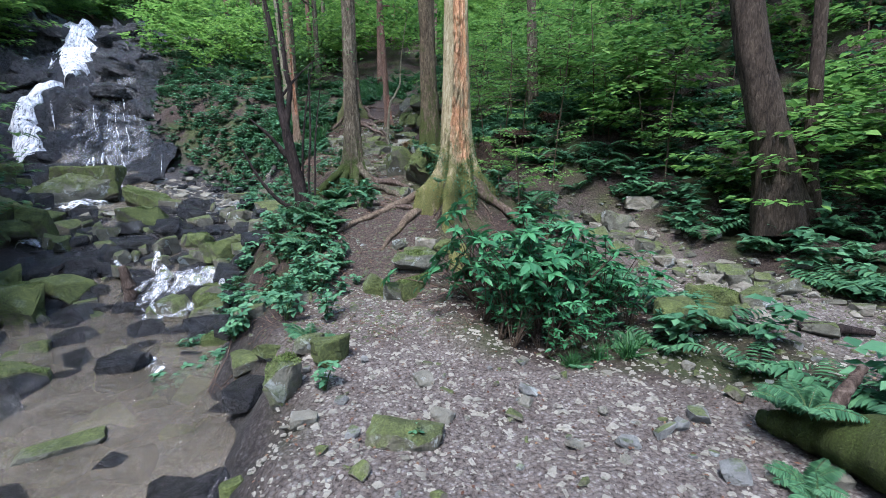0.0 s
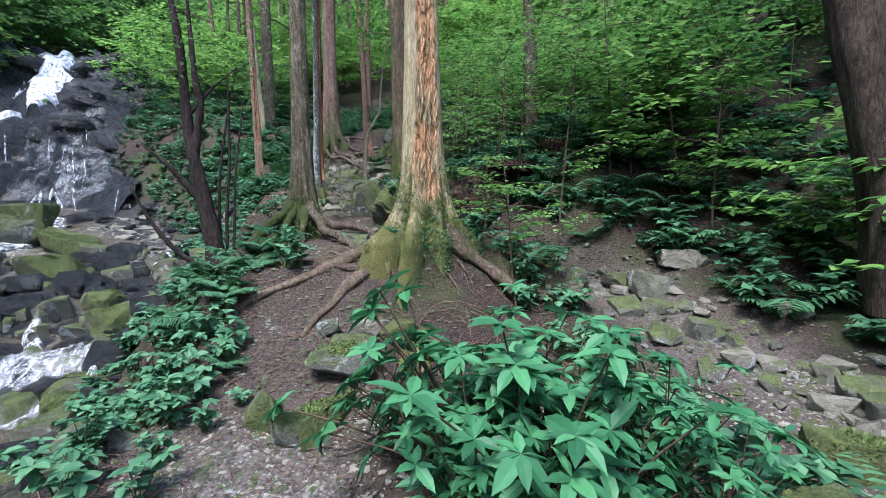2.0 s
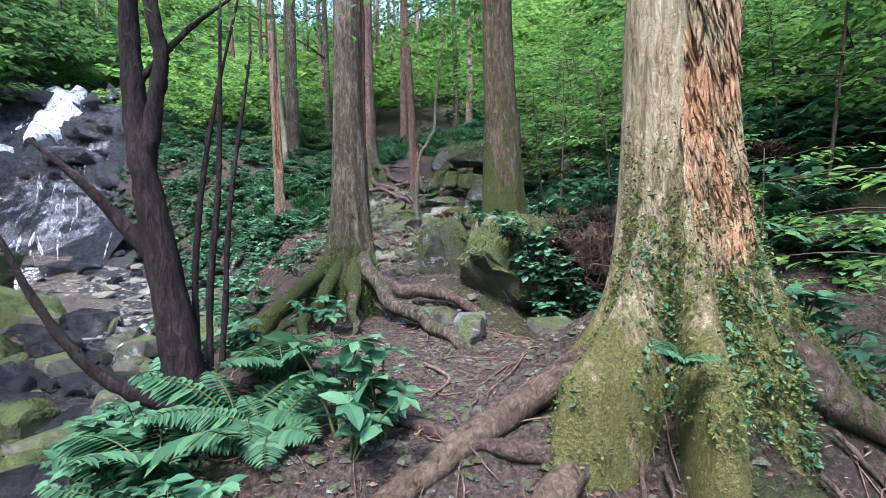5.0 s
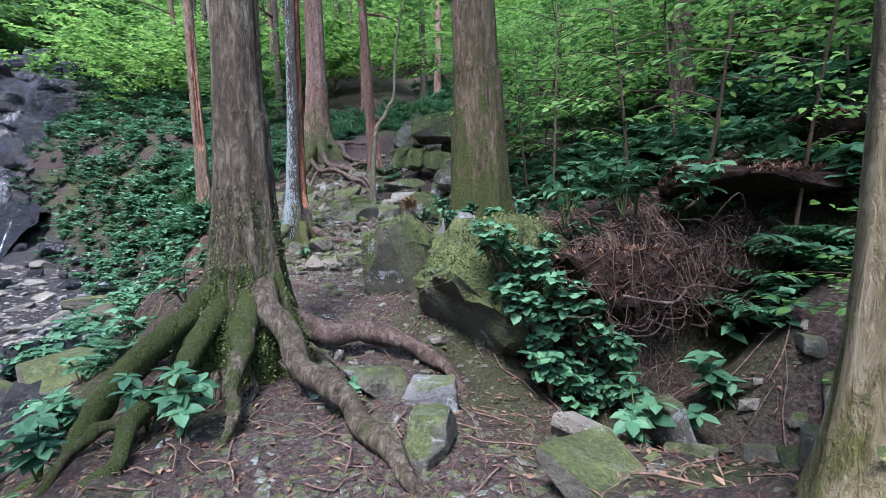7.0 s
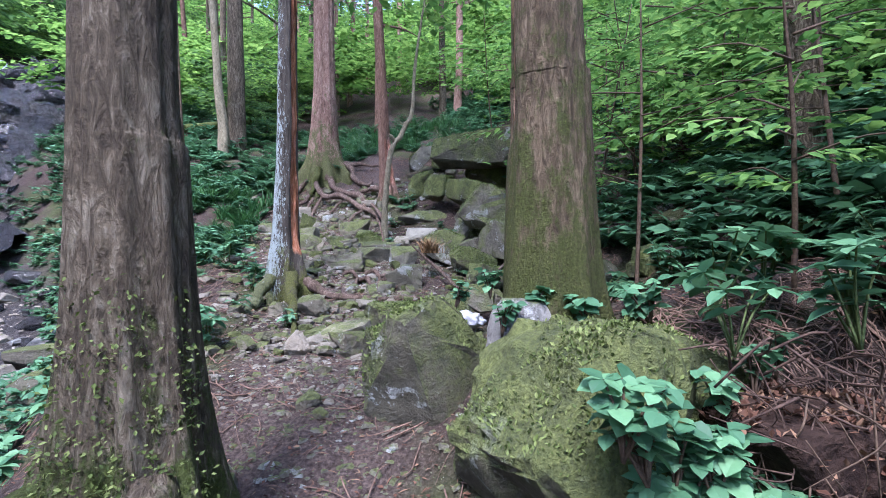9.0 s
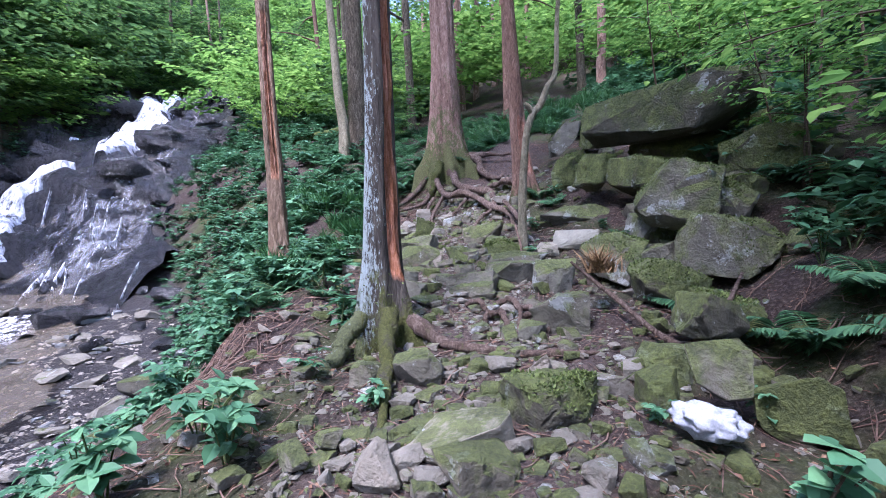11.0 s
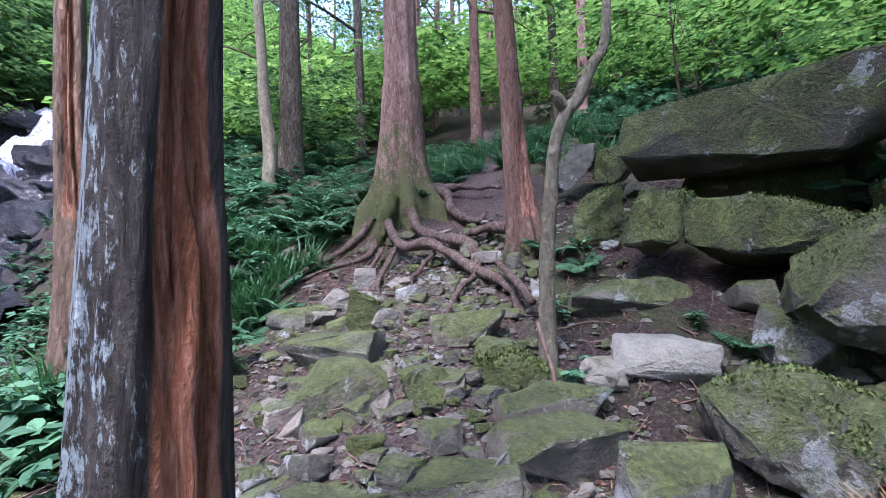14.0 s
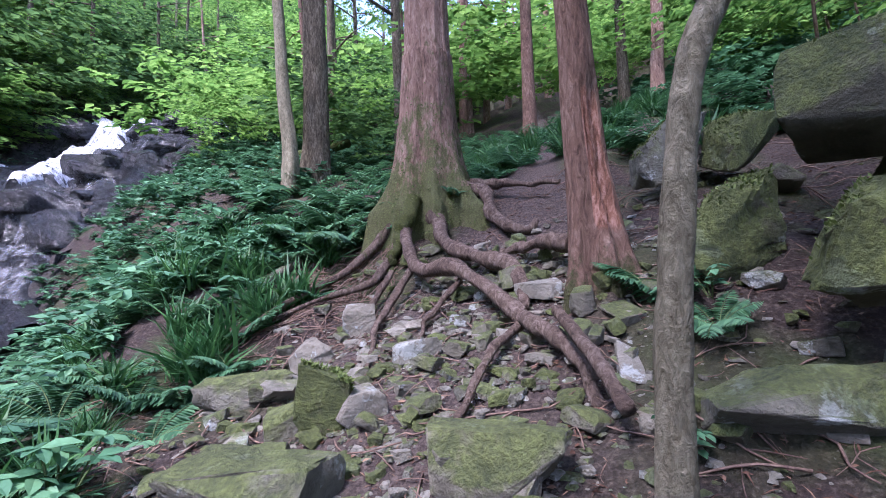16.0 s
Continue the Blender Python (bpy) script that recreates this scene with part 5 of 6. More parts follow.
    stone(x, y, foot, size, turn, mat, label, 100 + k, "boulder" if max(size) > 0.45 else "stone", tilt, 2 if max(size) > 0.4 else 1, 24 if "round" in label else 13)

# The overhanging lip of earth above the hollow.
for k, (x, y, z, size) in enumerate([(2.15, 12.05, 1.5, (1.0, 1.0, 0.55)), (2.8, 12.0, 1.5, (1.3, 1.2, 0.55)), (3.6, 12.1, 1.5, (1.5, 1.2, 0.55)), (4.4, 12.3, 1.55, (1.4, 1.2, 0.55))]):
    tagged(stone(x, y, z, size, 40 * k, DARK_EARTH, "overhanging lump of dark earth matted with roots", 77 + k, "bank_overhang", (0, 0), 3, 26), category="earth bank")
for ob in [o for o in scene.objects if o.name.startswith("bank_overhang")]:
    vs, fs = fuzz(ob.data, 1800, 0.05, 4, LITTER, -0.6)
    tagged(part("root_mat", mesh("root_mat", vs, fs, LITTER, False), ob, "matted dead roots and needles"), kind="stuff")
for k, (x, y, s) in enumerate([(-1.25, 3.0, 0.3), (-1.2, 3.4, 0.2), (-1.45, 4.8, 0.42), (-1.6, 5.3, 0.36), (-1.3, 5.1, 0.3), (-1.9, 5.9, 0.4), (-1.6, 5.9, 0.3), (-1.2, 2.4, 0.26), (-2.2, 6.3, 0.36), (-1.35, 2.0, 0.3), (-2.6, 7.4, 0.6), (-2.9, 8.0, 0.7), (-3.1, 8.6, 0.8), (-3.3, 9.3, 0.9), (-1.05, 2.8, 0.16), (-0.8, 4.9, 0.36)]):
    stone(x, y, None, (s, s * 0.8, s * 0.7), 37 * k, (ROCK, MOSSY_ROCK, WET_ROCK)[k % 3], "dark mossy stone along the edge of the pool", 500 + k, "stone", (0, 0), 1, 11, 0.3)

# Wet stones of the stream and of the fall, and loose stones along the path.
def heap(count, group, label, mats, place, sizes, seed, kinds=7, flat=0.6, stuff=False):
    """Stones of a few shapes, each a thing of its own; stuff: past counting, joined in one."""
    r = np.random.default_rng(seed)
    if stuff:
        for m, mat in enumerate(dict.fromkeys(mats)):
            shapes = []
            for k in range(kinds):
                me = stone_mesh("stone", seed * 31 + k + 7 * m, (1, r.uniform(0.6, 0.95), r.uniform(0.4, 0.9) * flat / 0.6), mat, 11)
                shapes.append((np.array([q.co[:] for q in me.vertices]), [tuple(q.vertices) for q in me.polygons]))
                bpy.data.meshes.remove(me)
            pieces = []
            for k in range(round(count * mats.count(mat) / len(mats))):
                x, y = place(r)
                s = sizes[0] * (sizes[1] / sizes[0]) ** (r.uniform(0, 1) ** 1.8)
                q = np.array(pose(x, y, gz(x, y) - 0.12 * s, r.normal(0, 10), r.normal(0, 10), r.uniform(0, 360)))
                v, f = shapes[k % kinds]
                pieces.append((s * v @ q[:3, :3].T + q[:3, 3], f))
            tagged(new(stuff, mesh(stuff, *joined(pieces), mat, False)), label, "stones", kind="stuff")
        return
    shapes = [stone_mesh("stone", seed * 31 + k, (1, r.uniform(0.6, 0.95), r.uniform(0.4, 0.9) * flat / 0.6), mats[k % len(mats)], 12, 1) for k in range(kinds)]
    for k in range(count):
        x, y = place(r)
        s = sizes[0] * (sizes[1] / sizes[0]) ** (r.uniform(0, 1) ** 1.8)
        ob = new("stone", shapes[k % kinds])
        ob.matrix_basis = pose(x, y, gz(x, y) - 0.12 * s, r.normal(0, 9), r.normal(0, 9), r.uniform(0, 360)) @ Matrix.Diagonal((s, s, s, 1))
        tagged(ob, label, "stone", group)


def in_stream(r, y0, y1, edge=0.6):
    y = r.uniform(y0, y1)
    return r.uniform(float(bed_left(y)) + 0.1, float(bed_right(y)) + edge), y


heap(520, "", "wet dark angular stones of the stream", [WET_ROCK, WET_ROCK, ROCK], lambda r: in_stream(r, 8.9, 15.8, 1.0), (0.16, 0.75), 3, stuff="stream_stones")
heap(110, "", "dark mossy rocks along the far bank of the stream", [MOSSY_ROCK, WET_ROCK, MOSSY_ROCK], lambda r: ((y := r.uniform(5.5, 23), float(bed_left(y)) + r.normal(-0.3, 0.8))[::-1]), (0.35, 1.5), 17, 9, 0.7, stuff="bank_rocks")
heap(110, "", "wet dark stones of the pool", [WET_ROCK, ROCK], lambda r: in_stream(r, 3.6, 8.8, 0.5), (0.25, 0.7), 15, stuff="pool_stones")
heap(420, "", "flat pale stones of the stream gravel", [PALE_ROCK, PALE_ROCK, BLUE_ROCK], lambda r: in_stream(r, 15, 22.5), (0.1, 0.55), 4, 6, 0.35, stuff="bed_stones")
heap(60, "", "wet black blocks at the foot of the fall", [WET_ROCK], lambda r: in_stream(r, 19.5, 24.5, 1.0), (0.25, 1.0), 5, 7, 0.45, stuff="fall_stones")


def on_path(r, y0, y1, wide=1.5):
    y = r.uniform(y0, y1)
    return float(line(y, [0, 5, 8.5, 11, 14, 17, 19, 22], [1.2, -0.2, 0.1, 0.1, -0.1, -0.2, -0.6, 0.2])) + r.normal(0, 0.5) * wide, y


heap(190, "loose stones on the path", "angular grey-brown stone on the trodden path", [ROCK, PALE_ROCK, ROCK, MOSSY_ROCK, PALE_ROCK], lambda r: on_path(r, 15.3, 20.5), (0.08, 0.32), 6, 10, 0.5)
heap(1800, "", "flat angular rubble trodden into the path", [ROCK, PALE_ROCK, ROCK, MOSSY_ROCK], lambda r: on_path(r, 14.2, 21.5, 2.0), (0.04, 0.2), 18, 9, 0.45, stuff="path_rubble")
heap(40, "loose stones low on the path", "small grey stone on the trodden path", [ROCK, PALE_ROCK], lambda r: on_path(r, 11.5, 15.3, 1.0), (0.05, 0.22), 7, 6, 0.5)
heap(70, "rubble on the slope", "mossy angular stone on the rubble slope", [MOSSY_ROCK, ROCK, LICHEN_ROCK], lambda r: (r.uniform(1.7, 4.4), r.uniform(14.2, 22.5)), (0.2, 0.6), 8, 9)
heap(260, "", "grey stones of the dry side gully", [ROCK, PALE_ROCK, ROCK], lambda r: ((y := r.uniform(4, 11), float(gully(y)) + r.normal(0, 0.7))[::-1]), (0.08, 0.42), 9, 7, 0.5, stuff="gully_stones")
heap(160, "", "small worn stones in the gravel", [PALE_ROCK, ROCK, BLUE_ROCK], lambda r: (r.uniform(-0.9, 4.5), r.uniform(0.8, 5.0)), (0.05, 0.2), 10, 7, 0.45, stuff="path_stones")


def strewn(name, count, label, mat, place, size, seed, kind="stuff"):
    """Chips of stone past counting, in one."""
    r = np.random.default_rng(seed)
    xy = np.array([place(r) for _ in range(count)])
    z = ground_z(xy[:, 0], xy[:, 1])
    s = size[0] * (size[1] / size[0]) ** (r.uniform(0, 1, count) ** 2)
    cube = np.array([(-1, -0.8, 0), (1, -0.7, 0), (0.8, 0.9, 0), (-0.9, 0.7, 0), (-0.6, -0.5, 0.7), (0.6, -0.4, 0.8), (0.5, 0.5, 0.6), (-0.5, 0.4, 0.75)]) * 0.5
    a = r.uniform(0, 6.3, count)
    warp = cube[None] * r.uniform(0.7, 1.3, (count, 8, 3)) * np.stack([np.ones(count), r.uniform(0.5, 1, count), r.uniform(0.3, 0.8, count)], -1)[:, None]
    rot = np.stack([np.cos(a)[:, None] * warp[..., 0] - np.sin(a)[:, None] * warp[..., 1], np.sin(a)[:, None] * warp[..., 0] + np.cos(a)[:, None] * warp[..., 1], warp[..., 2]], -1)
    v = rot * s[:, None, None] + np.column_stack([xy, z - 0.1 * s])[:, None]
    f = [(4, 5, 6, 7), (0, 1, 5, 4), (1, 2, 6, 5), (2, 3, 7, 6), (3, 0, 4, 7)]
    tagged(new(name, mesh(name, v.reshape(-1, 3), [tuple(i + 8 * k for i in q) for k in range(count) for q in f], mat, False)), label, "gravel", kind=kind)


strewn("gravel", 17000, "pale broken gravel on the lower path", GRAVEL, lambda r: (r.uniform(-1.0, 6.0), r.uniform(-0.3, 6.8)), (0.016, 0.085), 11)
strewn("gully_gravel", 3500, "grey broken gravel of the side gully", ROCK, lambda r: ((y := r.uniform(3, 11), float(gully(y)) + r.normal(0, 0.8))[::-1]), (0.02, 0.12), 12)
strewn("path_chips", 16000, "brown-grey stone chips on the path", ROCK, lambda r: on_path(r, 5, 21, 1.5), (0.014, 0.1), 13)
strewn("pale_chips", 4000, "pale flat stone chips on the climb", PALE_ROCK, lambda r: on_path(r, 13.5, 21, 1.6), (0.02, 0.1), 19)
strewn("pale_gravel", 7000, "pale gravel of the stream bed", GRAVEL, lambda r: in_stream(r, 15, 22), (0.03, 0.14), 16)
strewn("stream_gravel", 6000, "wet gravel of the stream bed", WET_ROCK, lambda r: in_stream(r, 8.8, 16), (0.04, 0.2), 14)

# The fall itself, in its leaps, and the little cascades below.
def stream_base(x, y):
    return ground_z(x, y) + 0.12


def sill(x, y):
    """The rounded sill of rock that the lowest cascade spills over."""
    return -1.0 + 0.62 * smooth(8.75, 9.85, y + 0.35 * fbm(x * 2.3, y * 0.5, 4, 2)) + 0.12 * fbm(x * 3, y * 3, 6, 2)


for places, wide, level, lift, seed, mat, name, label in [
        ([(-21.3, 39.4), (-20.6, 37.8), (-19.8, 35.9)], [1.5, 2.0, 2.2], rock_base, 0.35, 1, TORRENT, "waterfall", "white water leaping over the topmost ledge"),
        ([(-19.9, 36.2), (-19.2, 34.6), (-18.5, 33.0), (-17.5, 30.9), (-16.8, 29.3)], [1.6, 2.3, 2.0, 1.2, 0.6], rock_base, 0.35, 2, TORRENT, "waterfall", "broad white fall over the upper rocks"),
        ([(-16.3, 27.7), (-17.0, 26.9), (-17.25, 26.1), (-16.9, 25.3), (-16.1, 24.4), (-15.4, 23.6)], [0.4, 0.7, 0.9, 1.1, 1.2, 1.3], rock_base, 0.4, 3, TORRENT, "waterfall", "white chute down the side of the face"),
        ([(-14.6, 27.6), (-14.3, 26.4), (-13.6, 25.0), (-12.8, 23.4)], [1.6, 2.4, 2.6, 2.6], rock_base, 0.07, 5, FILM, "waterfall", "thin rippling film of water over the dark rock"),
        ([(-12.6, 27.2), (-12.3, 26.0), (-11.9, 24.6), (-11.2, 23.2)], [1.0, 1.6, 1.8, 1.8], rock_base, 0.07, 25, FILM, "waterfall", "thin rippling film of water over the dark rock"),
        ([(-15.2, 33.0), (-14.9, 31.5), (-14.4, 30.0), (-14.0, 28.4)], [0.8, 1.2, 1.2, 1.0], rock_base, 0.07, 26, FILM, "waterfall", "thin rippling film of water over the dark rock"),
        ([(-4.0, 10.35), (-3.95, 9.8), (-3.85, 9.3), (-3.75, 8.75)], [0.9, 1.3, 1.4, 1.3], sill, 0.06, 6, VEIL, "cascade", "white veil of the cascade into the pool"),
        ([(-4.4, 10.1), (-4.4, 9.7), (-4.3, 9.2), (-4.2, 8.6)], [0.2, 0.26, 0.34, 0.4], sill, 0.1, 22, VEIL, "cascade", "main white strand of the cascade"),
        ([(-3.3, 10.0), (-3.2, 9.6), (-3.15, 9.2), (-3.1, 8.8)], [0.12, 0.16, 0.2, 0.2], sill, 0.08, 21, TORRENT, "cascade", "thin white strand of the cascade"),
        ([(-6.0, 11.2), (-5.5, 10.7), (-5.0, 10.4), (-4.5, 10.1)], [0.15, 0.2, 0.24, 0.26], stream_base, 0.1, 7, VEIL, "cascade", "white water running between stones"),
        ([(-5.3, 11.7), (-5.1, 11.2), (-4.8, 10.8), (-4.6, 10.2)], [0.15, 0.25, 0.3, 0.35], stream_base, 0.12, 8, FOAM, "cascade", "thin white water running between stones"),
        ([(-9.6, 14.8), (-9.2, 13.8), (-8.7, 12.8), (-8.3, 12.0)], [0.3, 0.5, 0.6, 0.4], stream_base, 0.14, 9, VEIL, "cascade", "white water at the far side of the stream"),
        ([(-4.5, 15.0), (-4.35, 14.5), (-4.3, 14.0)], [0.2, 0.3, 0.3], stream_base, 0.14, 10, FOAM, "cascade", "thin white water running between stones"),
        ([(-11.5, 21.5), (-10.6, 19.6), (-9.9, 17.6), (-9.6, 15.6)], [1.4, 1.0, 0.8, 0.6], stream_base, 0.1, 12, FOAM, "cascade", "white water running down from the fall"),
        ([(-3.6, 7.0), (-3.2, 6.6), (-2.9, 6.2)], [0.15, 0.25, 0.15], lambda x, y: 0 * x - 0.98, 0.04, 11, FOAM, "cascade", "ripples of white water at the pool step")]:
    vs, fs = fall_sheet(places, wide, level, lift, seed)
    tagged(new(name, mesh(name, vs, fs, mat)), label, name, kind="structure")
# Thin streaks of white water over the dark face.
r = np.random.default_rng(91)
for k in range(30):
    y = r.uniform(22.5, 35)
    x = r.uniform(float(bed_left(y)) + 0.6, float(bed_right(y)) - 0.3)
    n = r.uniform(0.5, 2.6)
    w = r.uniform(0.05, 0.16)
    vs, fs = fall_sheet([(x, y), (x + 0.25 * n + r.normal(0, 0.2), y - 0.5 * n), (x + 0.5 * n, y - n)], [0.4 * w, w, 0.5 * w], rock_base, 0.13, 200 + k, 30, 6)
    tagged(new("waterfall", mesh("waterfall", vs, fs, FOAM)), "thin white streak of water over the dark rock", "waterfall", kind="structure")

# Wet blocks bedded in the face of the fall, and the sill of the lowest cascade.
r = np.random.default_rng(93)
for k in range(90):
    y = r.uniform(26.5, 39)
    x = r.uniform(float(bed_left(y)) + 0.2, float(bed_right(y)) + 0.6)
    n = r.uniform(0.5, 1.0) ** 2 * 1.9
    if min((x - a) ** 2 + (y - b) ** 2 for a, b in [(-21, 38.6), (-20.2, 37), (-19.4, 35), (-18.6, 33.2), (-17.6, 31), (-16.8, 29.4), (-16.8, 27.2), (-17.2, 26.2), (-16.6, 25), (-15.6, 24)]) < (0.9 + 0.6 * n) ** 2:
        continue
    ob = new("boulder", stone_mesh("boulder", 1300 + k, (n * 1.3, n, n * r.uniform(0.45, 0.8)), WET_ROCK, 12, 1))
    ob.matrix_basis = pose(x, y, float(rock_base(x, y)) - 0.22 * n, r.normal(0, 9), r.normal(0, 9), r.uniform(0, 360))
    tagged(ob, "glossy wet black block in the waterfall", "boulder", "blocks of the waterfall")
ob = new("boulder", stone_mesh("boulder", 1401, (1.9, 1.1, 0.72), WET_ROCK, 12, 2))
ob.matrix_basis = pose(-3.85, 9.75, -1.2, 0, 0, 8)
tagged(ob, "smooth wet rock sill under the lowest cascade", "boulder")

# Plants: a few shapes of each kind, set out over the place.
def frond(length, pairs, seed, bend=0.9):
    """A fern frond from the origin along +x, arching; pinnae in pairs."""
    r = np.random.default_rng(seed)
    s = np.linspace(0.12, 1, pairs)
    ang = 1.05 - bend * 1.25 * s
    steps = np.cumsum(np.column_stack([np.cos(ang), np.zeros(pairs), np.sin(ang)]) * length / pairs, axis=0)
    size = length * 0.3 * np.sin(np.pi * (0.12 + 0.88 * s) ** 0.8) ** 0.7 + 0.012
    at = np.repeat(steps, 2, axis=0)
    yaw = np.tile([1.15, -1.15], pairs) + r.normal(0, 0.06, 2 * pairs)
    lv = leaves(at, yaw, np.repeat(-0.25 + 0.2 * np.sin(ang), 2) + r.normal(0, 0.06, 2 * pairs), np.repeat(size, 2), 0.42, None)
    stem = tube([(0, 0, 0), steps[pairs // 3], steps[2 * pairs // 3], steps[-1]], [0.006, 0.005, 0.003, 0.001], 4, 10, 0)
    return lv, stem


def turned(piece, rz, tilt=0.0, at=(0, 0, 0)):
    v, f = piece
    m = np.array(Matrix.Rotation(rz, 3, "Z") @ Matrix.Rotation(tilt, 3, "Y"))
    return v @ m.T + np.asarray(at), f


def fern_shape(seed, fronds=8, length=0.6, pairs=20):
    r = np.random.default_rng(seed)
    green, stems = [], []
    for k in range(fronds):
        lv, st = frond(length * r.uniform(0.7, 1.1), pairs, seed * 10 + k, r.uniform(0.8, 1.1))
        rz = 2 * np.pi * k / fronds + r.normal(0, 0.25)
        green.append(turned(lv, rz))
        stems.append(turned(st, rz))
    return joined(green), joined(stems)


def herb_shape(seed, stems=5, tall=0.3, leaf=0.1, per=7, whorl=True, wide=0.8, simple=False):
    """A low plant: stems with leaves in loose whorls and a flat top."""
    r = np.random.default_rng(seed)
    green, sticks = [], []
    for k in range(stems):
        a, lean = r.uniform(0, 6.3), r.uniform(0.1, 0.6)
        h = tall * r.uniform(0.6, 1.15)
        tip = np.array([lean * h * np.cos(a), lean * h * np.sin(a), h])
        sticks.append(tube([(0, 0, -0.03), tip * (0.5, 0.5, 0.6), tip], [0.006, 0.005, 0.003], 4, 6, 0))
        n = per
        at = np.vstack([np.repeat(tip[None], n, 0), tip[None] * r.uniform(0.45, 0.8, (n // 2, 1))])
        m = len(at)
        yaw = np.concatenate([2 * np.pi * np.arange(n) / n + r.uniform(0, 6), r.uniform(0, 6.3, n // 2)])
        green.append(leaves(at, yaw, r.normal(-0.12, 0.25, m), leaf * r.uniform(0.6, 1.2, m), wide, r.normal(0, 0.25, m), *((BLADE, BLADE_FACES) if simple else (LEAF, LEAF_FACES))))
    return joined(green), joined(sticks)


def spray_shape(seed, tall=1.6, boughs=7, per=34, leaf=0.07, simple=False):
    """A sapling with flat, layered sprays of leaves."""
    r = np.random.default_rng(seed)
    green, sticks = [], [tube([(0, 0, -0.1), (0.05, 0.02, tall * 0.5), (0.15, 0.05, tall)], [0.018, 0.013, 0.005], 5, 10, 0.1)]
    for k in range(boughs):
        h = tall * (0.35 + 0.65 * k / boughs)
        a, reach = r.uniform(0, 6.3), tall * r.uniform(0.3, 0.55)
        tip = np.array([reach * np.cos(a), reach * np.sin(a), h + 0.1])
        root_at = np.array([0.1 * h / tall, 0.03, h])
        sticks.append(tube([root_at, (root_at + tip) / 2 + (0, 0, 0.06), tip], [0.008, 0.005, 0.002], 4, 6, 0))
        s = r.uniform(0.15, 1.05, per)[:, None]
        at = root_at + (tip - root_at) * s + r.normal(size=(per, 3)) * (0.12 * reach, 0.12 * reach, 0.015)
        green.append(leaves(at, a + r.normal(0, 0.9, per), r.normal(-0.15, 0.15, per), leaf * r.uniform(0.7, 1.3, per), 0.8, r.normal(0, 0.2, per), *((BLADE, BLADE_FACES) if simple else (LEAF, LEAF_FACES))))
    return joined(green), joined(sticks)


def tuft_shape(seed, blades=60, tall=0.35):
    r = np.random.default_rng(seed)
    a = r.uniform(0, 6.3, blades)
    at = np.column_stack([r.normal(0, 0.05, (blades, 2)), np.zeros(blades)])
    return leaves(at, a, r.uniform(0.5, 1.4, blades), tall * r.uniform(0.5, 1.2, blades), 0.06, r.normal(0, 0.3, blades), np.array([(-0.5, 0, 0), (0.5, 0, 0), (-0.4, 0.5, 0.08), (0.4, 0.5, 0.08), (0, 1, -0.1)]), [(0, 1, 3, 2), (2, 3, 4)])


def kind_of(name, label, category, shapes, leaf_mat, stem_mat, group, leaf_name="foliage"):
    """One plant of each shape, ready to be copied."""
    made = []
    for green, sticks in shapes:
        ob = thing(name, (0, 0, -30), label, category, group)
        tagged(part(leaf_name, mesh(leaf_name, *green, leaf_mat, False), ob), kind="stuff")
        tagged(part("stalk", mesh("stalk", *sticks, stem_mat), ob), kind="stuff")
        made.append(ob)
    return made


def set_out(made, places, seed, low=0.7, high=1.25, tilt=8):
    """Puts the plants at their places; the first ones are the shapes themselves."""
    r = np.random.default_rng(seed)
    for k, spot in enumerate(places):
        x, y = spot[:2]
        s = spot[2] if len(spot) > 2 else r.uniform(low, high)
        z = spot[3] if len(spot) > 3 else gz(x, y) - 0.02
        m = pose(x, y, z, r.normal(0, tilt), r.normal(0, tilt), r.uniform(0, 360))
        if k < len(made):
            made[k].scale = (s, s, s)
            made[k].matrix_basis = m @ Matrix.Diagonal((s, s, s, 1))
        else:
            c = copy_thing(made[k % len(made)], m)
            c.matrix_basis = m @ Matrix.Diagonal((s, s, s, 1))


def spread(count, seed, where, x0, x1, y0, y1):
    r = np.random.default_rng(seed)
    out = []
    while len(out) < count:
        x, y = r.uniform(x0, x1), r.uniform(y0, y1)
        if where(x, y) > r.uniform(0, 1):
            out.append((x, y))
    return out


def off_path(x, y):
    return float((1 - walked(x, y)) ** 2 * (1 - wetness(x, y)) ** 3)


def open_bank(x, y):
    """The near bank below the fall carries no shrubs."""
    low = float(bed_left(y)) - (1.2 if y > 20 else 0.3)
    return 0.0 if low < x < float(bed_right(y)) + (7.5 if y < 34 else 3.0) and y > 9 else off_path(x, y)


def mass(name, shapes, places, mat, label, seed, low, high, category="undergrowth"):
    """Plants past counting, joined in one."""
    r = np.random.default_rng(seed)
    vs, fs, n = [], [], 0
    arrays = [(np.asarray(v), np.array([f + (f[-1],) * (4 - len(f)) for f in faces])) for v, faces in shapes]
    xy = np.array(places)
    zs = ground_z(xy[:, 0], xy[:, 1])
    for k, (x, y) in enumerate(places):
        v, f = arrays[k % len(arrays)]
        a, s = r.uniform(0, 6.3), r.uniform(low, high)
        c, d = math.cos(a) * s, math.sin(a) * s
        vs.append(np.column_stack([x + c * v[:, 0] - d * v[:, 1], y + d * v[:, 0] + c * v[:, 1], zs[k] - 0.02 + s * v[:, 2]]))
        fs.append(f + n)
        n += len(v)
    f = np.vstack(fs)
    faces = [tuple(q[:3]) if q[2] == q[3] else tuple(q) for q in f.tolist()]
    tagged(new(name, mesh(name, np.vstack(vs), faces, mat, False)), label, category, kind="stuff")


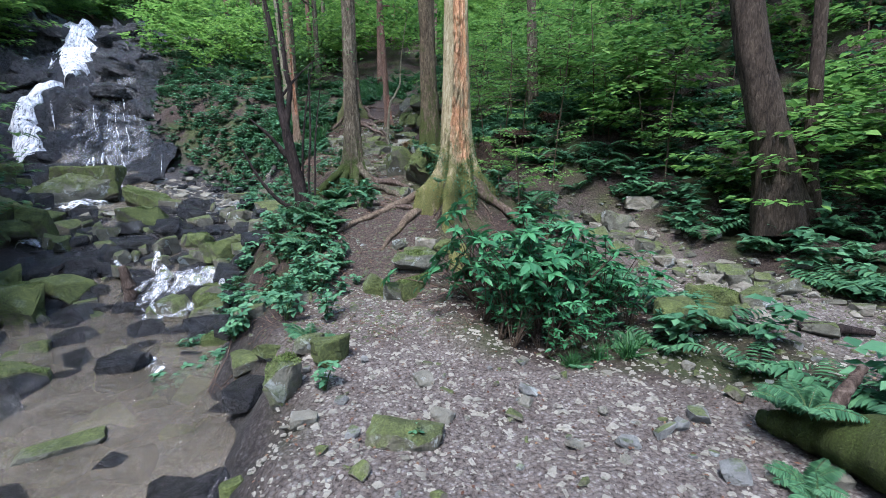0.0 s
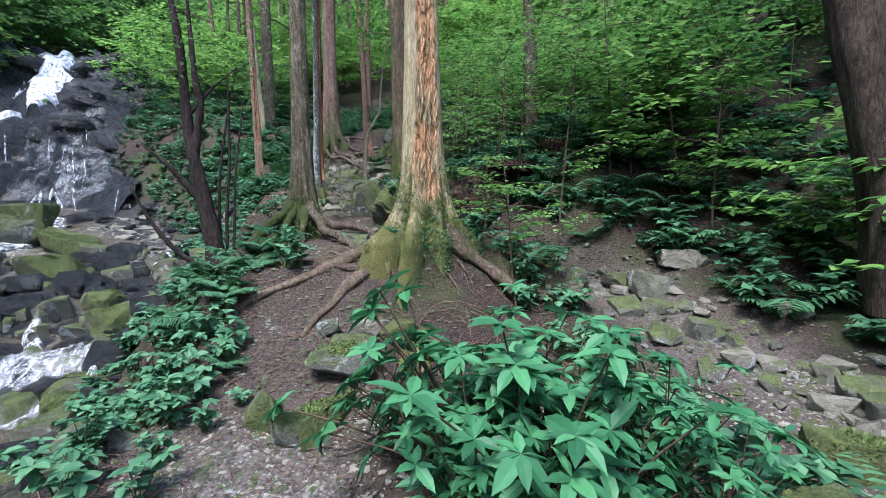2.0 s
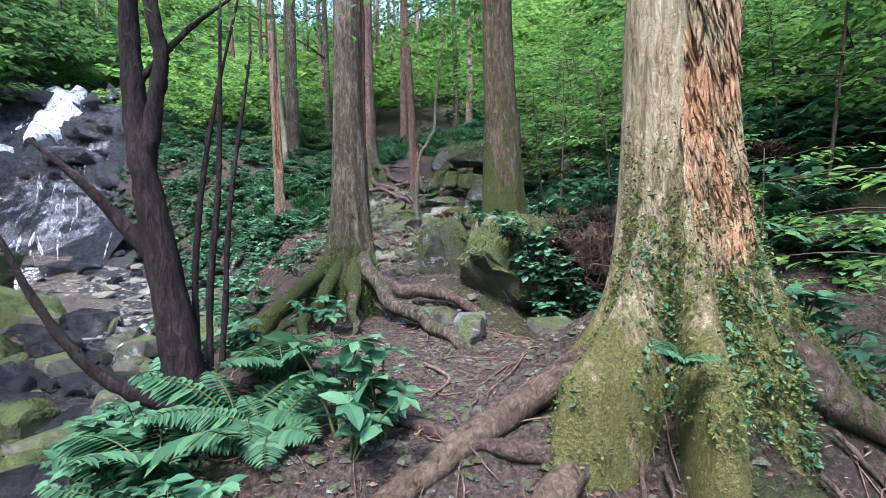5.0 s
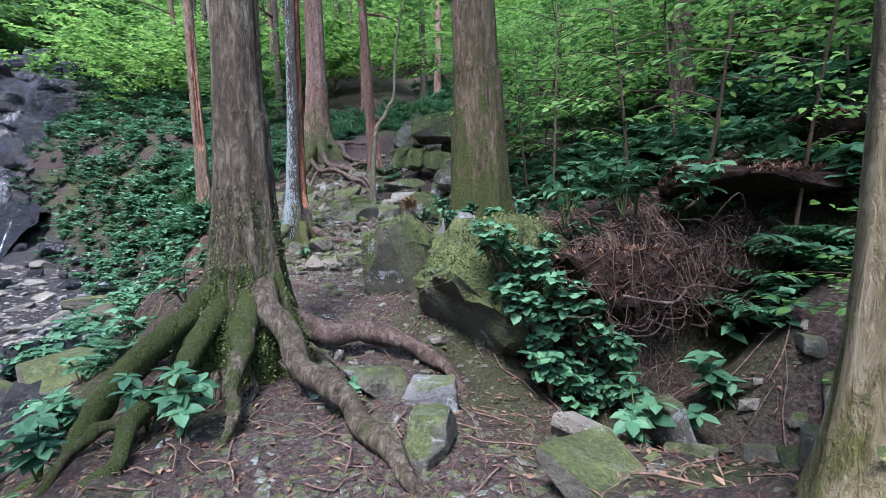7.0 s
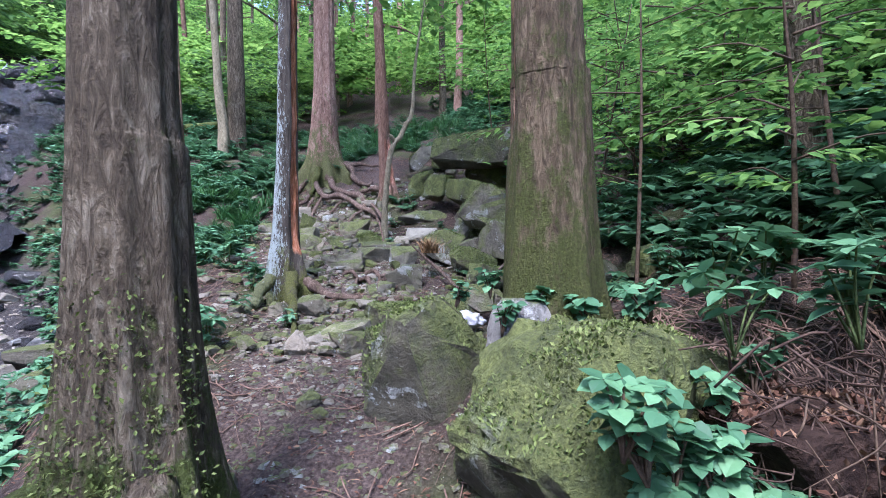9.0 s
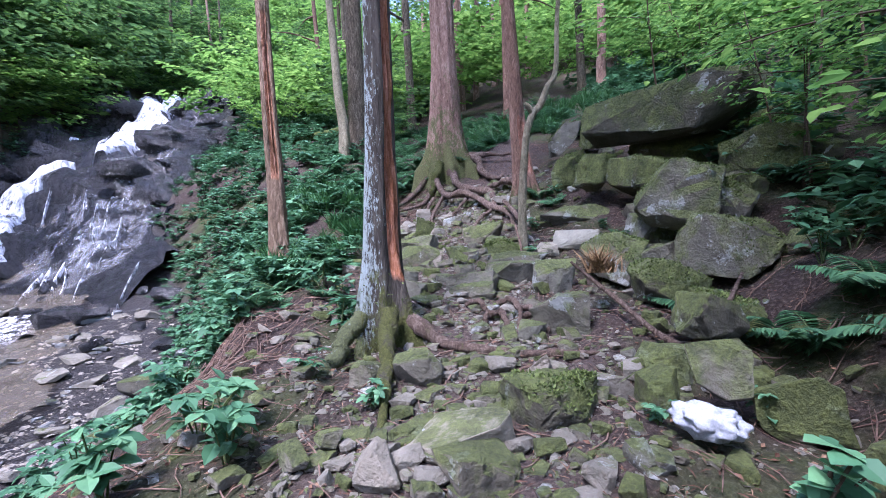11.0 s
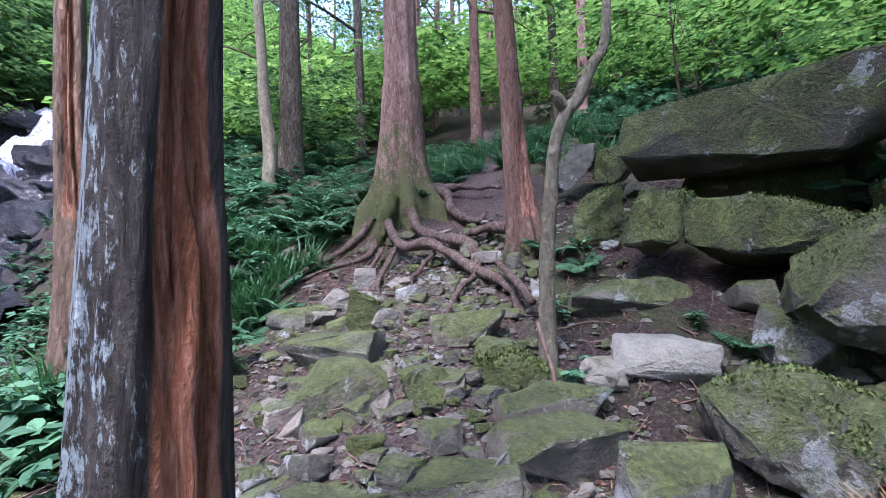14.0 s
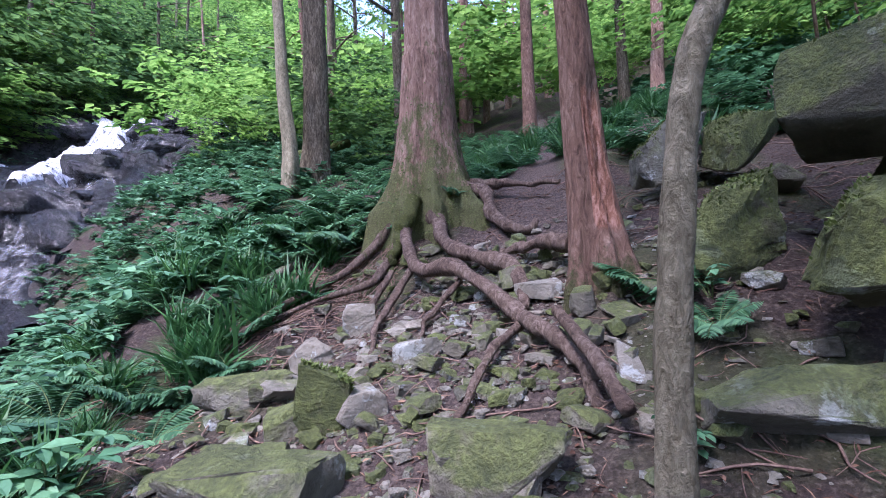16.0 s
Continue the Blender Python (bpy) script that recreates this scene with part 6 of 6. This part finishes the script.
STEM = plain_material("green_stem", (0.03, 0.05, 0.015), (0.09, 0.12, 0.04), 40)
DARK_STEM = plain_material("dead_root_wood", (0.018, 0.011, 0.008), (0.085, 0.055, 0.038), 40)
BROWN_STEM = plain_material("brown_stem", (0.03, 0.02, 0.012), (0.1, 0.07, 0.045), 40)

# The broad-leaved bush beside the lower path.
bush = kind_of("bush", "broad-leaved glossy green bush beside the gravel path", "bush", [herb_shape(900 + k, 17, 0.78, 0.115, 8, True, 0.55) for k in range(5)], LEAF_BUSH, BROWN_STEM, "bushes beside the gravel")
set_out(bush, [(x + 0.24, y + 0.1, 1.12 * s) for x, y, s in [(1.55, 5.3, 1.7), (1.2, 5.0, 1.25), (1.9, 5.0, 1.3), (1.5, 4.75, 1.05), (2.3, 5.0, 1.05), (1.75, 5.45, 1.3), (1.6, 5.1, 1.5), (1.15, 4.6, 0.75), (1.9, 4.55, 0.8), (1.2, 4.85, 1.0), (1.35, 5.2, 1.4), (1.7, 4.9, 1.3), (2.1, 4.75, 1.0), (1.45, 4.4, 0.6), (2.1, 4.4, 0.55), (0.98, 5.2, 1.1), (1.05, 4.75, 0.7), (2.45, 5.2, 1.2), (2.6, 4.8, 0.8), (1.0, 5.5, 1.0)]], 3, tilt=14)
# Ferns.
fern = kind_of("fern", "green fern with arching fronds", "fern", [fern_shape(300 + k, 7 + k % 3, 0.62, 22) for k in range(5)], LEAF_FERN, STEM, "ferns", "frond")
set_out(fern, [(-1.0, 9.3, 1.15), (-1.3, 9.0, 1.2), (-0.85, 9.75, 0.9), (-1.6, 9.4, 1.1), (-1.15, 8.6, 0.9), (-0.75, 9.0, 0.8), (-1.25, 8.3, 1.0), (-0.95, 8.35, 0.8), (-1.7, 8.8, 1.1), (2.85, 2.75, 0.55, -0.15), (2.5, 2.15, 0.4), (2.75, 2.5, 0.5, -0.05), (2.6, 2.3, 0.4), (-0.85, 5.2, 0.6), (-0.7, 7.4, 0.6), (-2.2, 18.1, 1.0), (-2.5, 17.6, 0.9), (-2.9, 17.3, 1.0), (0.75, 19.7, 0.75), (0.9, 19.3, 0.5), (-1.6, 22.1, 1.0), (-2.2, 22.2, 1.3), (-2.8, 22.4, 1.4), (-3.3, 21.9, 1.4), (-2.1, 19.85, 0.7), (1.95, 16.1, 0.9), (2.2, 15.6, 0.9), (1.8, 16.5, 0.8), (-2.2, 13.2, 0.8), (-1.9, 12.9, 0.6), (1.05, 8.3, 0.3, 1.45), (2.6, 4.5, 0.4), (2.0, 4.3, 0.4), (-2.5, 22.8, 1.3), (1.6, 18.1, 0.5), (-0.75, 21.9, 0.4, 4.65), (1.7, 17.55, 0.5)]
        + [(x, y, 0.45 + 0.05 * (k % 8)) for k, (x, y) in enumerate(spread(90, 41, lambda x, y: off_path(x, y) * 0.8, -5.5, -1.8, 16.5, 24))] + spread(60, 42, off_path, 2.5, 8, 8.8, 16), 5)
# Low herbs and shrubs.
herb = kind_of("herb", "low plant with whorls of green leaves", "plant", [herb_shape(400 + k, 6, 0.3, 0.11, 6) for k in range(6)], LEAF_LOW, STEM, "low plants of the banks")
set_out(herb, [(-0.38, 8.9, 1.5), (-0.16, 8.85, 1.4), (-0.3, 8.7, 1.2), (0.1, 11.2, 0.6), (-0.55, 4.0, 0.8), (0.2, 3.0, 0.5), (1.6, 15.0, 0.7), (-0.65, 15.1, 0.6), (0.5, 18.05, 0.6), (0.95, 19.5, 0.6), (0.55, 18.7, 0.6), (1.4, 18.3, 0.5), (2.2, 11.1, 1.1), (2.5, 11.0, 1.2), (1.0, 14.9, 0.5), (1.9, 12.0, 1.1, 2.25), (2.3, 11.8, 1.2, 2.3), (2.6, 12.1, 1.3, 2.35), (2.9, 11.7, 1.2, 2.35), (3.2, 12.1, 1.3, 2.45), (3.6, 11.8, 1.2, 2.5), (4.0, 12.0, 1.3, 2.5), (2.1, 12.4, 1.3, 2.35), (2.5, 12.5, 1.3, 2.4), (3.4, 12.5, 1.3, 2.5), (4.3, 11.7, 1.2, 2.45), (-0.4, 6.9, 0.6)]
        + spread(50, 51, lambda x, y: off_path(x, y), -4.2, -0.6, 10, 18.5) + spread(60, 53, lambda x, y: 1 - float(smooth(-1.1, -0.7, x + 0.25 * (y - 7))), -3.0, -0.6, 6.0, 10.3) + spread(40, 55, lambda x, y: 1 - float(smooth(-0.75, -0.35, x + 0.25 * (y - 7))), -2.2, -0.3, 5.6, 8.6) + spread(16, 56, lambda x, y: 1.0, 1.9, 3.3, 7.2, 9.4) + spread(40, 52, lambda x, y: off_path(x, y), 1.6, 6, 8.8, 17), 6)
# Ivy and broad leaves over the mossy boulder.
ivy = kind_of("ivy", "trailing round-leaved creeper over the mossy boulder", "creeper", [herb_shape(500 + k, 8, 0.17, 0.07, 4, True, 1.15) for k in range(4)], LEAF_LOW, BROWN_STEM, "creepers on the boulder")
set_out(ivy, [(1.3 + 0.02 * k + 0.22 * math.sin(2.3 * k), 11.6 + 0.07 * math.cos(1.7 * k), 1.25, 1.98 - 0.034 * k + 0.15 * math.sin(4.1 * k)) for k in range(38)] + [(1.75, 11.9, 1, 2.0), (2.0, 12.0, 1.1, 2.05), (2.2, 12.1, 1, 2.1), (1.5, 12.6, 1.1, 2.25), (1.8, 12.5, 1.2, 2.3), (1.25, 12.75, 1.0, 2.3), (0.85, 13.3, 0.9, 2.3), (1.05, 13.1, 0.9, 2.4), (1.0, 12.6, 0.9, 2.25)], 7)
# Saplings with flat sprays on the right-hand slope and over the gully.
sap = kind_of("sapling", "slender sapling with layered sprays of bright leaves", "sapling", [spray_shape(600 + k, 1.8 + 0.25 * k, 9, 44, 0.085) for k in range(5)], LEAF_BRIGHT, BROWN_STEM, "saplings on the slope")
set_out(sap, [(2.9, 12.7, 1.1), (3.3, 12.2, 1.2), (3.8, 13.2, 1.3), (2.6, 14.0, 1.2), (3.6, 11.6, 1.0), (2.6, 8.4, 0.9), (3.4, 8.9, 0.9), (2.5, 9.7, 0.7), (5.0, 10.5, 1.2), (4.2, 10.8, 1.2), (6.0, 10.0, 1.2), (3.0, 10.2, 0.6), (2.8, 15.4, 1.1), (3.4, 16.5, 1.2)]
        + spread(80, 61, lambda x, y: off_path(x, y), 3.4, 14, 9, 26) + spread(40, 62, open_bank, -30, -6.5, 14, 40), 8, 0.8, 1.4, 5)
tuft = []
for k in range(3):
    ob = thing("grass_tuft", (0, 0, -30), "tuft of fine green grass on the bank", "grass", "grass tufts")
    part("grass", mesh("grass", *tuft_shape(700 + k, 110, 0.4), GRASS, False), ob)
    tuft.append(ob)
set_out(tuft, [(2.2, 4.35, 0.6), (2.5, 4.3, 0.7), (2.7, 4.5, 0.6), (1.9, 4.3, 0.5)] + spread(60, 71, off_path, -4.6, -2.2, 18, 23) + spread(50, 72, off_path, -1, 3, 23, 28), 9, 0.7, 1.3)
straw = thing("dead_fern", (1.0, 16.35, gz(1.0, 16.35) + 0.35), "clump of dry brown fern on the mossy block", "dead plant")
for k in range(5):
    part("frond", mesh("frond", *tuft_shape(710 + k, 52, 0.2 + 0.02 * k), STRAW, False), straw)

# Undergrowth past counting, on the slopes.
herbs, ferns, sprays = [herb_shape(800 + k, 5, 0.35, 0.13, 6, simple=True)[0] for k in range(4)], [fern_shape(820 + k, 6, 0.55, 12)[0] for k in range(3)], [spray_shape(840 + k, 1.8, 7, 38, 0.13, True)[0] for k in range(4)]
mass("hillside_herbs", herbs, spread(3000, 81, off_path, 3.0, 22, -2, 34), LEAF_LOW, "low green undergrowth over the dark hillside", 1, 0.8, 1.7)
mass("stream_bank_herbs", [herb_shape(400 + k, 6, 0.3, 0.11, 6)[0] for k in range(6)], spread(190, 54, lambda x, y: float(x > bed_right(y) - 0.2), -6.5, -2.6, 14, 23), LEAF_LOW, "low plants with whorled leaves over the stream bank", 14, 0.8, 1.4)
mass("hillside_ferns", ferns, spread(700, 82, off_path, 3.0, 20, 0, 30), LEAF_FERN, "ferns over the dark hillside", 2, 0.8, 1.5)
mass("hillside_shrubs", sprays, spread(600, 83, off_path, 4.0, 26, 6, 40), LEAF_BRIGHT, "leafy shrubs over the hillside", 3, 0.8, 1.7)
mass("bank_herbs", herbs, spread(1800, 84, lambda x, y: off_path(x, y) if x < float(bed_left(y)) or x > float(bed_right(y)) else 0, -26, -4, 8, 40), LEAF_LOW, "low green undergrowth over the stream banks", 4, 0.8, 1.8)
mass("edge_ferns", herbs + ferns, spread(520, 90, lambda x, y: float(bed_right(y) + 0.1 < x < bed_right(y) + 4.5), -14, -3.5, 18.5, 33), LEAF_FERN, "low plants and ferns along the edge of the fall", 11, 0.4, 0.85)
mass("bank_shrubs", sprays, spread(1000, 85, open_bank, -36, -3, 6, 52), LEAF_FAR, "leafy shrubs over the stream banks", 5, 0.8, 1.9)
# The sunlit look up the valley comes from the leaf colour.
mass("valley_shrubs", sprays, spread(1100, 86, off_path, -40, 24, 30, 66), LEAF_SUN_PAINTED, "leafy shrubs up the valley, sunlight painted into the leaves", 6, 1.2, 2.8)
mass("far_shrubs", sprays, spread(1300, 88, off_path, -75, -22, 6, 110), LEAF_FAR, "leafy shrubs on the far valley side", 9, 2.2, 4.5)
mass("distant_shrubs", sprays, spread(700, 91, off_path, -115, -30, 95, 190), LEAF_SUN_PAINTED, "woods on the distant valley side, sunlight painted into the leaves", 12, 4, 8)
mass("ridge_shrubs", sprays, spread(900, 89, off_path, -60, 45, 60, 125), LEAF_SUN_PAINTED, "leafy shrubs at the valley head, sunlight painted into the leaves", 10, 2.5, 5)
mass("head_ferns", ferns, spread(160, 87, off_path, -6, 4, 22.5, 30), LEAF_FERN, "ferns at the head of the slope", 7, 0.9, 1.5)


# Litter, twigs and other small things.
def litter(name, count, place, seed, size, label, mat=None, wide=0.7):
    r = np.random.default_rng(seed)
    xy = np.array([place(r) for _ in range(count)])
    at = np.column_stack([xy, ground_z(xy[:, 0], xy[:, 1]) + 0.012])
    vs, fs = leaves(at, r.uniform(0, 6.3, count), r.normal(0, 0.2, count), r.uniform(*size, count), wide, r.normal(0, 0.4, count), BLADE, BLADE_FACES)
    tagged(new(name, mesh(name, vs, fs, mat or LITTER, False)), label, "leaf litter", kind="stuff")


def twigs(name, count, place, seed, long, label):
    r = np.random.default_rng(seed)
    pieces = []
    for _ in range(count):
        x, y = place(r)
        a, n = r.uniform(0, 6.3), r.uniform(*long)
        pts = []
        for k in range(4):
            px, py = x + n * (k / 3 - 0.5) * math.cos(a) + r.normal(0, 0.06 * n), y + n * (k / 3 - 0.5) * math.sin(a) + r.normal(0, 0.06 * n)
            pts.append((px, py, gz(px, py) + 0.012 + abs(r.normal(0, 0.015))))
        w = r.uniform(0.002, 0.006)
        pieces.append(tube(pts, [w, w, 0.5 * w], 4, 6, 0.1))
    tagged(new(name, mesh(name, *joined(pieces), TWIG)), label, "twigs", kind="stuff")


litter("needle_litter", 26000, lambda r: (r.uniform(-2.5, 3.5), r.uniform(7, 23)), 27, (0.03, 0.09), "reddish-brown needles and bark shreds over the slope", None, 0.12)
litter("leaf_litter", 16000, lambda r: (r.uniform(-3, 4), r.uniform(5, 23)), 21, (0.012, 0.05), "brown fallen leaves and needles over the slope")
litter("lower_litter", 1500, lambda r: (r.uniform(-1, 5), r.uniform(0, 6)), 22, (0.02, 0.05), "brown fallen leaves on the gravel")
twigs("twigs", 2400, lambda r: (r.uniform(-3, 3), r.uniform(5, 23)), 23, (0.1, 0.5), "thin brown twigs scattered on the ground")
twigs("root_mat", 420, lambda r: (r.uniform(1.8, 4.2), r.uniform(11.9, 12.8)), 24, (0.25, 0.9), "tangle of fine dead roots hanging in the bank")
twigs("dead_stalks", 200, lambda r: (r.normal(-2.6, 0.5), r.normal(16.2, 0.5)), 25, (0.4, 0.9), "heap of dry brown stalks on the bank")
twigs("slope_stalks", 260, lambda r: (r.uniform(-2.6, -1.2), r.uniform(20, 22.2)), 26, (0.3, 0.9), "dead fern stalks below the cedar")


def branch(name, pts, radii, mat, label, category="branch", seed=0, moss=0.0):
    v, f = tube(pts, radii, 10, 36, 0.15, seed)
    return tagged(new(name, mesh(name, v, f, mat, True, mark=np.zeros(len(v)), moss=np.full(len(v), moss))), label, category)


branch("fallen_branch", along_ground([(0.75, 16.35), (1.05, 16.2), (1.4, 15.75), (1.75, 15.9), (2.2, 16.6)], [0.5, 0.2, 0.12, 0.25, 0.2]), [0.012, 0.02, 0.022, 0.02, 0.012], ROOT, "long thin pale fallen branch over the rubble", seed=1)
branch("fallen_branch", along_ground([(-2.95, 20.85), (-2.75, 21.3), (-2.55, 21.8)], [0.05, 0.1, 0.12]), [0.05, 0.06, 0.03], PALE_ROCK, "short pale split log on the bank", "log", 2)
branch("fallen_branch", along_ground([(0.35, 18.7), (0.28, 19.0), (0.15, 19.4)], [0.18, 0.24, 0.26]), [0.03, 0.035, 0.03], ROOT, "pale stick lying on the roots", "branch", 3)
branch("fallen_branch", along_ground([(0.3, 18.15), (0.35, 17.9), (0.12, 17.6), (0.0, 17.4)], [0.35, 0.1, 0.06, 0.02]), [0.012, 0.016, 0.016, 0.01], TWIG, "thin bent stick against the sapling", "branch", 4)
branch("fallen_branch", along_ground([(1.6, 6.7), (1.75, 6.2), (1.85, 5.8)], [0.25, 0.25, 0.15]), [0.03, 0.028, 0.02], ROOT, "pale dead stick on the bank", "branch", 5)
branch("fallen_branch", along_ground([(0.1, 9.9), (0.25, 9.6), (0.1, 9.3)], [0.02, 0.03, 0.02]), [0.012, 0.012, 0.006], TWIG, "small twig on the path", "branch", 6)
branch("fallen_branch", along_ground([(4.5, 4.3), (4.8, 4.15), (5.1, 4.0)], [0.06, 0.08, 0.05]), [0.05, 0.055, 0.03], BARK_DARK, "short dark log on the gravel", "log", 7)
branch("mossy_log", [(-8.4, 29.5, 7.3), (-6.5, 29.0, 7.35), (-4.6, 28.6, 7.5)], [0.14, 0.16, 0.12], BARK_B, "mossy fallen log across the bank", "log", 8, 1.2)
branch("mossy_log", along_ground([(2.85, 2.95), (2.9, 2.55), (3.0, 2.1), (3.2, 1.5), (3.6, 0.8)], [0.06, 0.14, 0.26, 0.34, 0.4]), [0.07, 0.14, 0.24, 0.3, 0.32], BARK_B, "rotten log thick with green moss", "log", 9, 1.4)
branch("broken_branch", along_ground([(2.85, 2.45), (3.0, 2.5), (3.2, 2.55)], [0.24, 0.42, 0.6]), [0.045, 0.045, 0.03], ROOT, "broken brown branch stub on the mossy log", "branch", 10)
branch("tree_stump", [(1.2, 7.2, -0.1), (1.25, 7.32, 0.2), (1.3, 7.42, 0.33), (1.34, 7.5, 0.42)], [0.22, 0.17, 0.11, 0.04], BARK_A, "broken mossy stump stub on the bank", "stump", 11, 0.9)
branch("dead_stump", [(-5.0, 9.75, -1.1), (-4.98, 9.7, -0.6), (-5.05, 9.65, -0.1)], [0.12, 0.12, 0.07], ROOT, "shaggy rotten stump beside the cascade", "stump", 12)
branch("fallen_branch", [(3.0, 12.0, 2.35), (3.3, 11.8, 2.6), (3.5, 11.9, 2.4), (3.75, 11.75, 2.7)], [0.012, 0.015, 0.012, 0.008], ROOT, "pale crooked dead branch over the hollow", "branch", 13)
branch("fallen_branch", [(2.0, 11.3, 1.75), (2.3, 11.2, 1.7), (2.5, 11.25, 1.8), (2.8, 11.2, 1.75)], [0.008, 0.01, 0.01, 0.006], ROOT, "pale exposed root over the hollow", "branch", 14)

# The tangle of dead roots that mats the lip of the hollow.
r = np.random.default_rng(37)
pieces = []
for k in range(420):
    x, z = r.uniform(1.75, 4.7), r.uniform(1.5, 2.25)
    y = 11.62 + 0.35 * (z - 1.5) + r.normal(0, 0.08)
    n, a = r.uniform(0.12, 0.5), r.uniform(0, 6.3)
    d = np.array([math.cos(a), 0.25 * r.normal(), 0.7 * math.sin(a)]) * n
    c = np.array([x, y - 0.12, z])
    w = r.uniform(0.002, 0.007)
    pieces.append(tube([c - d / 2 + (0, 0.12, 0), c + (0, -0.06 * r.uniform(), 0.25 * n * r.normal()), c + d / 2 + (0, 0.1, -0.1 * n)], [w, w, 0.5 * w], 5, 8, 0.25, k))
tagged(new("root_tangle", mesh("root_tangle", *joined(pieces), DARK_STEM)), "tangle of dead brown roots over the hollow", "roots", kind="stuff")

# Fine roots that hang in the hollow.
r = np.random.default_rng(31)
for k in range(130):
    x, y = r.uniform(1.7, 4.6), r.uniform(11.5, 11.8)
    z = 1.8 + r.uniform(0.0, 0.4)
    n = r.uniform(0.2, 0.75)
    w = r.uniform(0.002, 0.005)
    vs, fs = tube([(x, y, z), (x + r.normal(0, 0.06), y - 0.06, z - 0.4 * n), (x + r.normal(0, 0.12), y + r.normal(0, 0.05), z - n)], [w, w, 0.4 * w], 5, 8, 0.1)
    tagged(new("hanging_root", mesh("hanging_root", vs, fs, BROWN_STEM)), "fine dead root hanging from the overhung bank", "root", "hanging roots")

for ob in [o for o in scene.objects if o.name.startswith(("mossy_log", "tree_stump"))]:
    vs, fs = fuzz(ob.data, 3000 if "log" in ob.name else 1200, 0.03, 3, MOSS, -0.2)
    tagged(part("moss", mesh("moss", vs, fs, MOSS, False), ob, "thick green moss"), kind="stuff")

# The white sack caught among the stones.
r = np.random.default_rng(5)
bm = bmesh.new()
bmesh.ops.create_icosphere(bm, subdivisions=4, radius=1)
for w in bm.verts:
    q = w.co * 2.2
    w.co = Vector((w.co.x * 0.16, w.co.y * 0.11, w.co.z * 0.08)) * (1 + 0.4 * noise.noise(q) + 0.16 * noise.noise(q * 2.3) + 0.04 * noise.noise(q * 6))
me = bpy.data.meshes.new("sack")
bm.to_mesh(me)
bm.free()
me.materials.append(CLOTH)
me.polygons.foreach_set("use_smooth", np.ones(len(me.polygons), bool))
sack = new("sack", me)
sack.matrix_basis = pose(1.2, 14.75, gz(1.2, 14.75) + 0.15, 0, 12, -15)
tagged(sack, "crumpled white sack caught among the stones", "sack")
